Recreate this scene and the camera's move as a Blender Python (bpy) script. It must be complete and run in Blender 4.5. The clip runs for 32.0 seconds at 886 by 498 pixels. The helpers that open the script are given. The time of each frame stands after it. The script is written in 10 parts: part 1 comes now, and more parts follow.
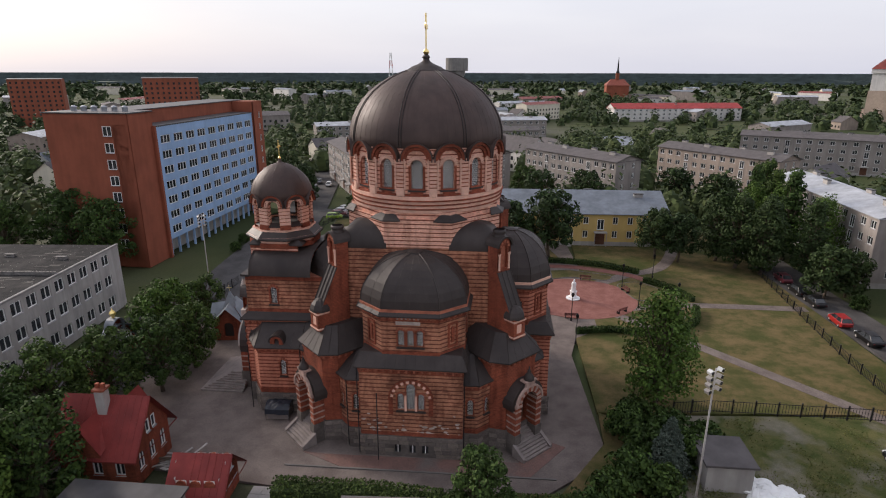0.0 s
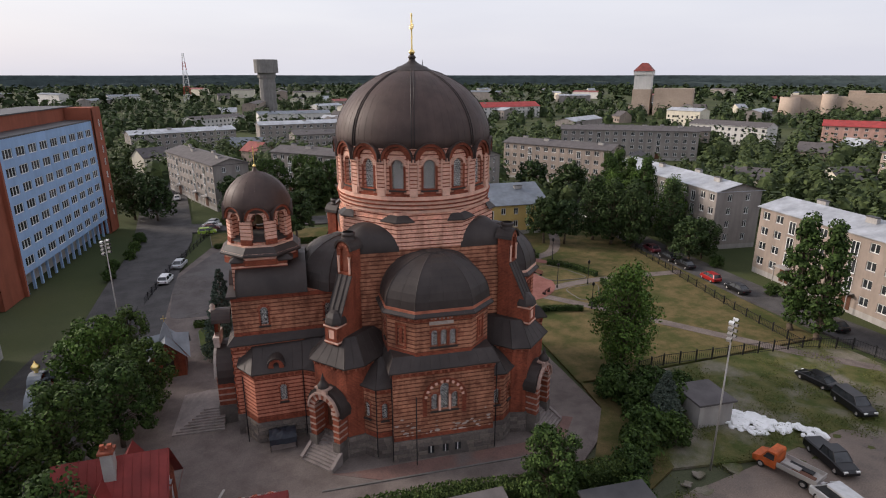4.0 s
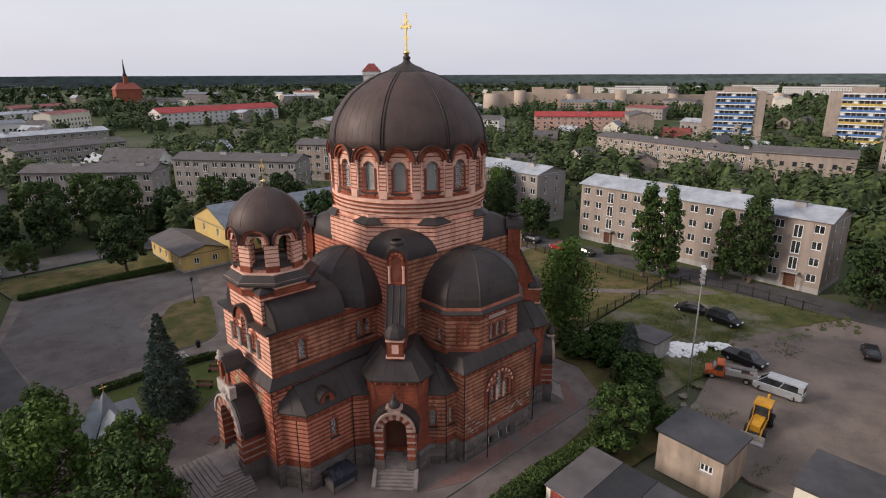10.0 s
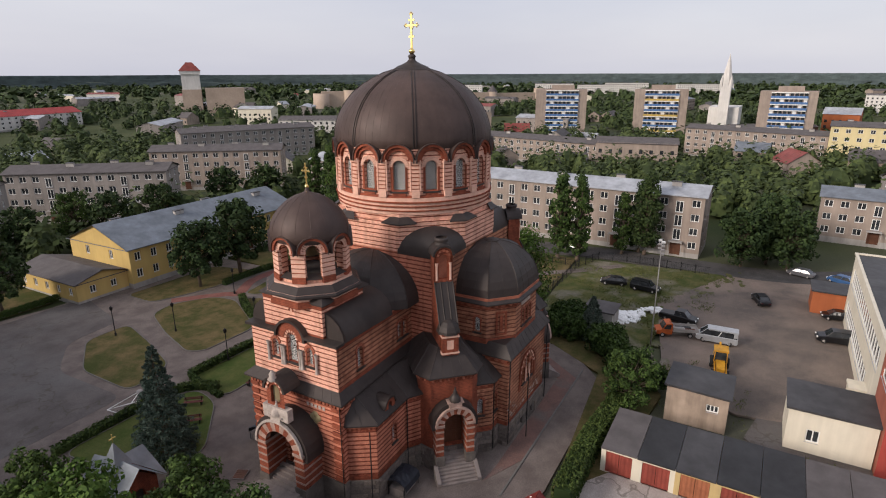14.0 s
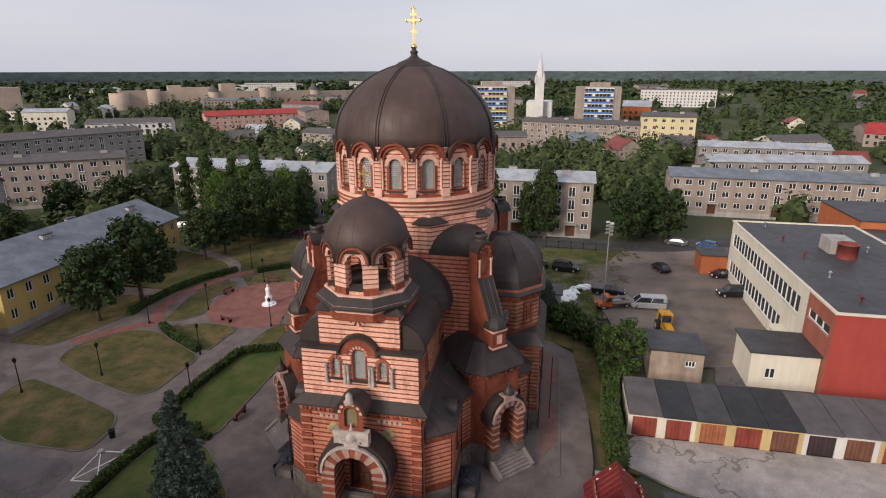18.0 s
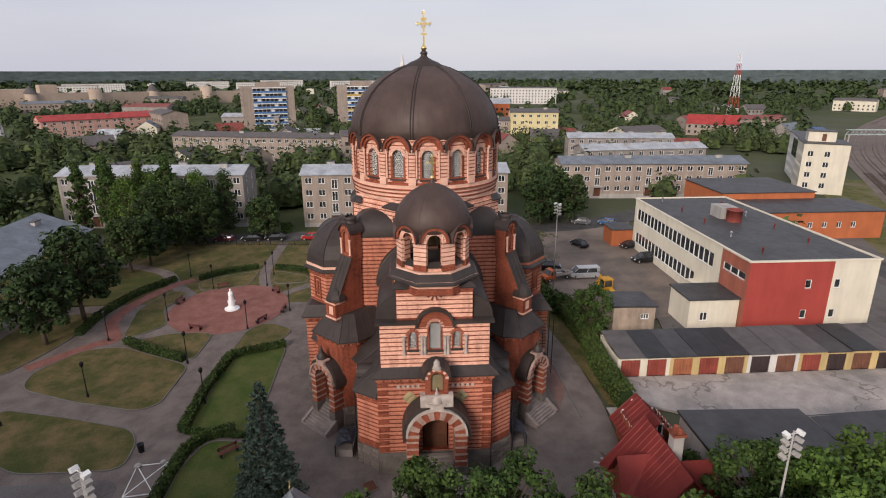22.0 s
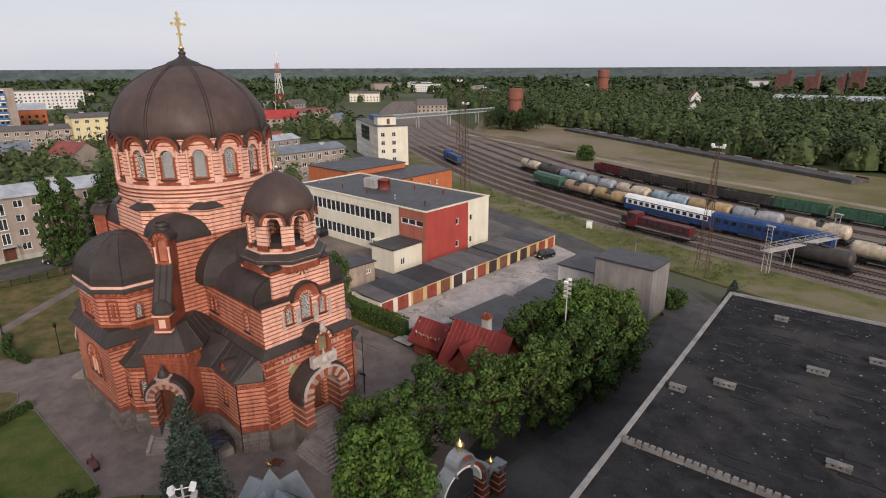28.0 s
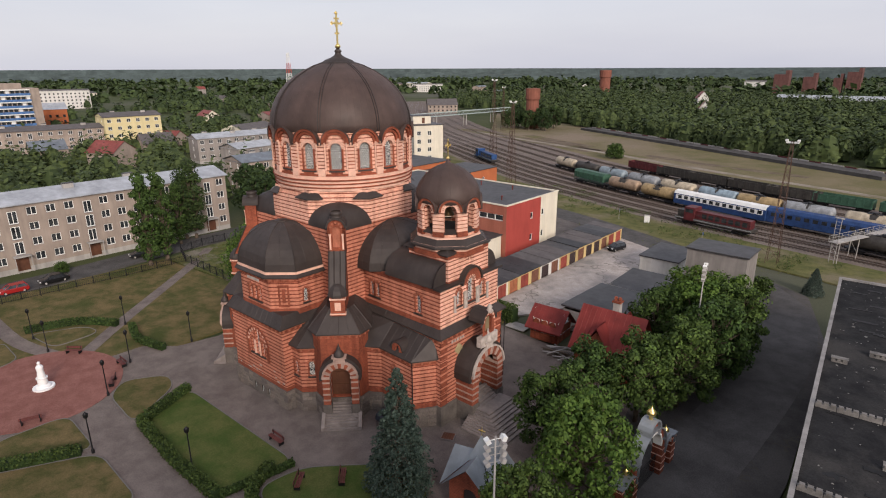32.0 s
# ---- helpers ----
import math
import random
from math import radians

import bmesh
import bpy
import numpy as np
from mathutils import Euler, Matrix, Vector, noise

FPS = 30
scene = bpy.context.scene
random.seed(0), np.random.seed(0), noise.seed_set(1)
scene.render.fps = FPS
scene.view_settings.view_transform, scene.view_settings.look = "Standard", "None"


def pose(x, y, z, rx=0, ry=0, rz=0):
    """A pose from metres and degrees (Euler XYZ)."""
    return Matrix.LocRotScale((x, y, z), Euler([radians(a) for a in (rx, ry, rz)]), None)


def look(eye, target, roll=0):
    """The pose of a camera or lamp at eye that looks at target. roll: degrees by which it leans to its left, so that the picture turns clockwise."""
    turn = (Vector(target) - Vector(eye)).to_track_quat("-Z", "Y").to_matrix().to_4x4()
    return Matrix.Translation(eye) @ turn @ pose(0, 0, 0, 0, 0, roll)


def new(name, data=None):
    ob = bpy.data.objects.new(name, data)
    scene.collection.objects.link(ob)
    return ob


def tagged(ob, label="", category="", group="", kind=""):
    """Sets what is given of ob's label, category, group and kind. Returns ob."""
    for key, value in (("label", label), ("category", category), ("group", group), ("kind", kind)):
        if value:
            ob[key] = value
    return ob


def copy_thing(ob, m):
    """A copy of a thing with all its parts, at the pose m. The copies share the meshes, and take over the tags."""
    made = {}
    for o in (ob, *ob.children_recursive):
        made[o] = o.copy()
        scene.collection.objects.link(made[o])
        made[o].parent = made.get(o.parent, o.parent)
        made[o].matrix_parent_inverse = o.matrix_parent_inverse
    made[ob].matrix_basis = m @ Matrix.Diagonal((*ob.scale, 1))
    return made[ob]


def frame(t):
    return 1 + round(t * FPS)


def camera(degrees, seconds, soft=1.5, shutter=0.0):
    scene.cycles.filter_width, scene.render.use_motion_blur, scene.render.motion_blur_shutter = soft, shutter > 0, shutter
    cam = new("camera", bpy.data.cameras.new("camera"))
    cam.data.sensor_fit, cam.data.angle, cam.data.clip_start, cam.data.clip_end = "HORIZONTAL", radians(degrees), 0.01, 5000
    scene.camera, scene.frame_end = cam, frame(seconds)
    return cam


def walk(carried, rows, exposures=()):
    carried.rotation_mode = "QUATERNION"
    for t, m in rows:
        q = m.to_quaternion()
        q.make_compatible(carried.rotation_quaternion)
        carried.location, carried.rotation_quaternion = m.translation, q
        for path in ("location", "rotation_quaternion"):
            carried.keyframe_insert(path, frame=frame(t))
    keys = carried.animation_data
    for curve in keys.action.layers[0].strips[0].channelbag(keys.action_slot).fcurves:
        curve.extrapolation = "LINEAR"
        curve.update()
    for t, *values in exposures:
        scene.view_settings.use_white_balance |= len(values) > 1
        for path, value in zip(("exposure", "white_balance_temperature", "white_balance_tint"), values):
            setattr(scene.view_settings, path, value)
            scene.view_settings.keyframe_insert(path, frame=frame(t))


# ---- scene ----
cam = camera(75.2, 32.0, 1.1)
PATH = [
    (0, (7.282, -58.844, 34.644), (7.101, -56.941, 34.057), 0.1),
    (1, (2.531, -59.304, 34.537), (2.486, -57.392, 33.953), 0.1),
    (2, (-2.199, -59.326, 34.477), (-2.107, -57.415, 33.894), 0.0),
    (3, (-6.926, -59.047, 34.476), (-6.685, -57.149, 33.895), 0.0),
    (4, (-11.473, -58.215, 34.44), (-11.007, -56.358, 33.86), -0.0),
    (4.5, (-13.728, -57.514, 34.454), (-13.14, -55.693, 33.874), 0.0),
    (7, (-24.819, -53.598, 34.6), (-23.991, -51.874, 34.017), -0.1),
    (8, (-28.77, -51.374, 34.606), (-27.756, -49.751, 34.023), -0.2),
    (9, (-32.801, -48.587, 34.542), (-31.602, -47.095, 33.961), -0.3),
    (10, (-36.571, -45.616, 34.532), (-35.288, -44.196, 33.951), -0.2),
    (11, (-40.228, -42.598, 34.472), (-38.884, -41.235, 33.891), -0.2),
    (12, (-43.674, -39.309, 34.467), (-42.242, -38.04, 33.885), -0.1),
    (13, (-46.666, -35.799, 34.441), (-45.136, -34.65, 33.859), -0.1),
    (14, (-49.197, -31.789, 34.479), (-47.541, -30.833, 33.896), -0.2),
    (16.5, (-53.325, -20.352, 34.531), (-51.507, -19.763, 33.942), -0.4),
    (17, (-54.144, -18.315, 34.496), (-52.304, -17.8, 33.905), -0.1),
    (18, (-55.422, -13.862, 34.399), (-53.549, -13.486, 33.807), -0.1),
    (19, (-56.43, -9.279, 34.301), (-54.53, -9.074, 33.71), -0.1),
    (20, (-57.32, -4.758, 34.389), (-55.41, -4.701, 33.798), -0.1),
    (21, (-59.465, -1.05, 34.383), (-57.555, -1.055, 33.792), -0.1),
    (22, (-62.244, 2.25, 34.4), (-60.339, 2.122, 33.806), -0.1),
    (23, (-64.292, 6.096, 34.471), (-62.432, 5.665, 33.874), -0.1),
    (24, (-65.331, 10.438, 34.591), (-63.584, 9.67, 33.993), -0.1),
    (25, (-65.532, 15.103, 34.679), (-63.885, 14.141, 34.078), -0.0),
    (26, (-64.872, 19.755, 34.73), (-63.372, 18.577, 34.129), 0.0),
    (26.5, (-64.159, 21.984, 34.757), (-62.742, 20.706, 34.158), -0.0),
    (28.5, (-60.674, 30.675, 34.479), (-59.41, 29.248, 33.875), -0.2),
    (29, (-59.615, 32.867, 34.469), (-58.354, 31.437, 33.864), -0.1),
    (30, (-57.273, 36.946, 34.488), (-56.014, 35.515, 33.883), -0.1),
    (31, (-54.606, 40.303, 34.322), (-53.348, 38.87, 33.718), -0.2),
    (32, (-51.717, 42.235, 34.286), (-50.465, 40.796, 33.686), -0.2),
]
walk(cam, [(t, look(e, a, r)) for t, e, a, r in PATH], [(0, 0.2), (4, 0.17), (9, 0.07), (14, 0.0), (20, -0.06), (32, 0.0)])


# ---- light: hazy evening, low soft sun in the north-west ----
SUN_AZ, SUN_EL = 150.0, 24.0          # degrees from +X towards +Y, height
sun_data = bpy.data.lights.new("sun", "SUN")
sun_data.energy, sun_data.angle, sun_data.color = 3.3, radians(18), (1.0, 0.88, 0.79)
sun = new("sun", sun_data)
sx, sy = math.cos(radians(SUN_AZ)), math.sin(radians(SUN_AZ))
sun.matrix_world = look((sx * 300, sy * 300, 300 * math.tan(radians(SUN_EL))), (0, 0, 0))
world = bpy.data.worlds.new("sky")
scene.world = world
world.use_nodes = True
wn, wl = world.node_tree.nodes, world.node_tree.links
wn.clear()
sky = wn.new("ShaderNodeTexSky")
sky.sky_type, sky.sun_disc = "NISHITA", False
sky.sun_elevation, sky.sun_rotation = radians(SUN_EL), radians(90 - SUN_AZ)
sky.air_density, sky.dust_density, sky.ozone_density = 1.2, 3.0, 1.5
# thin cloud veil over the whole sky
coord = wn.new("ShaderNodeTexCoord")
stretch = wn.new("ShaderNodeMapping")
stretch.inputs["Scale"].default_value = (1.0, 1.0, 5.0)
cloud = wn.new("ShaderNodeTexNoise")
cloud.inputs["Scale"].default_value, cloud.inputs["Detail"].default_value = 1.6, 6.0
veil = wn.new("ShaderNodeValToRGB")
veil.color_ramp.elements[0].position, veil.color_ramp.elements[0].color = 0.3, (5.9, 5.95, 6.95, 1)
veil.color_ramp.elements[1].position, veil.color_ramp.elements[1].color = 0.75, (7.05, 7.0, 7.7, 1)
mixsky = wn.new("ShaderNodeMix")
mixsky.data_type = "RGBA"
mixsky.inputs["Factor"].default_value = 0.8
back = wn.new("ShaderNodeBackground")
back.inputs["Strength"].default_value = 0.119
wout = wn.new("ShaderNodeOutputWorld")
wl.new(coord.outputs["Generated"], stretch.inputs["Vector"])
wl.new(stretch.outputs["Vector"], cloud.inputs["Vector"])
wl.new(cloud.outputs["Fac"], veil.inputs["Fac"])
wl.new(sky.outputs["Color"], mixsky.inputs["A"])
wl.new(veil.outputs["Color"], mixsky.inputs["B"])
wl.new(mixsky.outputs["Result"], back.inputs["Color"])
wl.new(back.outputs["Background"], wout.inputs["Surface"])

# ---- materials ----
class Nodes:
    """A small builder of node materials."""
    def __init__(self, name, rough=0.8, metal=0.0, spec=0.4):
        self.m = bpy.data.materials.new(name)
        self.m.use_nodes = True
        self.t = self.m.node_tree
        self.b = self.t.nodes["Principled BSDF"]
        self.b.inputs["Roughness"].default_value = rough
        self.b.inputs["Metallic"].default_value = metal
        self.b.inputs["Specular IOR Level"].default_value = spec
        self.pos = self.t.nodes.new("ShaderNodeNewGeometry")

    def link(self, a, b):
        self.t.links.new(a, b)

    def noise(self, scale, detail=4.0, vec=None, rough=0.6):
        n = self.t.nodes.new("ShaderNodeTexNoise")
        n.inputs["Scale"].default_value, n.inputs["Detail"].default_value = scale, detail
        n.inputs["Roughness"].default_value = rough
        self.link(vec or self.pos.outputs["Position"], n.inputs["Vector"])
        return n.outputs["Fac"]

    def mapped(self, scale):
        n = self.t.nodes.new("ShaderNodeMapping")
        n.inputs["Scale"].default_value = scale
        self.link(self.pos.outputs["Position"], n.inputs["Vector"])
        return n.outputs["Vector"]

    def ramp(self, fac, stops):
        n = self.t.nodes.new("ShaderNodeValToRGB")
        e = n.color_ramp.elements
        while len(e) < len(stops):
            e.new(0.5)
        for k, (p, c) in enumerate(stops):
            e[k].position, e[k].color = p, (*c, 1)
        self.link(fac, n.inputs["Fac"])
        return n.outputs["Color"]

    def mix(self, fac, a, b, mode="MIX"):
        n = self.t.nodes.new("ShaderNodeMix")
        n.data_type, n.blend_type = "RGBA", mode
        for v, key in ((fac, "Factor"), (a, "A"), (b, "B")):
            if isinstance(v, (int, float)):
                n.inputs[key].default_value = v
            elif isinstance(v, tuple):
                n.inputs[key].default_value = (*v, 1)
            else:
                self.link(v, n.inputs[key])
        return n.outputs["Result"]

    def math(self, op, a, b=0.0, c=0.0):
        n = self.t.nodes.new("ShaderNodeMath")
        n.operation = op
        for k, v in enumerate((a, b, c)):
            if isinstance(v, (int, float)):
                n.inputs[k].default_value = v
            else:
                self.link(v, n.inputs[k])
        return n.outputs[0]

    def z(self):
        n = self.t.nodes.new("ShaderNodeSeparateXYZ")
        self.link(self.pos.outputs["Position"], n.inputs[0])
        return n.outputs["Z"]

    def bump(self, height, strength=0.3, dist=0.02):
        n = self.t.nodes.new("ShaderNodeBump")
        n.inputs["Strength"].default_value, n.inputs["Distance"].default_value = strength, dist
        self.link(height, n.inputs["Height"])
        self.link(n.outputs["Normal"], self.b.inputs["Normal"])

    def color(self, c):
        if isinstance(c, tuple):
            self.b.inputs["Base Color"].default_value = (*c, 1)
        else:
            self.link(c, self.b.inputs["Base Color"])
        return self

    def rough(self, fac, lo, hi):
        n = self.t.nodes.new("ShaderNodeMapRange")
        n.inputs["To Min"].default_value, n.inputs["To Max"].default_value = lo, hi
        self.link(fac, n.inputs["Value"])
        self.link(n.outputs[0], self.b.inputs["Roughness"])


def shade(c, k):
    return tuple(max(0.0, min(1.0, v * k)) for v in c)


def plain(name, c, rough=0.8, metal=0.0, var=0.25, scale=0.6, fine=14.0, bump=0.15, spec=0.3):
    """Weathered surface: stains at a large scale, grain at a small one."""
    n = Nodes(name, rough, metal, spec)
    big = n.ramp(n.noise(scale, 5), [(0.3, shade(c, 1 - var)), (0.7, shade(c, 1 + var))])
    small = n.ramp(n.noise(fine, 3), [(0.3, (1 - var * 0.6,) * 3), (0.7, (1.0,) * 3)])
    n.color(n.mix(1.0, big, small, "MULTIPLY"))
    if bump:
        n.bump(n.noise(fine, 4), bump, 0.03)
    return n.m


def striped(name, red, pale, period, share, wear=0.35, grime=0.5):
    """Courses of pale brick between thin courses of red brick."""
    n = Nodes(name, 0.85, 0, 0.25)
    z = n.z()
    wob = n.math("MULTIPLY", n.noise(0.6, 2), 0.03)
    f = n.math("FRACT", n.math("MULTIPLY", n.math("ADD", z, wob), 1.0 / period))
    band = n.math("LESS_THAN", f, share)
    bricks = n.t.nodes.new("ShaderNodeTexNoise")
    bricks.inputs["Scale"].default_value, bricks.inputs["Detail"].default_value = 1.0, 2.0
    n.link(n.mapped((3.2, 3.2, 9.0)), bricks.inputs["Vector"])
    grit = n.noise(26.0, 3)
    redv = n.ramp(bricks.outputs["Fac"], [(0.3, shade(red, 0.7)), (0.7, shade(red, 1.25))])
    palev = n.ramp(bricks.outputs["Fac"], [(0.3, shade(pale, 0.8)), (0.7, shade(pale, 1.12))])
    worn = n.math("GREATER_THAN", n.noise(1.1, 5), 0.5 + (0.5 - wear) * 0.6)
    col = n.mix(band, redv, palev)
    col = n.mix(n.math("MULTIPLY", worn, 0.45), col, redv)
    dirt = n.ramp(n.noise(0.35, 6), [(0.35, (1 - grime,) * 3), (0.65, (1.0,) * 3)])
    col = n.mix(1.0, col, n.ramp(grit, [(0.3, (0.72,) * 3), (0.65, (1.12,) * 3)]), "MULTIPLY")
    soot = n.ramp(n.noise(1.0, 6, n.mapped((1.6, 1.6, 0.22))), [(0.36, (0.62, 0.58, 0.56)), (0.52, (1.0,) * 3)])
    col = n.mix(0.75, col, n.mix(1.0, col, soot, "MULTIPLY"))
    n.color(n.mix(1.0, col, dirt, "MULTIPLY"))
    joint = n.math("LESS_THAN", n.math("FRACT", n.math("MULTIPLY", z, 1.0 / 0.09)), 0.16)
    n.bump(n.math("SUBTRACT", n.math("ADD", n.math("MULTIPLY", band, 0.6), bricks.outputs["Fac"]), n.math("MULTIPLY", joint, 0.5)), 0.5, 0.03)
    return n.m


RED, PALE = (0.235, 0.055, 0.031), (0.64, 0.250, 0.160)
M_STRIPE = striped("banded_brick", RED, PALE, 0.40, 0.68, 0.12, 0.3)
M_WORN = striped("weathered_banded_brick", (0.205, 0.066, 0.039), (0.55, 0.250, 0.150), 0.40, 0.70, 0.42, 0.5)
M_DRUM = striped("banded_brick_pale", (0.23, 0.055, 0.032), (0.86, 0.475, 0.350), 0.40, 0.75, 0.04, 0.12)
M_CORBEL = plain("corbel_brick", (0.36, 0.125, 0.075), 0.85, var=0.3, scale=1.2, fine=10)
M_BRICK = striped("red_brick", (0.20, 0.056, 0.033), (0.36, 0.098, 0.053), 0.14, 0.78, 0.3, 0.4)
M_PORCH = plain("weathered_porch_stone", (0.38, 0.26, 0.215), 0.88, var=0.3, scale=1.5, fine=9, bump=0.3)
M_BRICKPALE = plain("pale_brick", (0.70, 0.42, 0.32), 0.85, var=0.18, scale=1.2, fine=10)
M_STONE = plain("grey_mortar", (0.13, 0.112, 0.10), 0.9, var=0.35, scale=0.8, fine=6, bump=0.4)
blk = Nodes("grey_stone_blocks", 0.9, 0, 0.25)
bcol = blk.ramp(blk.pos.outputs["Random Per Island"], [(0.0, (0.15, 0.125, 0.11)), (0.5, (0.21, 0.18, 0.16)), (1.0, (0.29, 0.245, 0.215))])
binfo = blk.t.nodes.new("ShaderNodeObjectInfo")
bcol = blk.mix(1.0, bcol, blk.ramp(binfo.outputs["Random"], [(0.0, (0.7, 0.7, 0.72)), (1.0, (1.15, 1.12, 1.08))]), "MULTIPLY")
blk.color(blk.mix(1.0, bcol, blk.ramp(blk.noise(7.0, 5), [(0.3, (0.65,) * 3), (0.7, (1.1,) * 3)]), "MULTIPLY"))
blk.bump(blk.noise(9.0, 5), 0.5, 0.05)
M_BLOCK = blk.m
M_TRIM = plain("carved_limestone", (0.42, 0.36, 0.32), 0.85, var=0.3, scale=1.5, fine=9, bump=0.3)


def sheet(name, c, metal=0.25):
    """Painted or weathered sheet metal."""
    n = Nodes(name, 0.5, metal, 0.3)
    big = n.ramp(n.noise(0.35, 6), [(0.3, shade(c, 0.75)), (0.72, shade(c, 1.35))])
    run = n.ramp(n.noise(1.0, 5, n.mapped((1.2, 1.2, 0.5))), [(0.35, (0.88,) * 3), (0.7, (1.06,) * 3)])
    n.color(n.mix(1.0, big, run, "MULTIPLY"))
    n.rough(n.noise(0.9, 5), 0.42, 0.68)
    n.bump(n.noise(1.6, 3), 0.12, 0.05)
    return n.m


M_DOME = sheet("dome_sheet_metal", (0.064, 0.042, 0.036), 0.1)
M_ROOF = sheet("dark_roof_sheet", (0.043, 0.034, 0.031), 0.1)
M_SEAM = sheet("seam_metal", (0.034, 0.026, 0.024), 0.1)
gold = Nodes("gilded_metal", 0.28, 1.0)
gold.color(gold.ramp(gold.noise(3, 3), [(0.3, (0.88, 0.62, 0.20)), (0.7, (1.0, 0.80, 0.36))]))
M_GOLD = gold.m
glass = Nodes("dark_glass", 0.08, 0.0, 0.6)
glass.color(glass.ramp(glass.noise(0.8, 2), [(0.3, (0.012, 0.014, 0.017)), (0.7, (0.05, 0.055, 0.06))]))
M_GLASS = glass.m
M_LATTICE = plain("white_lattice", (0.80, 0.80, 0.77), 0.6, var=0.1)
M_DARKIN = plain("dark_interior", (0.035, 0.028, 0.025), 0.9)
M_WOOD = plain("dark_door_wood", (0.11, 0.045, 0.025), 0.6, var=0.3)
M_WHITE = plain("white_paint", (0.72, 0.72, 0.70), 0.6, var=0.1)
M_BLACK = plain("black_iron", (0.02, 0.02, 0.022), 0.5, 0.4, var=0.2)
M_STATUE = plain("white_marble", (0.80, 0.80, 0.80), 0.5, var=0.06)
M_CONC = plain("weathered_concrete", (0.36, 0.34, 0.32), 0.9, var=0.2, scale=0.5)
M_STEP = plain("grey_granite_steps", (0.23, 0.195, 0.18), 0.85, var=0.22, scale=1.2)


def ground_mix(name, a, b, scale, c=None, bump=0.4, rough=0.95, crack=0.0):
    n = Nodes(name, rough, 0, 0.12)
    f = n.noise(scale, 7, rough=0.65)
    col = n.ramp(f, [(0.38, a), (0.62, b)])
    if c:
        col = n.mix(n.ramp(n.noise(scale * 0.23, 5), [(0.5, (0, 0, 0)), (0.64, (1, 1, 1))]), col, c)
    fine = n.ramp(n.noise(9.0, 4), [(0.3, (0.72,) * 3), (0.7, (1.12,) * 3)])
    col = n.mix(1.0, col, fine, "MULTIPLY")
    if crack:                # dark wandering cracks and slab joints
        v = n.t.nodes.new("ShaderNodeTexVoronoi")
        v.feature = "DISTANCE_TO_EDGE"
        v.inputs["Scale"].default_value = crack
        wob = n.t.nodes.new("ShaderNodeMix")
        wob.data_type = "VECTOR"
        wob.inputs["Factor"].default_value = 0.18
        nz = n.t.nodes.new("ShaderNodeTexNoise")
        nz.inputs["Scale"].default_value = 0.5
        n.link(n.pos.outputs["Position"], nz.inputs["Vector"])
        n.link(n.pos.outputs["Position"], wob.inputs["A"])
        sc = n.t.nodes.new("ShaderNodeVectorMath")
        sc.operation = "SCALE"
        sc.inputs["Scale"].default_value = 30.0
        n.link(nz.outputs["Color"], sc.inputs[0])
        n.link(sc.outputs[0], wob.inputs["B"])
        n.link(wob.outputs["Result"], v.inputs["Vector"])
        line = n.math("LESS_THAN", v.outputs["Distance"], 0.010)
        col = n.mix(n.math("MULTIPLY", line, 0.45), col, (0.07, 0.062, 0.045))
    n.color(col)
    n.bump(n.noise(6.0, 5), bump, 0.06)
    return n.m


M_DRYGRASS = ground_mix("dry_lawn", (0.070, 0.070, 0.024), (0.155, 0.115, 0.054), 0.42, (0.056, 0.066, 0.019))
M_GREENGRASS = ground_mix("green_lawn", (0.055, 0.085, 0.02), (0.10, 0.11, 0.035), 0.35)
M_WASTE = ground_mix("weedy_wasteland", (0.060, 0.076, 0.022), (0.118, 0.112, 0.044), 0.5, (0.21, 0.185, 0.155))
M_ASPHALT = ground_mix("worn_asphalt", (0.100, 0.088, 0.084), (0.142, 0.126, 0.119), 0.3, (0.15, 0.14, 0.135), 0.2, 0.9, crack=0.1)
M_DARKASPH = ground_mix("dark_asphalt", (0.068, 0.064, 0.063), (0.102, 0.097, 0.094), 0.3, None, 0.2, 0.9)
M_PAVE = ground_mix("grey_paving", (0.132, 0.108, 0.098), (0.192, 0.160, 0.145), 0.4, None, 0.25, 0.9)
M_REDPAVE = ground_mix("red_paving", (0.20, 0.085, 0.07), (0.26, 0.12, 0.10), 0.5, None, 0.25, 0.9)
M_LOT = ground_mix("gravel_lot", (0.205, 0.165, 0.140), (0.135, 0.115, 0.102), 0.2, (0.27, 0.212, 0.175))
M_SLAB = ground_mix("concrete_yard", (0.35, 0.31, 0.285), (0.46, 0.41, 0.38), 0.5, (0.25, 0.235, 0.22), crack=0.07)
M_LANE = ground_mix("lane_asphalt", (0.050, 0.047, 0.046), (0.082, 0.077, 0.074), 0.25, (0.098, 0.09, 0.086), 0.2, 0.9, crack=0.08)
M_KERB = plain("kerb_stone", (0.15, 0.14, 0.13), 0.9, var=0.15)
M_FIELD = ground_mix("town_ground", (0.045, 0.060, 0.024), (0.075, 0.085, 0.036), 0.02, (0.10, 0.10, 0.075))
M_BALLAST = ground_mix("rail_ballast", (0.145, 0.115, 0.10), (0.20, 0.165, 0.145), 0.15)
M_RAIL = plain("rail_steel", (0.16, 0.12, 0.10), 0.4, 0.7, var=0.2)
M_BARK = plain("bark", (0.10, 0.075, 0.055), 0.95, var=0.35, scale=2)


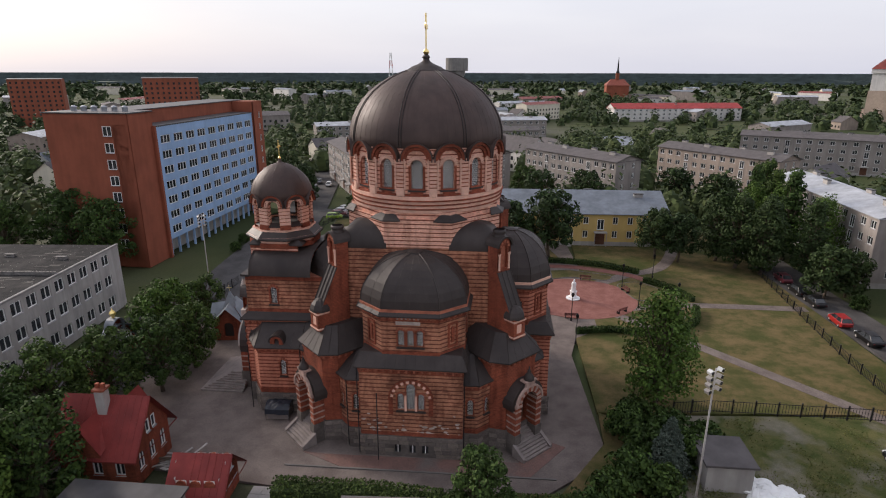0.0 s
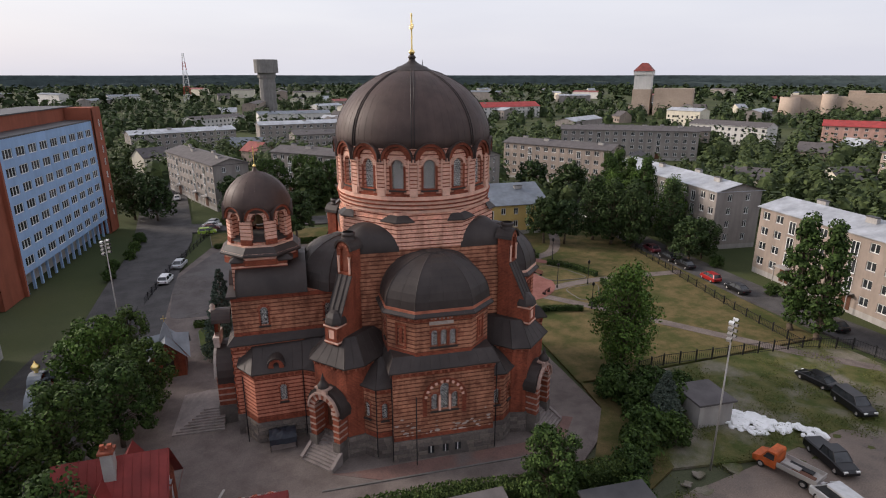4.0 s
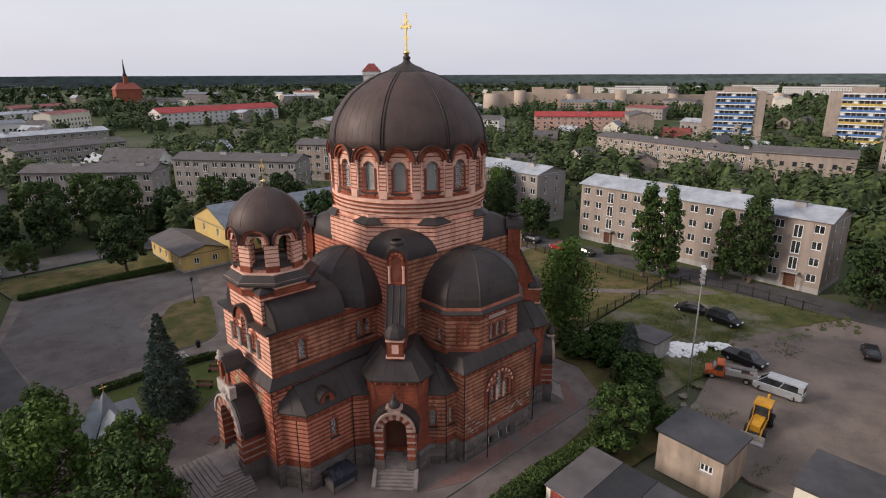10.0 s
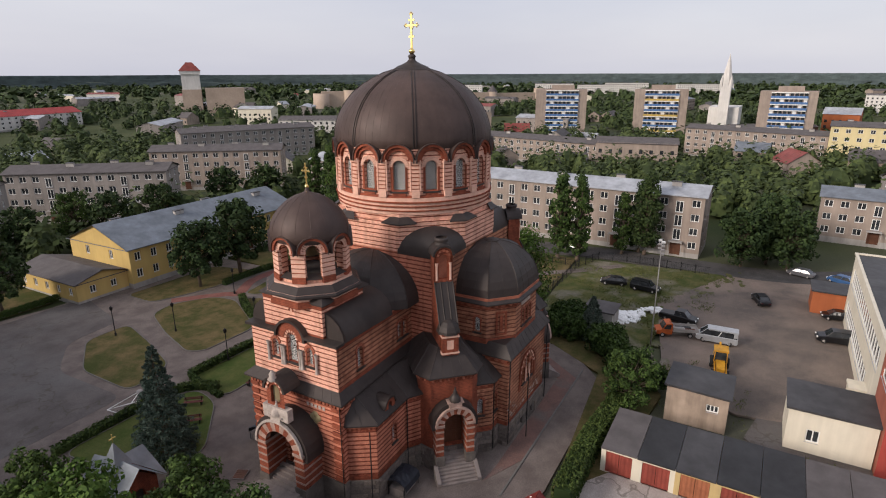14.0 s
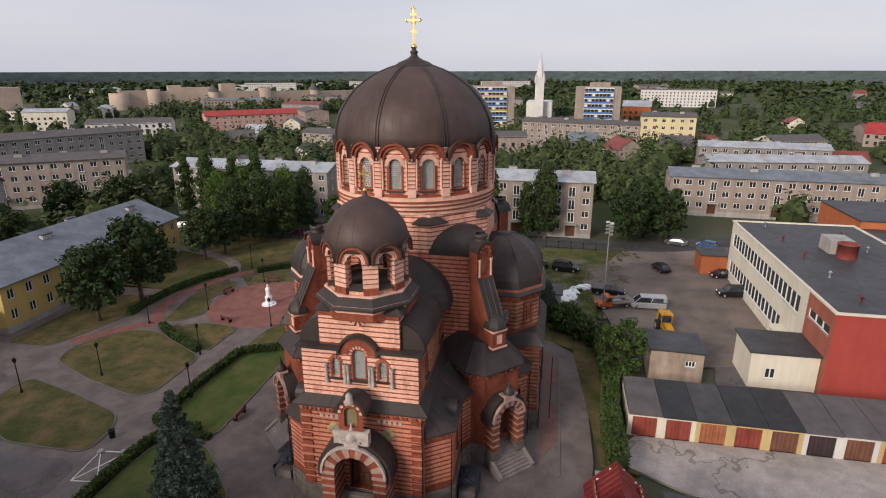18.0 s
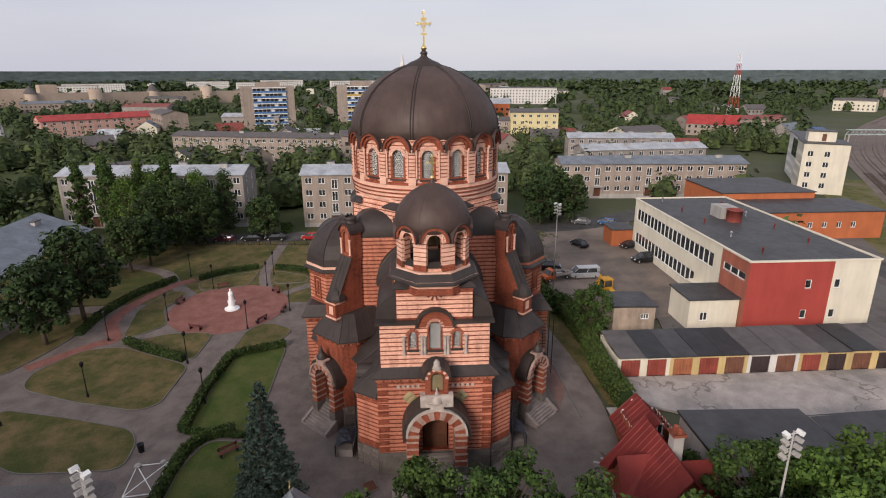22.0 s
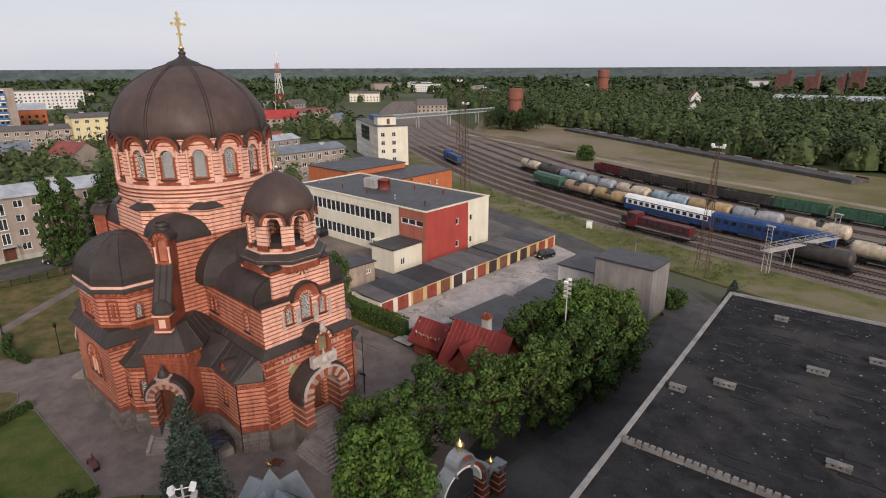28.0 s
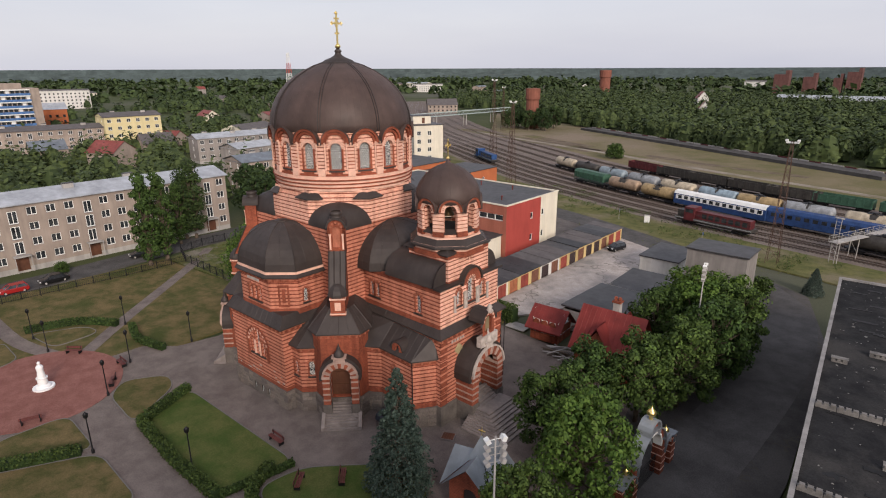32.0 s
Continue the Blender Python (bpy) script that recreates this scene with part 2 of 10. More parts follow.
def leafy(name, a, b):
    n = Nodes(name, 0.75, 0, 0.2)
    isl = n.ramp(n.pos.outputs["Random Per Island"], [(0.0, a), (1.0, b)])
    big = n.ramp(n.noise(0.35, 3), [(0.3, (0.7,) * 3), (0.7, (1.2,) * 3)])
    col = n.mix(1.0, isl, big, "MULTIPLY")
    info = n.t.nodes.new("ShaderNodeObjectInfo")
    col = n.mix(1.0, col, n.ramp(info.outputs["Random"], [(0.0, (0.8, 0.85, 0.8)), (1.0, (1.2, 1.12, 1.0))]), "MULTIPLY")
    n.color(col)
    return n.m


M_LEAF = leafy("maple_leaves", (0.016, 0.033, 0.008), (0.068, 0.114, 0.026))
M_WEED = leafy("meadow_weeds", (0.075, 0.098, 0.026), (0.15, 0.155, 0.05))
M_LEAFB = leafy("bright_leaves", (0.028, 0.062, 0.010), (0.090, 0.150, 0.029))
M_LEAFD = leafy("dark_leaves", (0.013, 0.027, 0.009), (0.046, 0.075, 0.023))
M_WILLOW = leafy("pale_poplar_leaves", (0.06, 0.085, 0.025), (0.12, 0.15, 0.05))
M_SPRUCE = leafy("blue_spruce_needles", (0.022, 0.042, 0.034), (0.108, 0.148, 0.124))
M_HEDGE = leafy("hedge_leaves", (0.020, 0.040, 0.010), (0.068, 0.102, 0.027))
M_FOREST = leafy("far_woods", (0.022, 0.037, 0.015), (0.066, 0.094, 0.034))


def facade(name, c, var=0.15, streak=0.2):
    n = Nodes(name, 0.88, 0, 0.2)
    big = n.ramp(n.noise(0.25, 5), [(0.3, shade(c, 1 - var)), (0.7, shade(c, 1 + var))])
    run = n.ramp(n.noise(1.0, 4, n.mapped((0.9, 0.9, 0.12))), [(0.35, (1 - streak,) * 3), (0.65, (1.0,) * 3)])
    n.color(n.mix(1.0, big, run, "MULTIPLY"))
    n.bump(n.noise(5.0, 4), 0.15, 0.02)
    return n.m

# ---- building helpers ----
from mathutils.geometry import tessellate_polygon

UP = Vector((0, 0, 1))


def to_mesh(name, bm, mats):
    me = bpy.data.meshes.new(name)
    bm.to_mesh(me)
    bm.free()
    for m in (mats if isinstance(mats, (list, tuple)) else [mats]):
        me.materials.append(m)
    return me


def part(name, bm, material, parent=None, label=""):
    """One mesh object, under its thing or part."""
    if name.endswith("roof") or name in ("drum", "belfry", "archivolt", "west_eave"):
        bmesh.ops.remove_doubles(bm, verts=bm.verts, dist=0.002)
    ob = new(name, to_mesh(name, bm, material))
    if parent:
        ob.parent = parent
    return tagged(ob, label)


def put(name, me, parent, m, label=""):
    """A part that shares its mesh with its like."""
    ob = new(name, me)
    ob.parent = parent
    ob.matrix_basis = m
    return tagged(ob, label)


def thing(name, label, category, m=None, group="", kind=""):
    ob = tagged(new(name), label, category, group, kind)
    if m:
        ob.matrix_world = m
    return ob


def box(bm, x0, x1, y0, y1, z0, z1, mi=0, m=None):
    v = [bm.verts.new((m @ Vector(p)) if m else p) for p in
         ((x0, y0, z0), (x1, y0, z0), (x1, y1, z0), (x0, y1, z0), (x0, y0, z1), (x1, y0, z1), (x1, y1, z1), (x0, y1, z1))]
    for q in ((0, 3, 2, 1), (4, 5, 6, 7), (0, 1, 5, 4), (1, 2, 6, 5), (2, 3, 7, 6), (3, 0, 4, 7)):
        f = bm.faces.new([v[k] for k in q])
        f.material_index = mi


def prism(bm, pts, z0, z1, mi=0, m=None, cap=True):
    """Upright prism over a plan outline (counter-clockwise)."""
    m = m or Matrix()
    a = [bm.verts.new(m @ Vector((x, y, z0))) for x, y in pts]
    b = [bm.verts.new(m @ Vector((x, y, z1))) for x, y in pts]
    n = len(pts)
    fs = [bm.faces.new((a[k], a[(k + 1) % n], b[(k + 1) % n], b[k])) for k in range(n)]
    if cap:
        fs += [bm.faces.new(b), bm.faces.new(a[::-1])]
    for f in fs:
        f.material_index = mi


def loft(bm, rings, mi=0, closed=True, cap=False, smooth=False, m=None):
    """Skin through rings of points of equal count."""
    m = m or Matrix()
    vs = [[bm.verts.new(m @ Vector(p)) for p in r] for r in rings]
    for a, b in zip(vs, vs[1:]):
        n = len(a)
        for k in range(n if closed else n - 1):
            q = [a[k], a[(k + 1) % n], b[(k + 1) % n], b[k]]
            f = bm.faces.new(q)
            f.material_index, f.smooth = mi, smooth
    if cap:
        for r in (vs[0][::-1], vs[-1]):
            bm.faces.new(r).material_index = mi
    return vs


def lathe(bm, profile, n=24, mi=0, smooth=True, m=None, a0=0.0, a1=360.0):
    """Turned form: (radius, height) pairs."""
    full = abs(a1 - a0) >= 359.9
    k = n if full else n + 1
    rings = [[(r * math.cos(radians(a0 + (a1 - a0) * j / n)), r * math.sin(radians(a0 + (a1 - a0) * j / n)), z) for j in range(k)]
             for r, z in profile]
    loft(bm, rings, mi, full, False, smooth, m)


def rod(bm, p, q, r, n=6, mi=0, r2=None):
    p, q = Vector(p), Vector(q)
    d = q - p
    if d.length < 1e-6:
        return
    m = Matrix.Translation(p) @ d.to_track_quat("Z", "Y").to_matrix().to_4x4()
    r2 = r if r2 is None else r2
    loft(bm, [[(r * math.cos(2 * math.pi * k / n), r * math.sin(2 * math.pi * k / n), 0) for k in range(n)],
              [(r2 * math.cos(2 * math.pi * k / n), r2 * math.sin(2 * math.pi * k / n), d.length) for k in range(n)]], mi, True, True, n > 6, m)


def wall_m(p, q, z0=0.0):
    """Frame of a wall from p to q: x along it, y up, z outwards (to the right of the way from p to q)."""
    u = (Vector((q[0], q[1], 0)) - Vector((p[0], p[1], 0))).normalized()
    n = u.cross(UP)
    return Matrix(((u.x, 0, n.x, p[0]), (u.y, 0, n.y, p[1]), (0, 1, 0, z0), (0, 0, 0, 1)))


def rect(x0, y0, w, h):
    return [(x0, y0), (x0 + w, y0), (x0 + w, y0 + h), (x0, y0 + h)]


def arch(cx, y0, w, h, n=8):
    """Round-headed opening outline."""
    r = w / 2
    return [(cx - r, y0), (cx + r, y0)] + [(cx + r * math.cos(math.pi * k / n), y0 + h - r + r * math.sin(math.pi * k / n)) for k in range(n + 1)]


def panel(bm, m, outer, holes=(), depth=0.3, mi=0, reveal=0):
    """A wall face with real openings, their reveals running inwards by depth."""
    flat = [Vector((x, y, 0)) for loop in (outer, *holes) for x, y in loop]
    tris = tessellate_polygon([[Vector((x, y, 0)) for x, y in loop] for loop in (outer, *holes)]) if (holes or len(outer) > 4) else [tuple(range(len(outer)))]
    v = [bm.verts.new(m @ p) for p in flat]
    for t in tris:
        try:
            f = bm.faces.new([v[k] for k in t])
        except ValueError:
            continue
        f.normal_update()
        if f.normal.dot(m.to_3x3().col[2]) < 0:
            f.normal_flip()
        f.material_index = mi
    o = len(outer)
    for h in holes:
        n = len(h)
        b = [bm.verts.new(m @ Vector((x, y, -depth))) for x, y in h]
        for k in range(n):
            f = bm.faces.new((v[o + k], v[o + (k + 1) % n], b[(k + 1) % n], b[k]))
            f.material_index = reveal
        o += n


def ring_arch(bm, m, cx, cy, r0, r1, z0, z1, n=10, mis=(0,), a0=0.0, a1=180.0):
    """Arch of wedge stones between radii r0 and r1, from depth z0 to z1."""
    for k in range(n):
        t0, t1 = radians(a0 + (a1 - a0) * k / n), radians(a0 + (a1 - a0) * (k + 1) / n)
        c = [(cx + r * math.cos(t), cy + r * math.sin(t)) for r, t in ((r0, t0), (r1, t0), (r1, t1), (r0, t1))]
        lo = [bm.verts.new(m @ Vector((x, y, z0))) for x, y in c]
        hi = [bm.verts.new(m @ Vector((x, y, z1))) for x, y in c]
        for q in ([hi[0], hi[1], hi[2], hi[3]], [lo[1], lo[2], hi[2], hi[1]], [lo[3], lo[0], hi[0], hi[3]], [lo[0], lo[1], hi[1], hi[0]], [lo[2], lo[3], hi[3], hi[2]]):
            bm.faces.new(q).material_index = mis[k % len(mis)]


def voussoirs(bm, m, cx, cy, r0, r1, z0, z1, n=13, fill=0.84, mi=0, a0=0.0, a1=180.0):
    """Arch of single stones with open joints between them."""
    w = (a1 - a0) / n
    for k in range(n):
        ring_arch(bm, m, cx, cy, r0, r1, z0, z1, 1, (mi,), a0 + w * (k + 0.5 - fill / 2), a0 + w * (k + 0.5 + fill / 2))


def offset(pts, d):
    """Outline pushed out by d (counter-clockwise outline)."""
    n, out = len(pts), []
    for k in range(n):
        a, b, c = Vector(pts[k - 1]), Vector(pts[k]), Vector(pts[(k + 1) % n])
        u, w = (b - a).normalized(), (c - b).normalized()
        nu, nw = Vector((u.y, -u.x)), Vector((w.y, -w.x))
        s = (nu + nw)
        s = s / max(0.2, s.length_squared) * 2
        out.append((b.x + s.x * d, b.y + s.y * d))
    return out


def flat_sheet(name, pts, z, material, label, category, thick=0.0, base=None, kind="structure"):
    """A piece of ground surface: a thin slab with its own edge."""
    bm = bmesh.new()
    prism(bm, pts, (z - 0.25) if base is None else base, z, 0)
    ob = part(name, bm, material)
    return tagged(ob, label, category, kind=kind)

# ---- ground, roads, paving, lawns ----
def road_strip(name, line, width, z, material, label, category="road"):
    """A ribbon of paving along a line of plan points."""
    bm = bmesh.new()
    a, b = [], []
    for k, p in enumerate(line):
        p = Vector(p)
        d = (Vector(line[min(k + 1, len(line) - 1)]) - Vector(line[max(k - 1, 0)])).normalized()
        n = Vector((d.y, -d.x))
        w = width[k] if isinstance(width, (list, tuple)) else width
        a.append(p + n * w / 2)
        b.append(p - n * w / 2)
    lo = [[(*q, z - 0.3) for q in (x, y)] for x, y in zip(a, b)]
    hi = [[(*q, z) for q in (x, y)] for x, y in zip(a, b)]
    loft(bm, [[h[0], h[1], l[1], l[0]] for h, l in zip(hi, lo)], 0, True, True)
    return tagged(part(name, bm, material), label, category, kind="structure")


def smooth_line(pts, n=6):
    out = []
    for k in range(len(pts) - 1):
        p0, p1, p2, p3 = [Vector(pts[max(0, min(len(pts) - 1, k + j))]) for j in (-1, 0, 1, 2)]
        for j in range(n):
            t = j / n
            out.append(tuple(0.5 * ((2 * p1) + (p2 - p0) * t + (2 * p0 - 5 * p1 + 4 * p2 - p3) * t * t + (3 * p1 - p0 - 3 * p2 + p3) * t ** 3)))
    out.append(tuple(pts[-1]))
    return out


def ellipse(cx, cy, a, b, n=40, turn=0.0):
    c, s = math.cos(radians(turn)), math.sin(radians(turn))
    return [(cx + a * math.cos(t) * c - b * math.sin(t) * s, cy + a * math.cos(t) * s + b * math.sin(t) * c) for t in (2 * math.pi * k / n for k in range(n))]


def round_corners(pts, r=1.5, n=4):
    """Outline with its corners eased."""
    out = []
    for k in range(len(pts)):
        a, b, c = Vector(pts[k - 1]), Vector(pts[k]), Vector(pts[(k + 1) % len(pts)])
        d0, d1 = (a - b), (c - b)
        s = min(r, d0.length * 0.45, d1.length * 0.45)
        p, q = b + d0.normalized() * s, b + d1.normalized() * s
        for j in range(n + 1):
            t = j / n
            v = (1 - t) ** 2 * p + 2 * t * (1 - t) * b + t * t * q
            out.append((v.x, v.y))
    return out


bm = bmesh.new()
lathe(bm, [(0.01, -0.30), (600, -0.30), (1500, -0.32), (4800, -0.35)], 72, 0, False)
tagged(part("ground", bm, M_FIELD), "green and grey town ground reaching the horizon", "ground", kind="structure")
flat_sheet("churchyard", [(-34, -16), (-9, -18.6), (11.2, -18.2), (16.4, -13.6), (18.4, -11), (17.4, 9), (18.6, 14), (24, 17), (22, 62), (-8, 62), (-30, 66), (-36, 40), (-36, 5)], 0.0, M_PAVE, "grey paved churchyard and square", "pavement")
flat_sheet("square", round_corners([(-31.5, 27), (-18, 27.6), (-18.4, 40), (-13.6, 47), (-6, 48), (-3, 61.5), (-29, 61.5), (-34, 45)], 2), 0.02, M_ASPHALT, "empty asphalt square beside the church", "square")
flat_sheet("town_lawn", [(18.6, -4), (56, -1), (56, 62), (44, 98), (24, 90), (22, 17), (18.6, 14)], 0.01, M_DRYGRASS, "dry park lawn with worn patches", "lawn")
flat_sheet("waste_ground", [(18, -20), (24, -4), (56, -1.5), (60, -26), (54, -30), (40, -22)], 0.012, M_WASTE, "weedy waste ground", "ground")
flat_sheet("gravel_yard", [(16, -24), (40, -19), (56, -26), (64, -30), (70, -52), (50, -44), (14, -44), (12, -32)], 0.02, M_LOT, "pale gravel and asphalt yard", "yard")
flat_sheet("south_verge", [(-9, -19.2), (-10, -22.5), (12, -24.5), (20, -20), (22, -6), (18.7, -4), (18.4, -9.5), (13.6, -17)], 0.015, M_DRYGRASS, "strip of dry grass beside the church path", "verge")
flat_sheet("garage_court", [(-3.6, -23), (-8, -20), (-17, -36), (-20, -56), (-10, -71), (-3.8, -70)], 0.02, M_SLAB, "cracked concrete slab court before the garages", "yard")
flat_sheet("side_court", [(8, -33), (56, -43), (64, -100), (20, -88), (-4, -78), (-3, -70), (6, -64), (5, -36)], 0.005, M_ASPHALT, "asphalt yard round the red building", "yard")
road_strip("street_west", smooth_line([(-37, 20), (-40.5, -12), (-41, -36), (-37, -52), (-24, -64), (2, -76), (34, -86)]), 7.0, 0.03, M_DARKASPH, "dark asphalt street")
road_strip("street_north_west", smooth_line([(-37, 20), (-39, 42), (-41, 70), (-46, 100), (-56, 150), (-80, 260)]), [11] * 12 + [12] * 19, 0.025, M_DARKASPH, "dark asphalt street with parked cars")
road_strip("street_north", smooth_line([(-44, 82), (-10, 84), (30, 86), (62, 98), (90, 120)]), 8.0, 0.028, M_DARKASPH, "asphalt street")
road_strip("street_east", smooth_line([(66, 108), (60, 76), (59, 44), (60.2, 12), (62.2, -6), (62.6, -20), (65, -40), (84, -70)]), 7.0, 0.03, M_DARKASPH, "asphalt street with parked cars")
flat_sheet("lane", round_corners([(-34.5, 2), (-31, -14), (-33, -30), (-25.5, -36), (-26, -45), (-34, -46), (-34, -53.5), (-20, -57), (-10, -71), (-22, -69), (-40, -58), (-45.2, -40), (-47, -8), (-46, 20), (-37, 22)], 1.0), 0.018, M_LANE, "worn dark asphalt lane beside the trees", "road")
grng = random.Random(41)
bm = bmesh.new()
for k in range(60):              # ragged tongues of grass over the gravel
    u = grng.random()
    edge = [(17, -22), (40, -20.2), (55, -25.5), (60, -28)]
    i = min(2, int(u * 3))
    q = u * 3 - i
    x = edge[i][0] + (edge[i + 1][0] - edge[i][0]) * q + grng.gauss(0, 1.6)
    y = edge[i][1] + (edge[i + 1][1] - edge[i][1]) * q + grng.gauss(0, 1.5)
    r = grng.uniform(0.25, 1.1)
    a0 = grng.uniform(0, 6.3)
    prism(bm, [(x + r * grng.uniform(0.35, 1.3) * math.cos(a0 + j * 0.571), y + 0.7 * r * grng.uniform(0.35, 1.3) * math.sin(a0 + j * 0.571)) for j in range(11)], -0.1, 0.03 + 0.0004 * k)
tagged(part("grass_patches", bm, M_WASTE), "ragged patches of grass on the gravel", "grass", kind="stuff")
# plaza with the statue, its paths and lawns
flat_sheet("plaza", ellipse(20.6, 29.2, 9.4, 8.6), 0.05, M_REDPAVE, "round red brick-paved plaza", "plaza")
road_strip("path_east", smooth_line([(27, 25), (37, 27.4), (55, 27.6)]), 1.9, 0.03, M_PAVE, "paved park path", "path")
road_strip("path_south_east", smooth_line([(24.5, 23.6), (32.5, 15.2), (38, 9), (44, 2.2), (50, -4.4), (56, -10)]), 1.8, 0.032, M_PAVE, "paved park path", "path")
road_strip("path_plaza_north", smooth_line([(25, 36), (31, 41), (38, 46), (44, 60), (50, 86)]), 2.2, 0.036, M_PAVE, "paved path", "path")
road_strip("path_curved", smooth_line([(3.0, 48.4), (9.0, 43.4), (10.6, 41.6), (16, 44.3), (22.7, 44.2), (30.5, 41.2), (33.4, 38.6)]), 1.8, 0.038, M_REDPAVE, "curved red paved path", "path")


def lawn(name, pts, mat, label):
    pts = round_corners(pts, 1.6)
    ob = flat_sheet(name, pts, 0.07, mat, label, "lawn")
    bm = bmesh.new()
    n = len(pts)
    o = offset(pts, 0.1)
    for k in range(n):       # kerb stones round the lawn
        a, b, c, d = pts[k], pts[(k + 1) % n], o[(k + 1) % n], o[k]
        if math.dist(a, b) > 0.02:
            try:
                prism(bm, [a, d, c, b], 0.0, 0.11)
            except ValueError:
                pass
    tagged(part("kerb", bm, M_KERB, None), "grey kerb round a lawn", "kerb", kind="structure")
    return ob


lawn("lawn", [(-12.4, 17.8), (7.0, 18.1), (4.2, 24.2), (-11.4, 24.6)], M_GREENGRASS, "green clipped lawn within a hedge")
lawn("lawn", [(9.0, 19.0), (12.0, 18.2), (14.6, 22.2), (12.2, 24.4), (5.2, 24.8)], M_DRYGRASS, "dry lawn beside the plaza")
lawn("lawn", [(-6.0, 29.2), (2.4, 29.0), (8.2, 39.6), (7.4, 43.8), (2.1, 46.9), (-1.8, 46.0), (-4.9, 38.7), (-7.2, 31.0)], M_DRYGRASS, "large dry patchy lawn")
lawn("lawn", [(3.6, 29.0), (11.6, 28.8), (11.8, 34.8), (9.2, 39.2)], M_DRYGRASS, "dry patchy lawn with a bare slab")
lawn("lawn", [(11.2, 40.6), (11.4, 38.9), (14.6, 36.2), (20.6, 39.0), (26.9, 37.4), (28.4, 40.0), (20.8, 42.6)], M_DRYGRASS, "dry crescent lawn beside the plaza")
lawn("lawn", [(27.8, 35.8), (29.8, 28.6), (37.0, 28.6), (34.6, 34.4), (32.0, 37.6)], M_DRYGRASS, "dry lawn beside the plaza")
lawn("lawn", [(30.2, 24.6), (30.8, 19.0), (34.0, 19.6), (37.0, 25.6)], M_DRYGRASS, "dry lawn beside the plaza")
lawn("lawn", [(-16.8, 28.3), (-12.8, 28.7), (-10.6, 30.2), (-8.1, 37.6), (-6.0, 45.6), (-12.0, 45.4), (-16.8, 37.6)], M_DRYGRASS, "dry lawn beside the square")
lawn("lawn", [(-25.0, 13.0), (-20.0, 11.5), (-13.6, 17.8), (-12.9, 21.9), (-17.0, 23.0), (-27.0, 22.8)], M_GREENGRASS, "green lawn round the spruce")
lawn("lawn", [(1.0, 50.4), (6.0, 48.6), (11.0, 47.4), (20.0, 48.4), (18.0, 56.5), (1.0, 56.8)], M_DRYGRASS, "dry lawn before the yellow house")
lawn("lawn", [(-30.0, 64.0), (-6.0, 64.4), (-4.0, 76.0), (-32.0, 76.0)], M_DRYGRASS, "lawn with a row of young thujas")
flat_sheet("red_apron", [(-8.2, -13.6), (-10.6, -13.4), (-6.0, -15.4), (11.0, -15.1), (14.6, -10.4), (12.4, -9.4), (10.0, -13.2)], 0.03, ground_mix("worn_red_paving", (0.155, 0.098, 0.085), (0.20, 0.118, 0.10), 0.6, (0.15, 0.13, 0.12), 0.25, 0.9), "worn reddish paved apron along the church", "pavement")
bm = bmesh.new()
for k in range(62):
    x = -11.5 + 0.4 * k
    box(bm, x, x + 0.38, -15.6 + 0.012 * k * 0.4, -15.42 + 0.012 * k * 0.4, 0, 0.09)
tagged(part("kerb", bm, M_KERB), "pale kerb along the church path", "kerb", kind="structure")

# ---- the cathedral ----
church = thing("cathedral", "domed red and cream banded brick cathedral with dark metal roofs", "church")
church_meshes = {}


def rot(deg):
    return Matrix.Rotation(radians(deg), 4, "Z")


def lattice_mesh(w, h):
    """White honeycomb tracery inside a round-headed opening."""
    bm = bmesh.new()
    r, s = w / 2, max(0.155, w / 5.4)
    row = 0
    y = s * 0.5
    while y < h:
        x = -r + (s * 0.5 if row % 2 else s)
        while x < r:
            top = h - r
            ok = abs(x) < r - s * 0.3 and (y < top or math.hypot(x, y - top) < r - s * 0.3)
            if ok:
                pts = [(x + s * 0.52 * k * math.cos(radians(60 * j + 30)), y + s * 0.52 * k * math.sin(radians(60 * j + 30))) for k in (0.77, 1.0) for j in range(6)]
                v = [bm.verts.new((px, py, 0)) for px, py in pts]
                for j in range(6):
                    bm.faces.new((v[j], v[(j + 1) % 6], v[6 + (j + 1) % 6], v[6 + j]))
            x += s
        y += s * 0.87
        row += 1
    return to_mesh("lattice", bm, M_LATTICE)


def window_meshes(w, h, ring):
    key = (round(w, 2), round(h, 2), round(ring, 2))
    if key not in church_meshes:
        r = w / 2
        bm = bmesh.new()
        if w > 0.95:
            ring_arch(bm, Matrix(), 0, h - r, r, r + ring, -0.02, 0.05, 12, (0,))
            voussoirs(bm, Matrix(), 0, h - r, r + 0.02, r + ring, -0.02, 0.09, 15, 0.84, 1)
        else:
            ring_arch(bm, Matrix(), 0, h - r, r, r + ring, -0.02, 0.07, 11, (0, 1))
        for s in (-1, 1):
            box(bm, min(s * r, s * (r + ring * 0.55)), max(s * r, s * (r + ring * 0.55)), -0.05, h - r, -0.02, 0.05, 0)
        box(bm, -r - ring * 0.7, r + ring * 0.7, -0.18, -0.02, -0.02, 0.16, 2)
        surround = to_mesh("window", bm, [M_BRICK, M_BRICKPALE if w > 0.95 else M_CORBEL, M_ROOF])
        bm = bmesh.new()
        v = [bm.verts.new((x, y, 0)) for x, y in arch(0, 0, w + 0.04, h + 0.02)]
        bm.faces.new(v)
        church_meshes[key] = (surround, to_mesh("pane", bm, M_GLASS), lattice_mesh(w, h))
    return church_meshes[key]


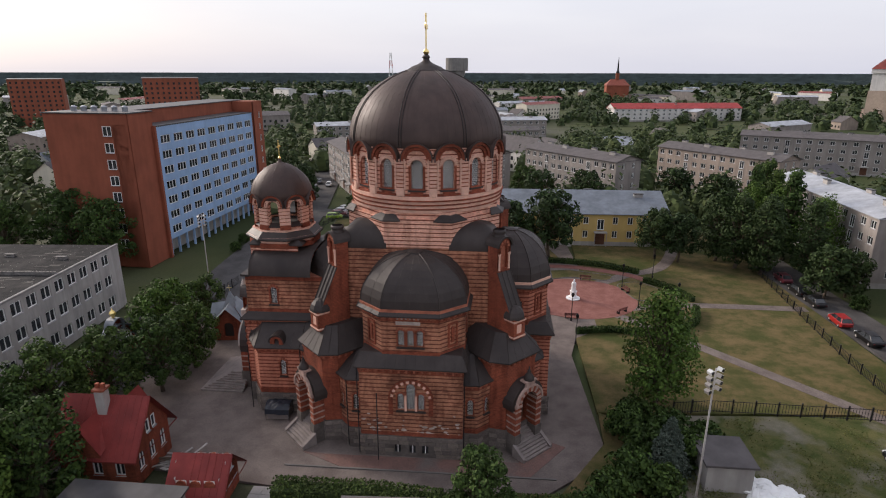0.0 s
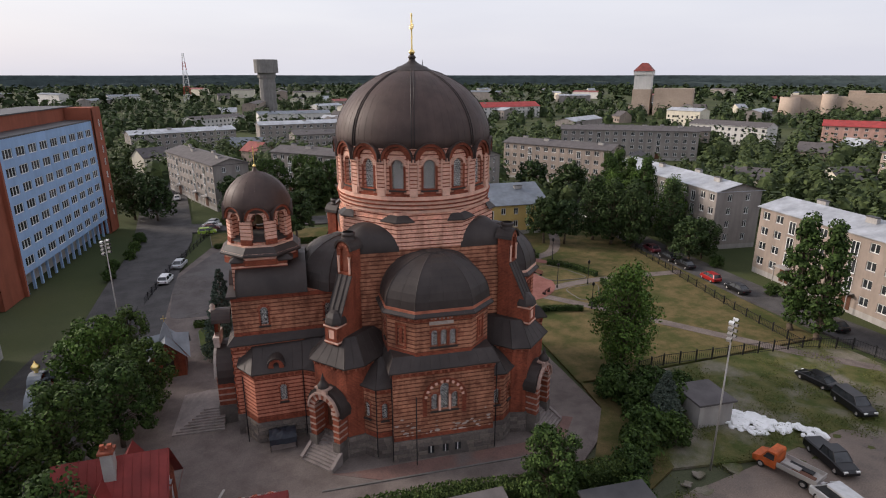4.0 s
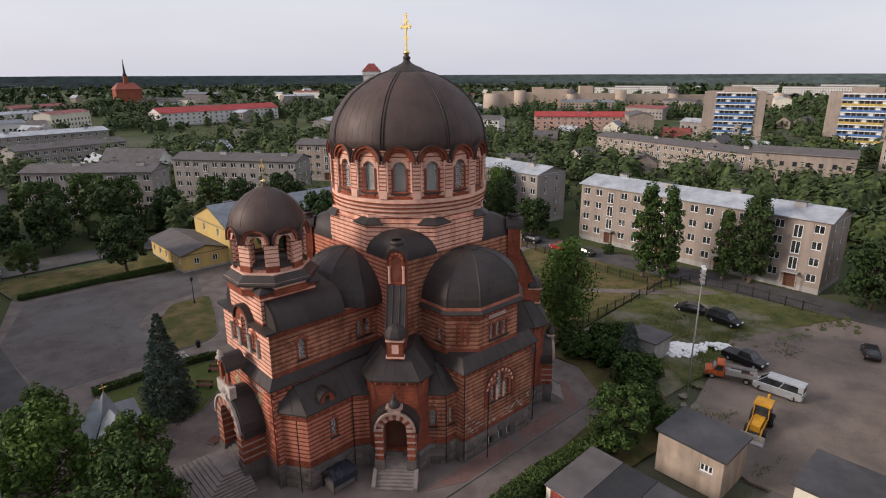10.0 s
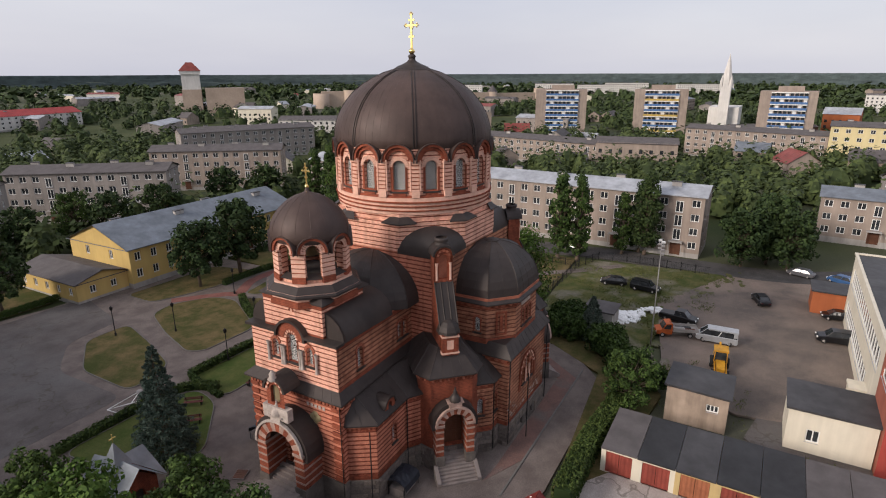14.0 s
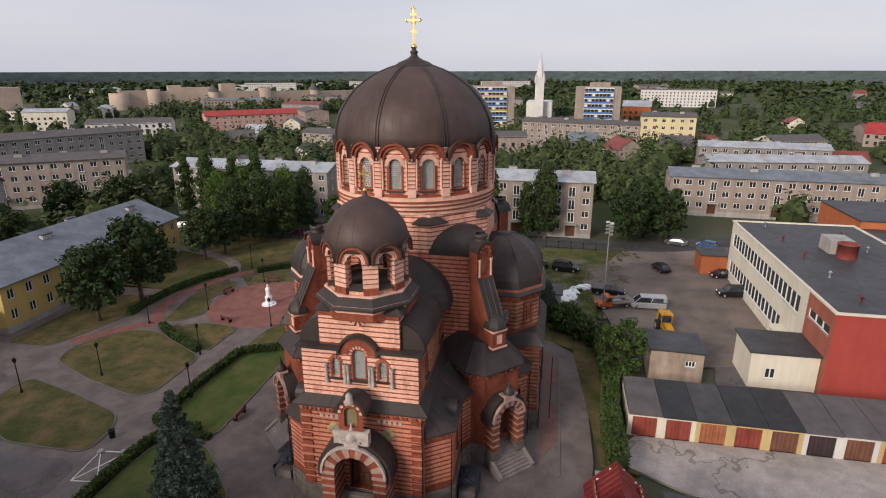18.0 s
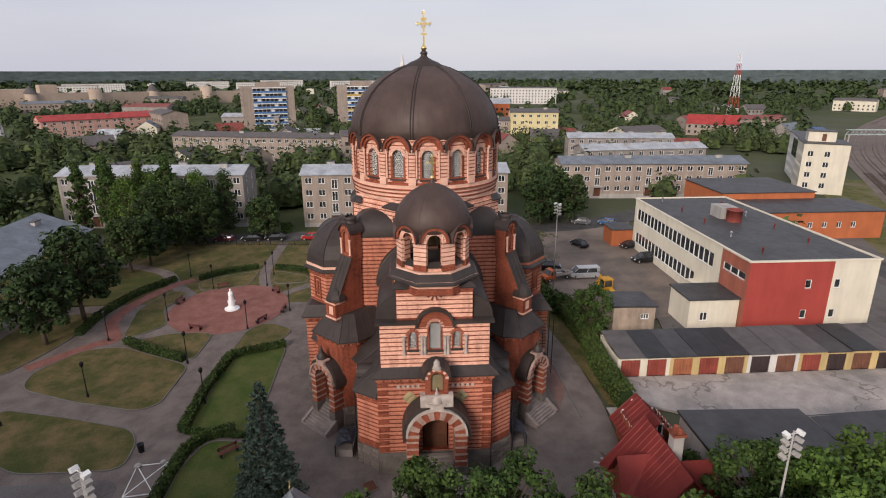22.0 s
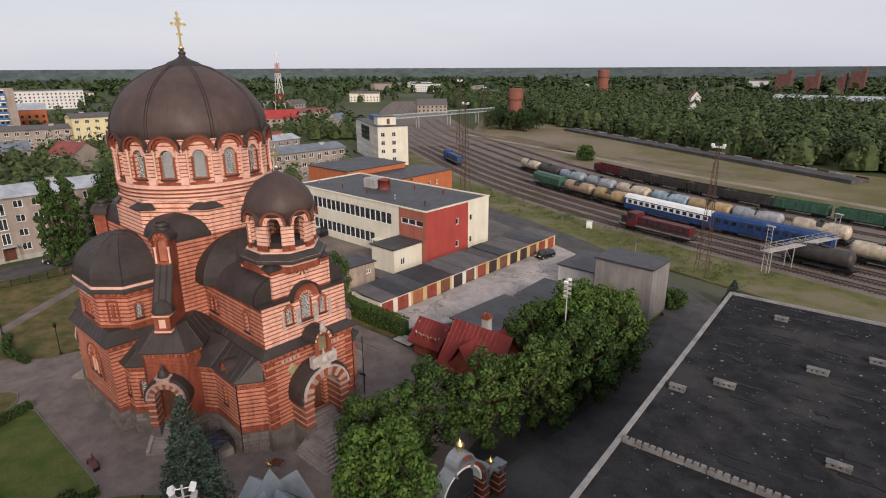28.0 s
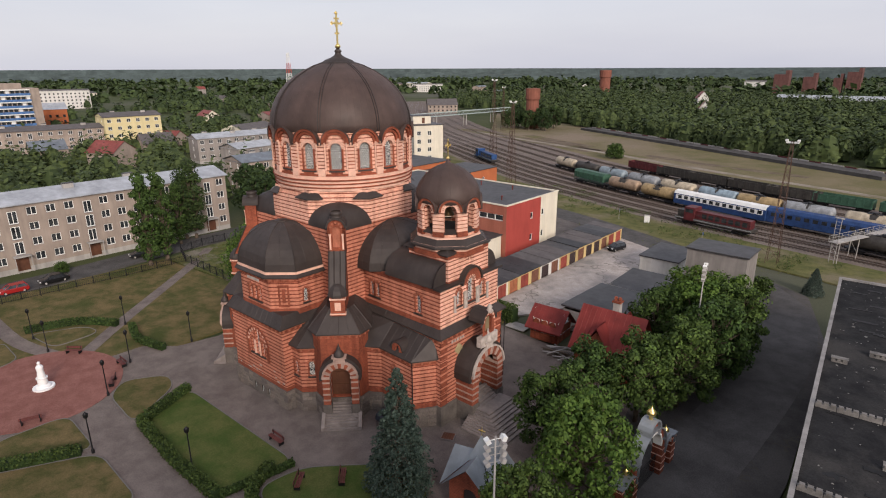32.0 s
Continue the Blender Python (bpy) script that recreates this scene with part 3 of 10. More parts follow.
def church_window(m, cx, y0, w, h, ring=0.28, depth=0.3):
    """Round-headed window with brick surround, glass and tracery; its place in the wall's frame m."""
    a, b, c = window_meshes(w, h, ring)
    ob = put("window", a, church, m @ Matrix.Translation((cx, y0, 0)), "round-headed window with white honeycomb tracery")
    put("pane", b, ob, Matrix.Translation((0, 0, -depth)))
    put("lattice", c, ob, Matrix.Translation((0, 0, -depth + 0.09)), "white metal tracery")
    return ob


def plain_courses(parent, faces, height, foot):
    """Plain red courses along the foot and the head of a banded wall."""
    for name, y0, y1 in (("foot_course", 0.0, foot), ("head_course", height - 0.42, height)):
        bm = bmesh.new()
        for f, length in faces:
            box(bm, 0, length, y0, y1, -0.02, 0.025, 0, f)
        part(name, bm, M_BRICK, parent)


def storey(name, pts, z0, z1, mat, m=None, wins=None, label="", skip=(), parent=None, ring=0.28):
    """A storey of walls round an outline, with windows {edge: [(along from edge's middle, sill height, width, height)]}."""
    m = m or Matrix()
    wins = wins or {}
    bm = bmesh.new()
    n = len(pts)
    for k in range(n):
        if k in skip:
            continue
        p, q = pts[k], pts[(k + 1) % n]
        f = m @ wall_m(p, q, z0)
        length = math.dist(p, q)
        holes = []
        for along, sill, w, h in wins.get(k, ()):
            holes.append(arch(length / 2 + along, sill - z0, w, h))
            church_window(f, length / 2 + along, sill - z0, w, h, ring)
        panel(bm, f, rect(0, 0, length, z1 - z0), holes, 0.32)
    v = [bm.verts.new(m @ Vector((x, y, z1))) for x, y in pts]
    bm.faces.new(v)
    ob = part(name, bm, mat, parent or church, label)
    plain_courses(ob, [(m @ wall_m(pts[k], pts[(k + 1) % n], z0), math.dist(pts[k], pts[(k + 1) % n])) for k in range(n) if k not in skip], z1 - z0, 0.5 if z1 - z0 > 3.5 else 0.3)
    return ob


def skirt(name, pts, z0, z1, inner, m=None, mat=None, eave=0.12, label=""):
    """Sheet-metal roof from an eaves outline up to an inner outline of as many points."""
    bm = bmesh.new()
    lo, hi = [(x, y, z0) for x, y in pts], [(x, y, z1) for x, y in inner]
    dn = [(x, y, z0 - eave) for x, y in pts]
    loft(bm, [dn, lo, hi], 0, True, True, False, m)
    roof_ob = part(name, bm, mat or M_ROOF, church, label)
    bm = bmesh.new()
    n = len(pts)
    for k in range(n):
        a, b = Vector((*pts[k], z0)), Vector((*inner[k], z1))
        mm = m or Matrix()
        rod(bm, mm @ a, mm @ b, 0.05, 4)
        c, d = Vector((*pts[(k + 1) % n], z0)), Vector((*inner[(k + 1) % n], z1))
        cnt = int((a - c).length / 0.9)
        for j in range(1, cnt):
            t = j / cnt
            rod(bm, mm @ a.lerp(c, t), mm @ b.lerp(d, t), 0.02, 4)
    tagged(part("standing_seam", bm, M_ROOF, roof_ob), kind="stuff")
    return roof_ob


def dentils(name, pts, z, m=None, step=0.42, size=0.2, mats=None, skip=(), out=0.14, height=0.28):
    """Row of brick corbels under an eave, with a course above."""
    bm = bmesh.new()
    n = len(pts)
    for k in range(n):
        if k in skip:
            continue
        p, q = pts[k], pts[(k + 1) % n]
        f = (m or Matrix()) @ wall_m(p, q, z)
        length = math.dist(p, q)
        c = max(1, int(length / step))
        for j in range(c):
            x = (j + 0.5) * length / c
            box(bm, x - size / 2, x + size / 2, -height, 0, -0.02, out, j % 2, f)
        box(bm, 0, length, 0, 0.16, -0.02, out + 0.05, 0, f)
        box(bm, 0, length, -height - 0.16, -height, -0.02, 0.05, 1, f)
    return tagged(part(name, bm, mats or [M_CORBEL, M_BRICK], church), kind="stuff")


def domical(name, pts, z0, z1, apex, m=None, n=9, power=1.0, label="", mat=None):
    """Cloister-vault roof over an outline with ribs along its hips."""
    bm = bmesh.new()
    m = m or Matrix()
    rings = []
    for j in range(n + 1):
        t = radians(90.0 * j / n)
        k, z = math.cos(t) ** power, z0 + (z1 - z0) * math.sin(t)
        k = max(k, 0.06)
        rings.append([(apex[0] + (x - apex[0]) * k, apex[1] + (y - apex[1]) * k, z) for x, y in pts])
    loft(bm, [[(x, y, z0 - 0.14) for x, y in pts]] + rings, 0, True, True, False, m)
    roof_ob = part(name, bm, mat or M_ROOF, church, label)
    bm = bmesh.new()
    for c in range(len(pts)):
        for a, b in zip(rings, rings[1:]):
            rod(bm, m @ Vector(a[c]), m @ Vector(b[c]), 0.06, 4)
        a0, a1 = Vector(rings[0][c]), Vector(rings[0][(c + 1) % len(pts)])
        cnt = int((a0 - a1).length / 1.1)
        for s in range(1, cnt):
            t = s / cnt
            for a, b in zip(rings, rings[1:]):
                rod(bm, m @ Vector(a[c]).lerp(Vector(a[(c + 1) % len(pts)]), t), m @ Vector(b[c]).lerp(Vector(b[(c + 1) % len(pts)]), t), 0.016, 3)
    tagged(part("standing_seam", bm, M_ROOF, roof_ob), kind="stuff")
    return roof_ob


def stepped_pier(bm, levels):
    """Square pier in one skin: half width, depth, foot, head and material of each course."""
    rings, mis = [], []
    for hw, d, z0, z1, mi in levels:
        for z in (z0, z1):
            rings.append([(-hw, -d, z), (hw, -d, z), (hw, 0.1, z), (-hw, 0.1, z)])
            mis.append(mi)
    start = len(bm.faces)
    loft(bm, rings, 0, True, True)
    bm.faces.ensure_lookup_table()
    for k in range(len(rings) - 1):
        for j in range(4):
            bm.faces[start + 4 * k + j].material_index = mis[k]


def octagon(r, turn=22.5, n=8):
    return [(r * math.cos(radians(turn + 360 / n * k)), r * math.sin(radians(turn + 360 / n * k))) for k in range(n)]


# --- crossing: square body, octagon, drum, dome ---
SQ = 7.6
bm = bmesh.new()
prism(bm, [(-SQ, -SQ), (SQ, -SQ), (SQ, SQ), (-SQ, SQ)], 0.0, 18.9)
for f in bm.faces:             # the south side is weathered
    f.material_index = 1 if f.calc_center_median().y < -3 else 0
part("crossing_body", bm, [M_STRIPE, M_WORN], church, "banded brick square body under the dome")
bm = bmesh.new()
prism(bm, octagon(8.22), 17.0, 21.6)
prism(bm, octagon(7.9), 21.6, 22.3)
part("octagon", bm, M_DRUM, church, "pale banded brick octagon")
for k in range(8):          # sheet hoods on the octagon's corners
    bm = bmesh.new()
    m = rot(22.5 + 45 * k)
    f = [(8.55, 0, 21.5), (8.0, 1.65, 21.56), (7.6, 0.9, 22.0), (7.6, -0.9, 22.0), (8.0, -1.65, 21.56)]
    v = [bm.verts.new(m @ Vector(p)) for p in f] + [bm.verts.new(m @ Vector((x, y, z - 0.1))) for x, y, z in f]
    top = bm.verts.new(m @ Vector((7.75, 0, 22.12)))
    for a, b in ((0, 1), (1, 2), (2, 3), (3, 4), (4, 0)):
        bm.faces.new((v[a], v[b], top))
        bm.faces.new((v[a], v[b], v[5 + b], v[5 + a]))
    part("corner_hood", bm, M_ROOF, church)
DR = 7.45
# cornices under the drum
for r, z0, z1, mi in ((7.62, 22.2, 22.5, 1), (7.74, 22.5, 22.62, 0), (7.66, 22.62, 22.9, 1), (7.8, 22.9, 23.02, 0), (7.7, 23.02, 23.3, 1), (7.9, 23.3, 23.42, 0), (7.78, 23.42, 23.75, 1), (7.66, 23.75, 23.95, 0)):
    bm = bmesh.new()
    prism(bm, octagon(r, 11.25, 48), z0, z1)
    part("drum_cornice", bm, (M_BRICK, M_BRICKPALE)[mi], church)
bay = 2 * (DR + 0.0) * math.tan(radians(11.25))
bm = bmesh.new()
for k in range(16):
    a = -90 + 22.5 * k
    n = Vector((math.cos(radians(a)), math.sin(radians(a)), 0))
    u = Vector((-n.y, n.x, 0))
    p, q = n * DR - u * bay / 2, n * DR + u * bay / 2
    f = wall_m(p, q, 23.9)
    panel(bm, f, rect(0, 0, bay, 4.3), [arch(bay / 2, 0.45, 1.12, 2.75)], 0.4)
    church_window(f, bay / 2, 0.45, 1.12, 2.75, 0.36, 0.36)
part("drum", bm, M_DRUM, church, "pale banded brick drum with sixteen windows")
me_pil = None
for k in range(16):
    a = -90 + 22.5 * k
    m = rot(a + 90)
    if me_pil is None:
        bm = bmesh.new()     # clustered pilaster between two bays, and the sloped sill
        levels = [(0.36, 0.34, 23.8, 24.56, 1)]
        for j in range(7):
            levels += [(0.35, 0.31, 24.56 + j * 0.35, 24.65 + j * 0.35, 0), (0.31, 0.27, 24.65 + j * 0.35, 24.91 + j * 0.35, 1)]
        levels += [(0.5, 0.42, 27.01, 27.2, 1)]
        stepped_pier(bm, levels)
        bm2 = bmesh.new()
        lathe(bm2, [(0.11, 24.4), (0.09, 24.5), (0.09, 26.7), (0.15, 26.95), (0.15, 27.05)], 8, 0)
        me_col = to_mesh("colonnette", bm2, M_BRICKPALE)
        me_pil = to_mesh("pilaster", bm, [M_BRICK, M_BRICKPALE])
        bm = bmesh.new()
        f = wall_m((-0.62, 0), (0.62, 0), 0)
        v = [bm.verts.new(p) for p in ((-0.58, 0.1, 24.44), (0.58, 0.1, 24.44), (0.6, -0.16, 24.34), (-0.6, -0.16, 24.34), (0.6, -0.16, 23.86), (-0.6, -0.16, 23.86))]
        bm.faces.new(v[3::-1])
        bm.faces.new((v[3], v[5], v[4], v[2]))
        me_sill = to_mesh("sill_panel", bm, M_BRICK)
        bm = bmesh.new()
        fm = Matrix(((1, 0, 0, 0), (0, 0, -1, 0), (0, 1, 0, 0), (0, 0, 0, 1)))
        ring_arch(bm, fm, 0, 27.15, 1.16, 1.4, 0.0, 0.5, 14, (0,), -4, 184)
        ring_arch(bm, fm, 0, 27.05, 0.93, 1.2, 0.0, 0.3, 14, (0,), -2, 182)
        ring_arch(bm, fm, 0, 27.15, 1.4, 1.48, -0.9, 0.6, 14, (2,), -8, 188)
        me_hood = to_mesh("arch_hood", bm, [M_BRICK, M_BRICKPALE, M_DOME])
    pil = put("pilaster", me_pil, church, rot(a + 90 + 11.25) @ Matrix.Translation((0, -7.52, 0)))
    for s in (-1, 1):
        put("colonnette", me_col, pil, Matrix.Translation((s * 0.43, -0.2, 0)))
    put("sill_panel", me_sill, church, m @ Matrix.Translation((0, -7.42, 0)))
    put("arch_hood", me_hood, church, m @ Matrix.Translation((0, -7.40, 0)), "red brick arch under a scalloped metal eave")
bm = bmesh.new()
DOME = [(7.35, 27.9), (7.75, 28.25), (7.74, 28.9), (7.62, 29.7), (7.36, 30.5), (6.95, 31.3), (6.4, 32.1), (5.7, 32.85), (4.85, 33.5), (3.85, 34.1), (2.75, 34.6), (1.75, 34.9)]
lathe(bm, DOME, 64, 0, True)
dome = part("dome", bm, M_DOME, church, "large dark brown sheet-metal dome with ribs")
for k in range(8):
    bm = bmesh.new()
    m = rot(-90 - 11.25 + 45 * k)
    for (r0, z0), (r1, z1) in zip(DOME[1:], DOME[2:]):
        for s in (-0.13, 0.13):
            rod(bm, m @ Vector((r0 + 0.03, s, z0)), m @ Vector((r1 + 0.03, s, z1)), 0.05, 5)
    part("rib", bm, M_SEAM, dome)
bm = bmesh.new()
for k in range(64):
    m = rot(5.6 * k)
    for (r0, z0), (r1, z1) in zip(DOME[1:], DOME[2:]):
        rod(bm, m @ Vector((r0, 0, z0)), m @ Vector((r1, 0, z1)), 0.008, 3)
tagged(part("standing_seam", bm, M_DOME, dome), kind="stuff")
bm = bmesh.new()
lathe(bm, [(2.15, 34.72), (2.1, 34.86), (1.7, 34.95), (1.5, 35.15), (0.85, 35.4), (0.5, 35.6), (0.34, 35.75), (0.3, 35.95), (0.42, 36.05), (0.3, 36.2), (0.2, 36.3)], 24, 0)
for k in range(24):
    m = rot(15 * k)
    rod(bm, m @ Vector((2.3, 0, 34.6)), m @ Vector((1.5, 0, 35.05)), 0.05, 4)
part("lantern_cap", bm, M_ROOF, dome, "dark fluted metal cap")


def orthodox_cross(bm, z, h, w):
    """Ornate gilded cross on a ball, facing along the nave."""
    lathe(bm, [(0.02, z), (0.17 * w, z + 0.05 * w), (0.30 * w, z + 0.25 * w), (0.3 * w, z + 0.36 * w), (0.17 * w, z + 0.52 * w), (0.08 * w, z + 0.6 * w)], 12)
    box(bm, -0.06 * w, 0.06 * w, -0.09 * w, 0.09 * w, z + 0.5 * w, z + h)
    for zz, l in ((z + h * 0.72, 0.62 * w), (z + h * 0.85, 0.32 * w)):
        box(bm, -0.05 * w, 0.05 * w, -l, l, zz - 0.09 * w, zz + 0.09 * w)
    for y, zz in ((-0.62 * w, z + h * 0.72), (0.62 * w, z + h * 0.72), (0, z + h)):
        for dy, dz in ((0.13, 0), (-0.13, 0), (0, 0.13), (0, -0.13)):
            m = Matrix.Translation((0, y + dy * w, zz + dz * w))
            lathe(bm, [(0.0, -0.11 * w), (0.1 * w, 0), (0.0, 0.11 * w)], 6, 0, True, m)
    box(bm, -0.04 * w, 0.04 * w, -0.3 * w, 0.3 * w, z + h * 0.42, z + h * 0.47, 0, Matrix())
    for s in (-1, 1):
        rod(bm, (0, 0, z + h * 0.86), (0, s * 0.33 * w, z + h * 0.72), 0.035 * w, 4)
        rod(bm, (0, 0, z + h * 0.58), (0, s * 0.33 * w, z + h * 0.72), 0.035 * w, 4)


bm = bmesh.new()
orthodox_cross(bm, 36.25, 3.65, 1.0)
part("cross", bm, M_GOLD, dome, "gilded ornate cross on a golden ball")

# --- caps, buttresses and portals on the four diagonals ---
def diagonal(deg, portal=True):
    m = rot(deg)
    bm = bmesh.new()
    base = [Vector((-3.3 + 3.3 * t, -7.5 - 3.3 * t, 18.9)) for t in (0, 0.25, 0.5, 0.75, 1)] + [Vector((3.3 * t, -10.8 + 3.3 * t, 18.9)) for t in (0.25, 0.5, 0.75, 1)]
    peak = Vector((0, -7.5, 21.1))
    rings = [[(p.x, p.y, 18.7) for p in base]]
    for j in range(8):
        t = radians(90 * j / 7)
        rings.append([(p.x * math.cos(t), -7.5 + (p.y + 7.5) * math.cos(t), 18.9 + 2.2 * math.sin(t)) for p in base])
    loft(bm, rings, 0, False, False, True, m)
    part("corner_cap", bm, M_ROOF, church, "dark metal quarter dome")
    # upper aedicule with niche
    bm = bmesh.new()
    f = m @ wall_m((-0.85, -11.45), (0.85, -11.45), 16.6)
    panel(bm, f, arch(0.85, 0, 1.7, 3.65, 10), [arch(0.85, 0.7, 0.8, 2.2)], 0.25, 0, 0)
    for s in (-1, 1):
        box(bm, min(s * 0.85, s * 0.6), max(s * 0.85, s * 0.6), -11.45, -10.2, 16.6, 19.4, 0, m)
    ring_arch(bm, f, 0.85, 2.8, 0.4, 0.62, 0, 0.1, 9, (1, 0))
    box(bm, -0.45, 0.45, -11.2, -10.3, 17.2, 19.6, 1, m)
    part("aedicule", bm, [M_BRICK, M_CORBEL], church, "brick aedicule with arched niche")
    for s in (-1, 1):
        bm = bmesh.new()
        lathe(bm, [(0.13, 17.2), (0.1, 17.3), (0.1, 18.5), (0.15, 18.7), (0.15, 18.8)], 8, 0, True, m @ Matrix.Translation((s * 0.62, -11.5, 0)))
        part("niche_column", bm, M_BRICKPALE, church)
    bm = bmesh.new()
    ring_arch(bm, f, 0.85, 2.8, 0.82, 1.0, -1.5, 0.22, 10, (0,))
    lathe(bm, [(0.62, 20.2), (0.66, 20.35), (0.5, 20.45), (0.62, 20.6), (0.62, 20.85), (0.5, 20.9)], 12, 0, True, m @ Matrix.Translation((0, -10.75, 0)))
    part("aedicule_roof", bm, M_ROOF, church)
    # sloping buttress
    bm = bmesh.new()
    pts = [(-10.3, 9.0), (-13.2, 9.0), (-13.2, 13.5), (-11.5, 16.9), (-10.3, 16.9)]
    for s in (-0.78, 0.78):
        bm.faces.new([bm.verts.new(m @ Vector((s, y, z))) for y, z in pts])
    part("buttress", bm, M_BRICK, church, "red brick buttress")
    bm = bmesh.new()
    loft(bm, [[(-0.86, -13.25, 13.5), (0.86, -13.25, 13.5)], [(-0.86, -11.5, 17.0), (0.86, -11.5, 17.0)]], 0, False, False, False, m)
    for s in (-0.82, -0.3, 0.3, 0.82):
        rod(bm, m @ Vector((s, -13.28, 13.5)), m @ Vector((s, -11.5, 17.05)), 0.06, 4)
    part("buttress_sheet", bm, M_ROOF, church)
    # lower aedicule
    bm = bmesh.new()
    f = m @ wall_m((-0.72, -13.75), (0.72, -13.75), 11.0)
    panel(bm, f, rect(0, 0, 1.44, 2.0), [rect(0.36, 0.5, 0.72, 0.95)], 0.15, 0, 0)
    box(bm, -0.72, 0.72, -13.7, -12.5, 11.0, 13.0, 0, m)
    box(bm, -0.3, 0.3, -13.72, -13.2, 11.55, 12.4, 1, m)
    for zz in (11.15, 12.7):
        box(bm, -0.8, 0.8, -13.83, -12.5, zz, zz + 0.14, 1, m)
    part("small_aedicule", bm, [M_BRICK, M_BRICKPALE], church)
    bm = bmesh.new()
    lathe(bm, [(1.05, 12.95), (1.02, 13.2), (0.86, 13.6), (0.55, 13.95), (0.2, 14.1), (0.0, 14.12)], 8, 0, False, m @ Matrix.Translation((0, -13.0, 0)) @ rot(22.5))
    part("aedicule_cap", bm, M_ROOF, church)
    # pier block with its polygonal roof
    out = [(-1.9, -14.2), (1.9, -14.2), (2.75, -13.0), (2.75, -8.5), (-2.75, -8.5), (-2.75, -13.0)]
    f0 = m @ wall_m(out[0], out[1], 2.2)
    bm = bmesh.new()
    for k in range(6):
        p, q = out[k], out[(k + 1) % 6]
        holes = [arch(1.9, 0.1, 2.0, 3.9)] if (k == 0 and portal) else []
        panel(bm, m @ wall_m(p, q, 2.2), rect(0, 0, math.dist(p, q), 7.1), holes, 0.5)
    part("portal_block", bm, M_BRICK, church, "red brick portal block")
    dentils("corbel", out, 9.15, m, 0.34, 0.18, skip=(3,))
    eave = offset(out, 0.45)
    skirt("portal_roof", eave, 9.45, 11.5, [(-0.9, -13.0), (0.9, -13.0), (1.4, -12.0), (1.4, -8.0), (-1.4, -8.0), (-1.4, -12.0)], m, label="dark sheet-metal hipped roof")
    bm = bmesh.new()
    prism(bm, offset(out, 0.12), 0, 2.2, 0, m)
    part("plinth", bm, M_STONE, church, "rough grey stone plinth")
    if portal:
        porch(m)


def porch(m, front=-15.35, back=-14.2, half=1.75, floor=2.3, spring=5.1, open_r=1.05, run=(13.4, 16.8), wide=2.0):
    f = m @ wall_m((-half, front), (half, front), 0.0)
    porch_ob = thing("porch", "", "")
    porch_ob.parent = church
    tagged(porch_ob, "arched porch of alternating brick and pale stone")
    for k in range(13):
        bm = bmesh.new()
        ring_arch(bm, f, half, spring, open_r, half - 0.12, -0.5, 0.06, 1, (0,), 180 * k / 13, 180 * (k + 1) / 13)
        part("voussoir", bm, (M_BRICK, M_PORCH)[k % 2], porch_ob)
    for s in (0, 1):
        x0 = 0.0 if s == 0 else half + open_r
        bm = bmesh.new()
        box(bm, x0, x0 + half - open_r, 2.0, spring, -abs(back - front) - 0.1, 0.0, 0, f)
        part("pier", bm, M_BRICK, porch_ob)
        for j in range(4):
            z = 2.5 + j * (spring - 2.5) / 4
            bm = bmesh.new()
            box(bm, x0 - 0.025, x0 + half - open_r + 0.025, z, z + 0.17, -abs(back - front) - 0.1, 0.04, 0, f)
            part("stone_band", bm, M_PORCH, porch_ob)
        bm = bmesh.new()
        box(bm, x0 - 0.06, x0 + half - open_r + 0.06, spring - 0.12, spring + 0.14, -abs(back - front), 0.12, 0, f)
        part("impost", bm, M_PORCH, porch_ob)
    for s in (0, 1):
        x0 = -0.08 if s == 0 else half + open_r - 0.08
        bm = bmesh.new()
        box(bm, x0, x0 + half - open_r + 0.16, 0, 2.05, -abs(back - front), 0.1, 0, f)
        part("porch_plinth", bm, M_STONE, porch_ob)
    bm = bmesh.new()
    ring_arch(bm, f, half, spring, half - 0.12, half + 0.06, -0.05, 0.2, 14, (0,))
    box(bm, half - 0.55, half + 0.55, spring + half - 0.1, spring + half + 0.45, -0.5, 0.16, 0, f)
    box(bm, half - 0.72, half + 0.72, spring + half + 0.4, spring + half + 0.55, -0.6, 0.22, 0, f)
    top = spring + half + 0.55
    part("archivolt", bm, M_TRIM if wide is None else M_PORCH, porch_ob, "carved pale stone archivolt with finial")
    bm = bmesh.new()
    lathe(bm, [(0.5, top), (0.52, top + 0.2), (0.34, top + 0.5), (0.16, top + 0.75), (0.2, top + 0.85), (0.1, top + 1.0), (0.04, top + 1.35)], 10, 0, True, m @ Matrix.Translation((0, front + 0.15, 0)))
    part("finial", bm, M_TRIM if wide is None else M_ROOF, porch_ob)
    bm = bmesh.new()
    ring_arch(bm, f, half, spring, half - 0.08, half + 0.36, -abs(back - front) - 0.3, -0.12, 14, (0,), -12, 192)
    part("porch_roof", bm, M_ROOF, porch_ob, "dark barrel-shaped sheet roof")
    bm = bmesh.new()        # door leaf deep in the portal
    fd = m @ wall_m((-1.0, back + 0.45), (1.0, back + 0.45), floor)
    v = [bm.verts.new(fd @ Vector((x, y, 0))) for x, y in arch(1.0, 0, 2.0, 3.9)]
    bm.faces.new(v)
    for j in range(4):
        box(bm, 0.12 + j * 0.46, 0.48 + j * 0.46, 0.2, 1.2, 0, 0.05, 0, fd)
        box(bm, 0.12 + j * 0.46, 0.48 + j * 0.46, 1.35, 2.6, 0, 0.05, 0, fd)
    part("door", bm, M_WOOD, church, "dark wooden double door")
    stairs(m, run, floor, open_r, wide, -front)


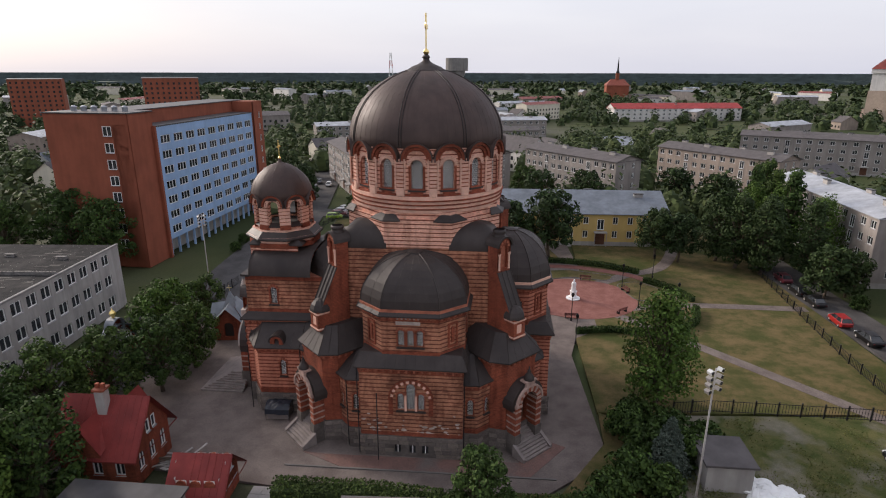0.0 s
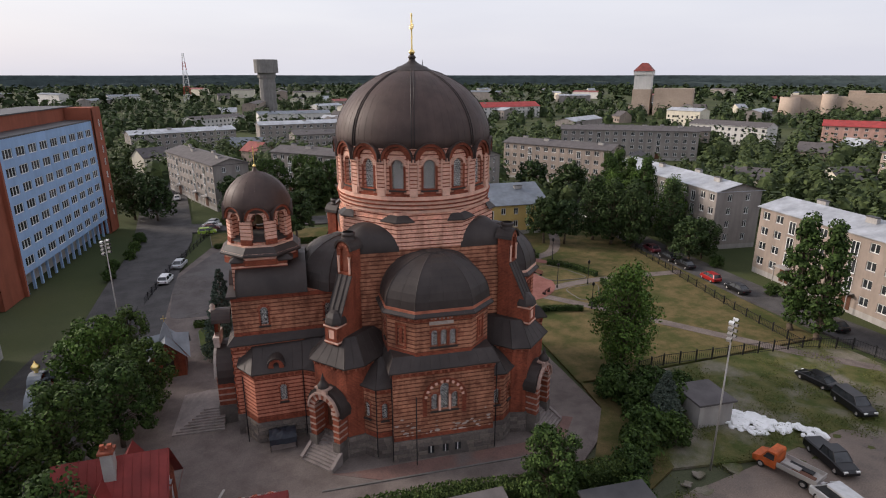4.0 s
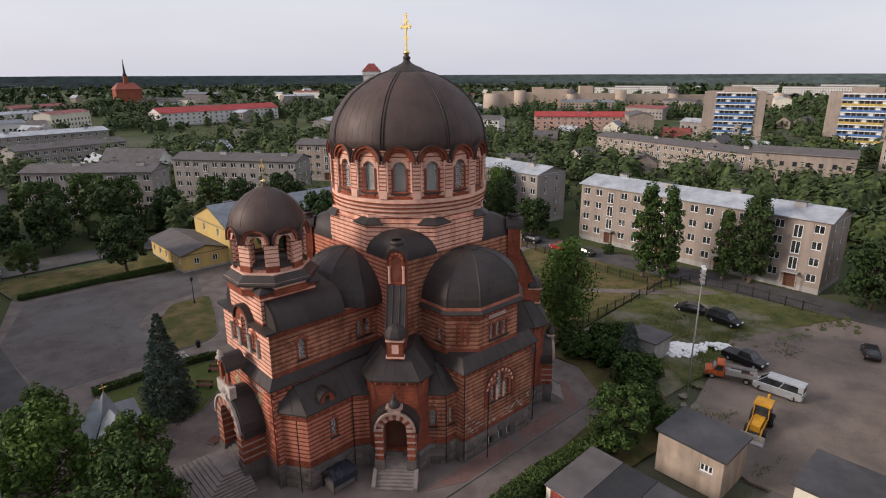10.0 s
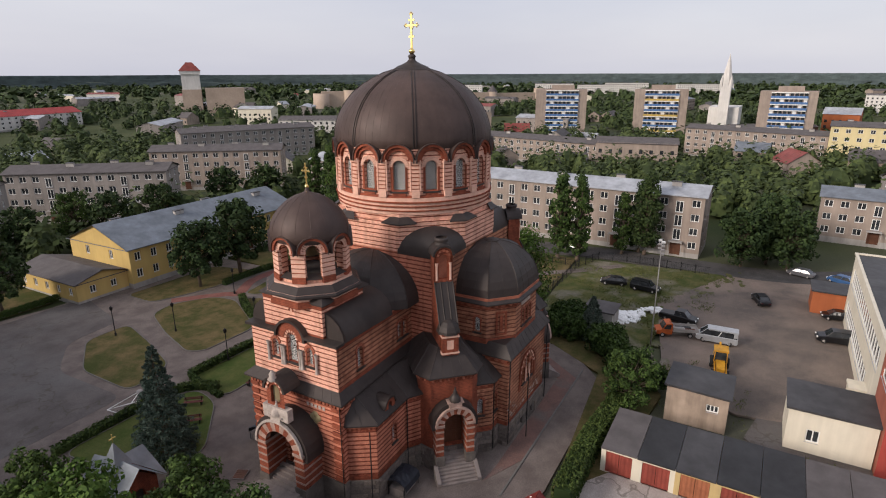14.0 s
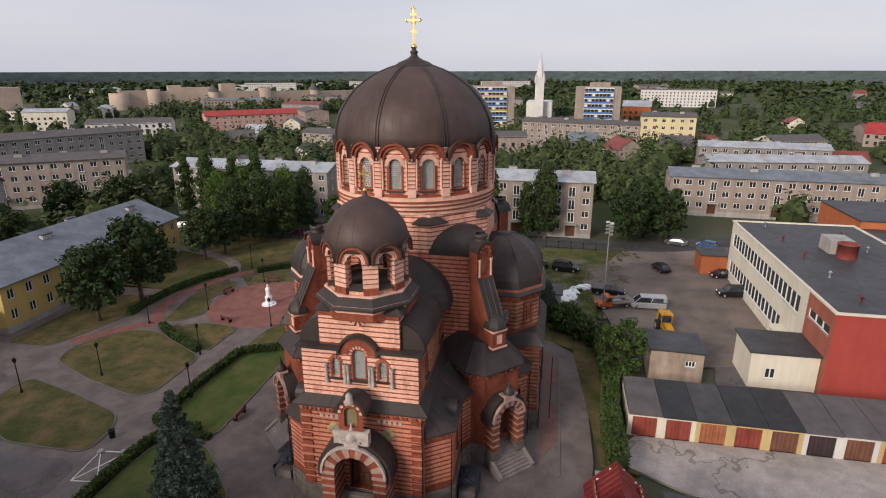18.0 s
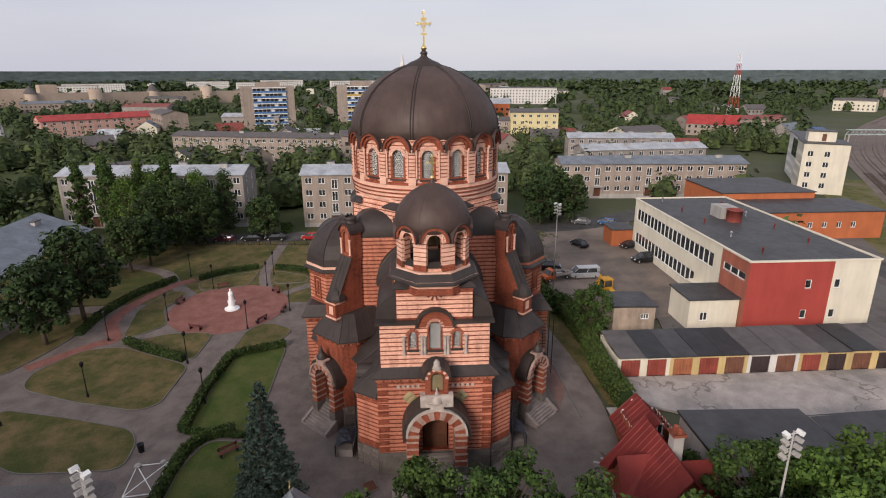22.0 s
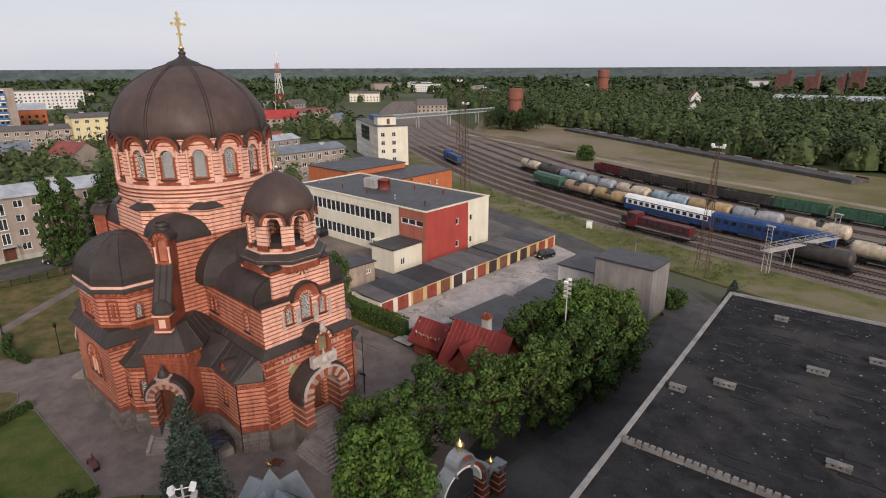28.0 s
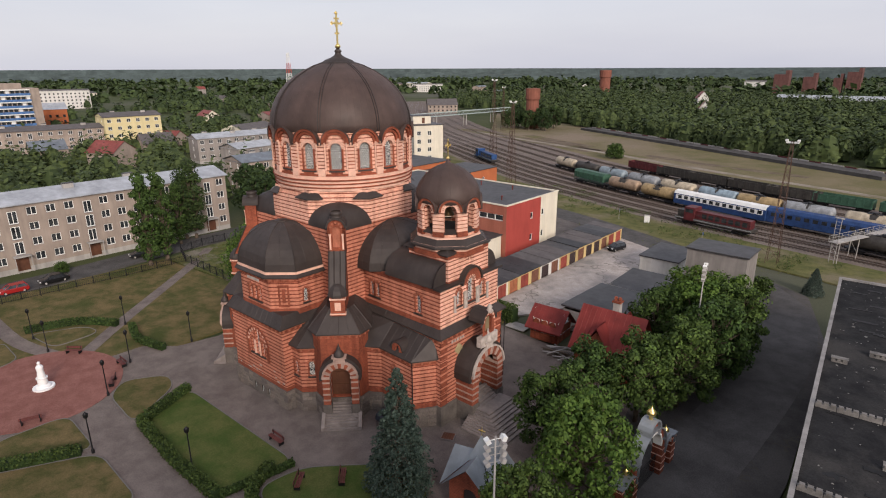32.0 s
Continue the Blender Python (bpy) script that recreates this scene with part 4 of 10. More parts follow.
def stairs(m, run, floor, inner, wide, split):
    wide_open = wide
    wide = wide or inner + 0.35
    n = max(3, round((floor if wide_open else 0.85) / 0.177))
    st = thing("stairs", "", "")
    st.parent = church
    st.name = "stairs"
    bm_cache = {}
    for k in range(n):
        a = run[0] + (run[1] - run[0]) * k / n
        b = run[0] + (run[1] - run[0]) * (k + 1) / n
        z = floor - k * 0.177
        hw = wide - 0.35 if b > split else inner
        bm = bmesh.new()
        box(bm, -hw, hw, -b - 0.02, -a, max(0, z - 0.5), z, 0, m)
        part("step", bm, M_STEP, st)
    for s in ((-1, 1) if wide_open else ()):
        bm = bmesh.new()
        x0, x1 = sorted((s * (wide - 0.35), s * wide))
        v = [(x0, -split, 0), (x1, -split, 0), (x1, -run[1], 0), (x0, -run[1], 0), (x0, -split, 1.25), (x1, -split, 1.25), (x1, -run[1], 0.35), (x0, -run[1], 0.35)]
        vs = [bm.verts.new(m @ Vector(p)) for p in v]
        for q in ((0, 1, 2, 3), (4, 5, 6, 7), (0, 1, 5, 4), (1, 2, 6, 5), (2, 3, 7, 6), (3, 0, 4, 7)):
            bm.faces.new([vs[k] for k in q])
        part("cheek_wall", bm, M_STEP, st)
    tagged(st, "grey stone steps with cheek walls")


for deg in (-45, 45, 135, 225):
    diagonal(deg)

# --- three apses: low block, polygonal upper storey, half dome ---
def apse(deg):
    m = rot(deg)
    low = [(-4.75, -13.1), (4.75, -13.1), (4.75, -7.5), (-4.75, -7.5)]
    bm = bmesh.new()
    f = m @ wall_m(low[0], low[1], 2.15)
    c = 4.75
    trio = [(c, 2.75, 0.85, 2.75), (c - 0.95, 2.75, 0.62, 1.75), (c + 0.95, 2.75, 0.62, 1.75)]
    panel(bm, f, rect(0, 0, 9.5, 7.1), [arch(x, y, w, h) for x, y, w, h in trio], 0.35)
    for x, y, w, h in trio:
        church_window(f, x, y, w, h, 0.16, 0.3)
    for k in (1, 3):
        p, q = low[k], low[(k + 1) % 4]
        panel(bm, m @ wall_m(p, q, 2.15), rect(0, 0, math.dist(p, q), 7.1))
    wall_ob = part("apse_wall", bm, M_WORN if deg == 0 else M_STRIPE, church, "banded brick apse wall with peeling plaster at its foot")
    plain_courses(wall_ob, [(f, 9.5)] + [(m @ wall_m(low[k], low[(k + 1) % 4], 2.15), 5.6) for k in (1, 3)], 7.1, 0.4)
    bm = bmesh.new()
    ring_arch(bm, f, c, 3.9, 1.65, 1.9, -0.02, 0.09, 21, (0, 1), -2, 182)
    part("window_arch", bm, [M_BRICK, M_BRICKPALE], church)
    bm = bmesh.new()
    ring_arch(bm, f, c, 3.9, 1.95, 2.1, -0.02, 0.14, 21, (0,), -2, 182)
    part("hood_mould", bm, M_BRICK, church)
    for s in (-1, 1):
        bm = bmesh.new()
        box(bm, c + s * 1.86 - 0.2, c + s * 1.86 + 0.2, 2.3, 3.9, -0.02, 0.09, 0, f)
        part("window_jamb", bm, M_BRICK, church)
    for j in range(2):
        bm = bmesh.new()
        box(bm, c - 0.58 + j * 0.96, c - 0.38 + j * 0.96, 2.7, 4.3, 0, 0.14, 0, f)
        part("window_pier", bm, M_BRICKPALE, church)
    dentils("corbel", low, 9.05, m, 0.34, 0.18, skip=(2,))
    bm = bmesh.new()
    pl = offset(low, 0.15)
    for k in range(4):
        p, q = pl[k], pl[(k + 1) % 4]
        length = math.dist(p, q)
        holes = [rect(length / 2 + x - 0.3, 0.35, 0.6, 0.9) for x in (-1.3, 0.1, 1.3)] if k == 0 else []
        panel(bm, m @ wall_m(p, q, 0), rect(0, 0, length, 2.15), holes, 0.25, 0, 0)
    bm.faces.new([bm.verts.new(m @ Vector((x, y, 2.15))) for x, y in pl])
    part("plinth", bm, M_STONE, church, "rough grey stone plinth")
    for x in (-1.3, 0.1, 1.3):
        bm = bmesh.new()
        g = m @ wall_m(pl[0], pl[1], 0)
        xx = math.dist(pl[0], pl[1]) / 2 + x
        box(bm, xx - 0.3, xx + 0.3, 0.35, 1.25, -0.3, -0.2, 0, g)
        box(bm, xx - 0.04, xx + 0.04, 0.35, 1.25, -0.2, -0.16, 1, g)
        part("cellar_window", bm, [M_GLASS, M_WHITE], church)
    prng = random.Random(int(deg) + 3)
    bm = bmesh.new()          # flaked plaster and salt patches low on the walls
    for k in range(70 if deg == 0 else 25):
        x, y, r = prng.uniform(0.2, 9.3), 0.1 + abs(prng.gauss(0, 0.8)), prng.uniform(0.06, 0.3)
        a0 = prng.uniform(0, 6.3)
        pts = [(x + r * prng.uniform(0.5, 1.3) * math.cos(a0 + j * 0.9), y + 0.5 * r * prng.uniform(0.5, 1.3) * math.sin(a0 + j * 0.9)) for j in range(7)]
        bm.faces.new([bm.verts.new(f @ Vector((px, max(0.02, py), 0.008))) for px, py in pts])
    tagged(part("plaster_flake", bm, plain("flaked_plaster", (0.46, 0.38, 0.33), 0.95, var=0.3, scale=2.0), church), kind="stuff")
    up = [(-2.6, -12.75), (2.6, -12.75), (4.75, -10.75), (4.9, -6.5), (-4.9, -6.5), (-4.75, -10.75)]
    skirt("apse_low_roof", offset(low, 0.4), 9.35, 10.5, [(-4.6, -12.7), (4.6, -12.7), (4.6, -7.5), (-4.6, -7.5)], m)
    wins = {0: [(-0.85, 11.2, 0.6, 1.6), (0.0, 11.2, 0.6, 1.6), (0.85, 11.2, 0.6, 1.6)], 2: [(-1.2, 11.3, 0.6, 1.5)], 4: [(1.2, 11.3, 0.6, 1.5)]}
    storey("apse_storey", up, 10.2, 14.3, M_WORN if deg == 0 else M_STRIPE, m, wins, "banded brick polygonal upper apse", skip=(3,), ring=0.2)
    for k in (1, 5):         # blind niches on the slanting faces
        p, q = up[k], up[(k + 1) % 6]
        length = math.dist(p, q)
        g = m @ wall_m(p, q, 10.2)
        for x0, x1, y0, y1 in ((-0.55, -0.38, 0.9, 3.0), (0.38, 0.55, 0.9, 3.0), (-0.55, 0.55, 0.75, 0.92), (-0.55, 0.55, 2.95, 3.12), (-0.16, 0.16, 1.2, 2.7)):
            bm = bmesh.new()
            box(bm, length / 2 + x0, length / 2 + x1, y0, y1, -0.02, 0.1, 0, g)
            part("niche_moulding", bm, M_BRICK, church)
    bm = bmesh.new()
    box(bm, -1.3, 0.9, 3.1, 3.85, -0.02, 0.04, 0, m @ wall_m((0, -12.75), (1, -12.75), 10.2))
    part("frieze_panel", bm, M_TRIM, church)
    dentils("corbel", up, 14.0, m, 0.36, 0.18, skip=(3,), height=0.2)
    full = [(-2.6, -12.9), (2.6, -12.9), (4.85, -10.9), (4.95, -6.9), (2.6, -4.9), (-2.6, -4.9), (-4.95, -6.9), (-4.85, -10.9)]
    skirt("apse_eave", offset(full, 0.38), 14.3, 14.62, full, m, label="dark metal eave")
    bm = bmesh.new()
    prism(bm, offset(full, 0.1), 14.5, 14.78, 0, m)
    part("ledge", bm, M_BRICKPALE if deg else M_CORBEL, church, "pale brick ledge under the dome")
    domical("apse_dome", full, 14.8, 18.95, (0, -8.9), m, label="dark ribbed sheet-metal half dome")
    bm = bmesh.new()
    lathe(bm, [(0.75, 18.82), (0.72, 19.0), (0.3, 19.1), (0.0, 19.12)], 8, 0, False, m @ Matrix.Translation((0, -8.9, 0)))
    part("dome_cap", bm, M_ROOF, church)
    for s in (-1, 1):        # chamfered sacristy corners
        pts = [(-8.7, -9.0), (-7.7, -10.5), (-6.1, -12.1), (-4.7, -12.1), (-4.7, -8.0)]
        if s > 0:
            pts = [(-x, y) for x, y in pts][::-1]
        w = {1: [(0, 4.0, 0.6, 1.7)], 2: [(0, 4.0, 0.55, 1.7)]} if s < 0 else {2: [(0, 4.0, 0.6, 1.7)], 1: [(0, 4.0, 0.55, 1.7)]}
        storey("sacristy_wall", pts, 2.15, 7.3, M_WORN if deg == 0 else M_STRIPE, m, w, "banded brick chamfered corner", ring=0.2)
        dentils("corbel", pts, 7.1, m, 0.34, 0.18, height=0.2)
        inner = [(-7.2, -8.2), (-6.7, -8.9), (-5.6, -9.9), (-4.7, -10.2), (-4.7, -8.0)]
        if s > 0:
            inner = [(-x, y) for x, y in inner][::-1]
        skirt("sacristy_roof", offset(pts, 0.35), 7.4, 9.3, inner, m)
        bm = bmesh.new()
        prism(bm, offset(pts, 0.13), 0, 2.13, 0, m)
        part("plinth", bm, M_STONE, church)


for deg in (0, 90, 180):
    apse(deg)

# --- nave, west front and bell tower ---
NX = -18.6
nave = [(-7.0, 4.3), (NX, 4.6), (NX, -4.6), (-7.0, -4.3)]
wins = {0: [(-4.0, 11.4, 0.6, 1.6), (-3.1, 11.4, 0.6, 1.6), (2.9, 11.3, 0.72, 1.9)],
        2: [(4.0, 11.4, 0.6, 1.6), (3.1, 11.4, 0.6, 1.6), (-2.9, 11.3, 0.72, 1.9)],
        }
storey("nave_wall", nave, 10.2, 14.4, M_STRIPE, None, wins, "banded brick upper nave wall", skip=(1, 2, 3))
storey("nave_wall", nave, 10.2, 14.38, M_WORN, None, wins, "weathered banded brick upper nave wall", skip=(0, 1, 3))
fz = wall_m((NX, 4.6), (NX, -4.6), 10.2)
trio = [(4.6, 1.75, 1.0, 3.15), (2.75, 1.85, 0.62, 1.6), (6.45, 1.85, 0.62, 1.6)]
bm = bmesh.new()
panel(bm, fz, [(0, 0), (9.2, 0), (9.2, 4.2)] + [(4.6 + 1.5 * math.cos(math.pi * k / 12), 4.2 + 1.3 * math.sin(math.pi * k / 12)) for k in range(13)] + [(0, 4.2)], [arch(x, y, w, h) for x, y, w, h in trio], 0.35)
for x, y, w, h in trio:
    church_window(fz, x, y, w, h, 0.26, 0.3)
part("west_front", bm, M_DRUM, church, "banded brick front with three arched windows")
low = [(-7.0, 4.3), (NX - 0.3, 4.95), (NX - 0.3, -4.95), (-7.0, -4.3)]
bm = bmesh.new()
for k in range(3):
    p, q = low[k], low[k + 1]
    length = math.dist(p, q)
    holes = [arch(length / 2, 0.1, 2.3, 4.4)] if k == 1 else []
    panel(bm, wall_m(p, q, 2.2), rect(0, 0, length, 7.4), holes, 0.6)
part("west_wall", bm, M_STRIPE, church, "banded brick west front")
bm = bmesh.new()
prism(bm, offset([(-7.0, 4.3), (-7.0, -4.3), (NX - 0.3, -4.95), (NX - 0.3, 4.95)][::-1], 0.12), 0, 2.2)
part("plinth", bm, M_STONE, church, "pale stone plinth")
dentils("corbel", low, 9.45, None, 0.36, 0.2, skip=(3,))
skirt("nave_cornice_roof", offset(low, 0.4), 9.75, 10.5, [(-7.0, 4.2), (NX + 0.1, 4.5), (NX + 0.1, -4.5), (-7.0, -4.2)])
fw = wall_m((NX - 0.3, 4.95), (NX - 0.3, -4.95), 0)   # small blind arcades and quatrefoils on the west front
M_MOSAIC = plain("ochre_mosaic", (0.30, 0.24, 0.13), 0.7)
for s in (-1, 1):
    for j in range(5):
        bm = bmesh.new()
        box(bm, 4.95 + s * (1.5 + 0.42 * j) - 0.12, 4.95 + s * (1.5 + 0.42 * j) + 0.12, 8.55, 8.85, -0.02, 0.05, 0, fw)
        part("arcade_block", bm, M_TRIM, church)
    bm = bmesh.new()
    for a in range(4):
        lathe(bm, [(0.0, 0.09), (0.3, 0.06), (0.34, 0.0)], 10, 0, True, fw @ Matrix.Translation((4.95 + s * 2.2 + 0.26 * math.cos(radians(90 * a)), 7.6 + 0.26 * math.sin(radians(90 * a)), 0)))
    part("quatrefoil", bm, M_MOSAIC, church, "ochre mosaic quatrefoil")
for y in (-4.95, 4.05):      # red corner stones of the west front
    for j in range(10):
        bm = bmesh.new()
        box(bm, NX - 0.42, NX - 0.2, y, y + 0.9, 2.3 + j * 0.72, 2.3 + j * 0.72 + 0.36, 0)
        part("quoin", bm, M_BRICK, church)
# gabled cornice over the three windows
f1 = wall_m((NX, 4.6), (NX, -4.6), 0)
bm = bmesh.new()
for k in range(17):
    vb = bmesh.new()
    ring_arch(vb, f1, 4.6, 14.1, 0.75, 1.45, -0.02, 0.16, 1, (0,), 180 * k / 17, 180 * (k + 1) / 17)
    part("voussoir", vb, M_BRICK, church)
ring_arch(bm, f1, 4.6, 14.1, 0.5, 0.75, -0.02, 0.1, 15, (1, 0), 0, 180)
part("window_arch", bm, [M_BRICK, M_BRICKPALE], church)
for s in (-1, 1):
    for dx in (0.85, 1.1, 2.6):
        bm = bmesh.new()
        lathe(bm, [(0.17, 11.6), (0.13, 11.75), (0.12, 13.0), (0.18, 13.2), (0.18, 13.3)], 8, 0, True, Matrix.Translation((NX - 0.16, s * dx, 0)))
        part("colonnette", bm, M_TRIM, church)
bm = bmesh.new()
ring_arch(bm, f1, 4.6, 14.1, 1.45, 1.65, -0.9, 0.36, 14, (0,), 0, 180)
for s in (-1, 1):
    y0, y1 = sorted((s * 1.5, s * 4.95))
    box(bm, NX - 0.36, NX + 0.6, y0, y1, 14.4, 14.62)
part("west_eave", bm, M_ROOF, church)
gab = [(-13.2, 3.15), (NX + 0.25, 3.15), (NX + 0.25, -3.15), (-13.2, -3.15)]
storey("tower_base", gab, 14.4, 17.4, M_DRUM, None, {}, "pale banded brick tower base", skip=(3,))
bm = bmesh.new()            # round west oculus
fo = wall_m((NX + 0.25, 3.15), (NX + 0.25, -3.15), 0)
ring_arch(bm, fo, 3.15, 17.0, 0.32, 0.7, -0.02, 0.1, 18, (0, 1), 0, 360)
ring_arch(bm, fo, 3.15, 17.0, 0.0, 0.32, -0.02, 0.03, 12, (2,), 0, 360)
part("oculus", bm, [M_BRICK, M_BRICKPALE, M_GLASS], church)
bm = bmesh.new()
for s in (-1, 1):            # little pyramid roofs at the tower's foot
    for x in (NX + 1.0, -13.6):
        bm = bmesh.new()
        prism(bm, [(x - 0.8, s * 2.5 - 0.8), (x + 0.8, s * 2.5 - 0.8), (x + 0.8, s * 2.5 + 0.8), (x - 0.8, s * 2.5 + 0.8)], 17.3, 17.45)
        v = [bm.verts.new((x + a * 0.95, s * 2.5 + b * 0.95, 17.45)) for a, b in ((-1, -1), (1, -1), (1, 1), (-1, 1))]
        t = bm.verts.new((x, s * 2.5, 18.2))
        for k in range(4):
            bm.faces.new((v[k], v[(k + 1) % 4], t))
        part("pinnacle_roof", bm, M_ROOF, church)
bm = bmesh.new()            # side vaults beside the tower base
for s in (-1, 1):
    prof = [(s * 4.95, 14.5), (s * 4.85, 15.2), (s * 4.5, 15.9), (s * 3.9, 16.4), (s * 3.0, 16.75), (s * 1.0, 17.0), (0, 17.0)]
    loft(bm, [[(x, y, z) for y, z in prof] for x in (NX + 0.55, NX + 0.9, -11.5)], 0, False, False, True)
    bm.faces.new([bm.verts.new((NX + 0.55, y, z)) for y, z in prof] + [bm.verts.new((NX + 0.55, 0.0, 14.4)), bm.verts.new((NX + 0.55, s * 4.95, 14.4))])
part("nave_roof", bm, M_ROOF, church, "dark vaulted sheet-metal nave roof")
full = [(-12.1, -2.95), (-12.1, 2.95), (-9.5, 5.2), (-5.0, 5.2), (-2.4, 2.95), (-2.4, -2.95), (-5.0, -5.2), (-9.5, -5.2)][::-1]
domical("west_dome", full, 14.5, 18.7, (-7.3, 0), None, label="dark ribbed sheet-metal half dome")
BX = -15.65
bt = Matrix.Translation((BX, 0, 0))
bm = bmesh.new()
for r, z0, z1, mi in ((3.75, 17.0, 17.55, 0), (3.6, 17.55, 17.9, 1), (3.95, 18.05, 18.2, 1), (3.3, 18.2, 18.6, 0), (3.35, 18.6, 18.85, 1)):
    bm = bmesh.new()
    prism(bm, octagon(r), z0, z1, 0, bt)
    part("tower_cornice", bm, (M_BRICK, M_BRICKPALE)[mi], church)
bm = bmesh.new()
loft(bm, [[(x, y, 17.9) for x, y in octagon(4.1)], [(x, y, 18.06) for x, y in octagon(4.1)], [(x, y, 18.75) for x, y in octagon(3.3)]], 0, True, True, False, bt)
part("tower_ledge", bm, M_ROOF, church)
TR = 2.78
face = 2 * TR * math.tan(radians(22.5))
bm = bmesh.new()
for k in range(8):
    a = 45 * k
    n = Vector((math.cos(radians(a)), math.sin(radians(a)), 0))
    u = Vector((-n.y, n.x, 0))
    c = Vector((BX, 0, 0)) + n * TR
    f = wall_m(c - u * face / 2, c + u * face / 2, 18.7)
    panel(bm, f, rect(0, 0, face, 3.75), [arch(face / 2, 0.6, 1.06, 2.6, 10)], 0.62)
part("belfry", bm, M_DRUM, church, "open octagonal belfry of banded brick")
bm = bmesh.new()
prism(bm, octagon(2.3), 18.6, 19.2, 0, bt)
prism(bm, octagon(2.3), 22.0, 22.3, 0, bt)
part("belfry_floor", bm, M_DARKIN, church)
bm = bmesh.new()
lathe(bm, [(0.05, 21.6), (0.3, 21.5), (0.38, 20.9), (0.6, 20.45), (0.62, 20.4)], 14, 0, True, bt)
box(bm, BX - 2.2, BX + 2.2, -0.08, 0.08, 21.6, 21.75)
part("bell", bm, plain("bronze", (0.12, 0.08, 0.04), 0.45, 0.8), church, "dark bronze bell")
bm = bmesh.new()
levels = [(0.56, 0.18, 18.9, 19.35, 0)]
for j in range(5):
    levels += [(0.56, 0.15, 19.35 + j * 0.37, 19.42 + j * 0.37, 0), (0.55, 0.13, 19.42 + j * 0.37, 19.72 + j * 0.37, 1)]
levels += [(0.6, 0.2, 21.2, 21.3, 0), (0.62, 0.24, 21.3, 21.42, 1), (0.5, 0.12, 21.42, 21.8, 0)]
stepped_pier(bm, levels)
me_pier = to_mesh("belfry_pier", bm, [M_BRICK, M_BRICKPALE])
bm = bmesh.new()
fm = Matrix(((1, 0, 0, 0), (0, 0, -1, 0), (0, 1, 0, 0), (0, 0, 0, 1)))
ring_arch(bm, fm, 0, 21.45, 0.92, 1.14, 0.0, 0.44, 12, (0,), -4, 184)
ring_arch(bm, fm, 0, 21.38, 0.54, 0.95, -0.02, 0.2, 12, (0,), 0, 180)
voussoirs(bm, fm, 0, 21.38, 0.56, 0.92, 0.0, 0.25, 13, 0.84, 1)
ring_arch(bm, fm, 0, 21.45, 1.14, 1.22, -0.7, 0.54, 12, (2,), -10, 190)
me_hood = to_mesh("belfry_arch", bm, [M_BRICK, M_BRICKPALE, M_DOME])
bm = bmesh.new()
bm.faces.new([bm.verts.new(p) for p in ((-0.68, 0.3, 19.55), (0.68, 0.3, 19.55), (0.7, -0.3, 19.2), (-0.7, -0.3, 19.2))][::-1])
me_sill = to_mesh("belfry_sill", bm, M_ROOF)
for k in range(8):
    put("belfry_pier", me_pier, church, bt @ rot(22.5 + 45 * k) @ Matrix.Translation((0, -2.92, 0)))
    put("belfry_arch", me_hood, church, bt @ rot(45 * k) @ Matrix.Translation((0, -2.74, 0)))
    put("belfry_sill", me_sill, church, bt @ rot(45 * k) @ Matrix.Translation((0, -2.74, 0)))
bm = bmesh.new()
BDOME = [(2.85, 21.85), (3.15, 22.1), (3.18, 22.55), (3.06, 23.15), (2.79, 23.75), (2.33, 24.35), (1.72, 24.9), (1.02, 25.3), (0.4, 25.5), (0.22, 25.6)]
lathe(bm, BDOME, 40, 0, True, bt)
bdome = part("belfry_dome", bm, M_DOME, church, "small dark sheet-metal dome")
bm = bmesh.new()
for k in range(16):
    m = bt @ rot(22.5 * k)
    pr = BDOME[2:-1]
    for (r0, z0), (r1, z1) in zip(pr, pr[1:]):
        rod(bm, m @ Vector((r0, 0, z0)), m @ Vector((r1, 0, z1)), 0.012, 3)
lathe(bm, [(0.36, 25.45), (0.2, 25.65), (0.12, 25.95)], 10, 0, True, bt)
tagged(part("standing_seam", bm, M_DOME, bdome), kind="stuff")
bm = bmesh.new()
orthodox_cross(bm, 25.85, 1.9, 0.55)
ob = part("cross", bm, M_GOLD, bdome, "small gilded cross")
ob.matrix_basis = bt
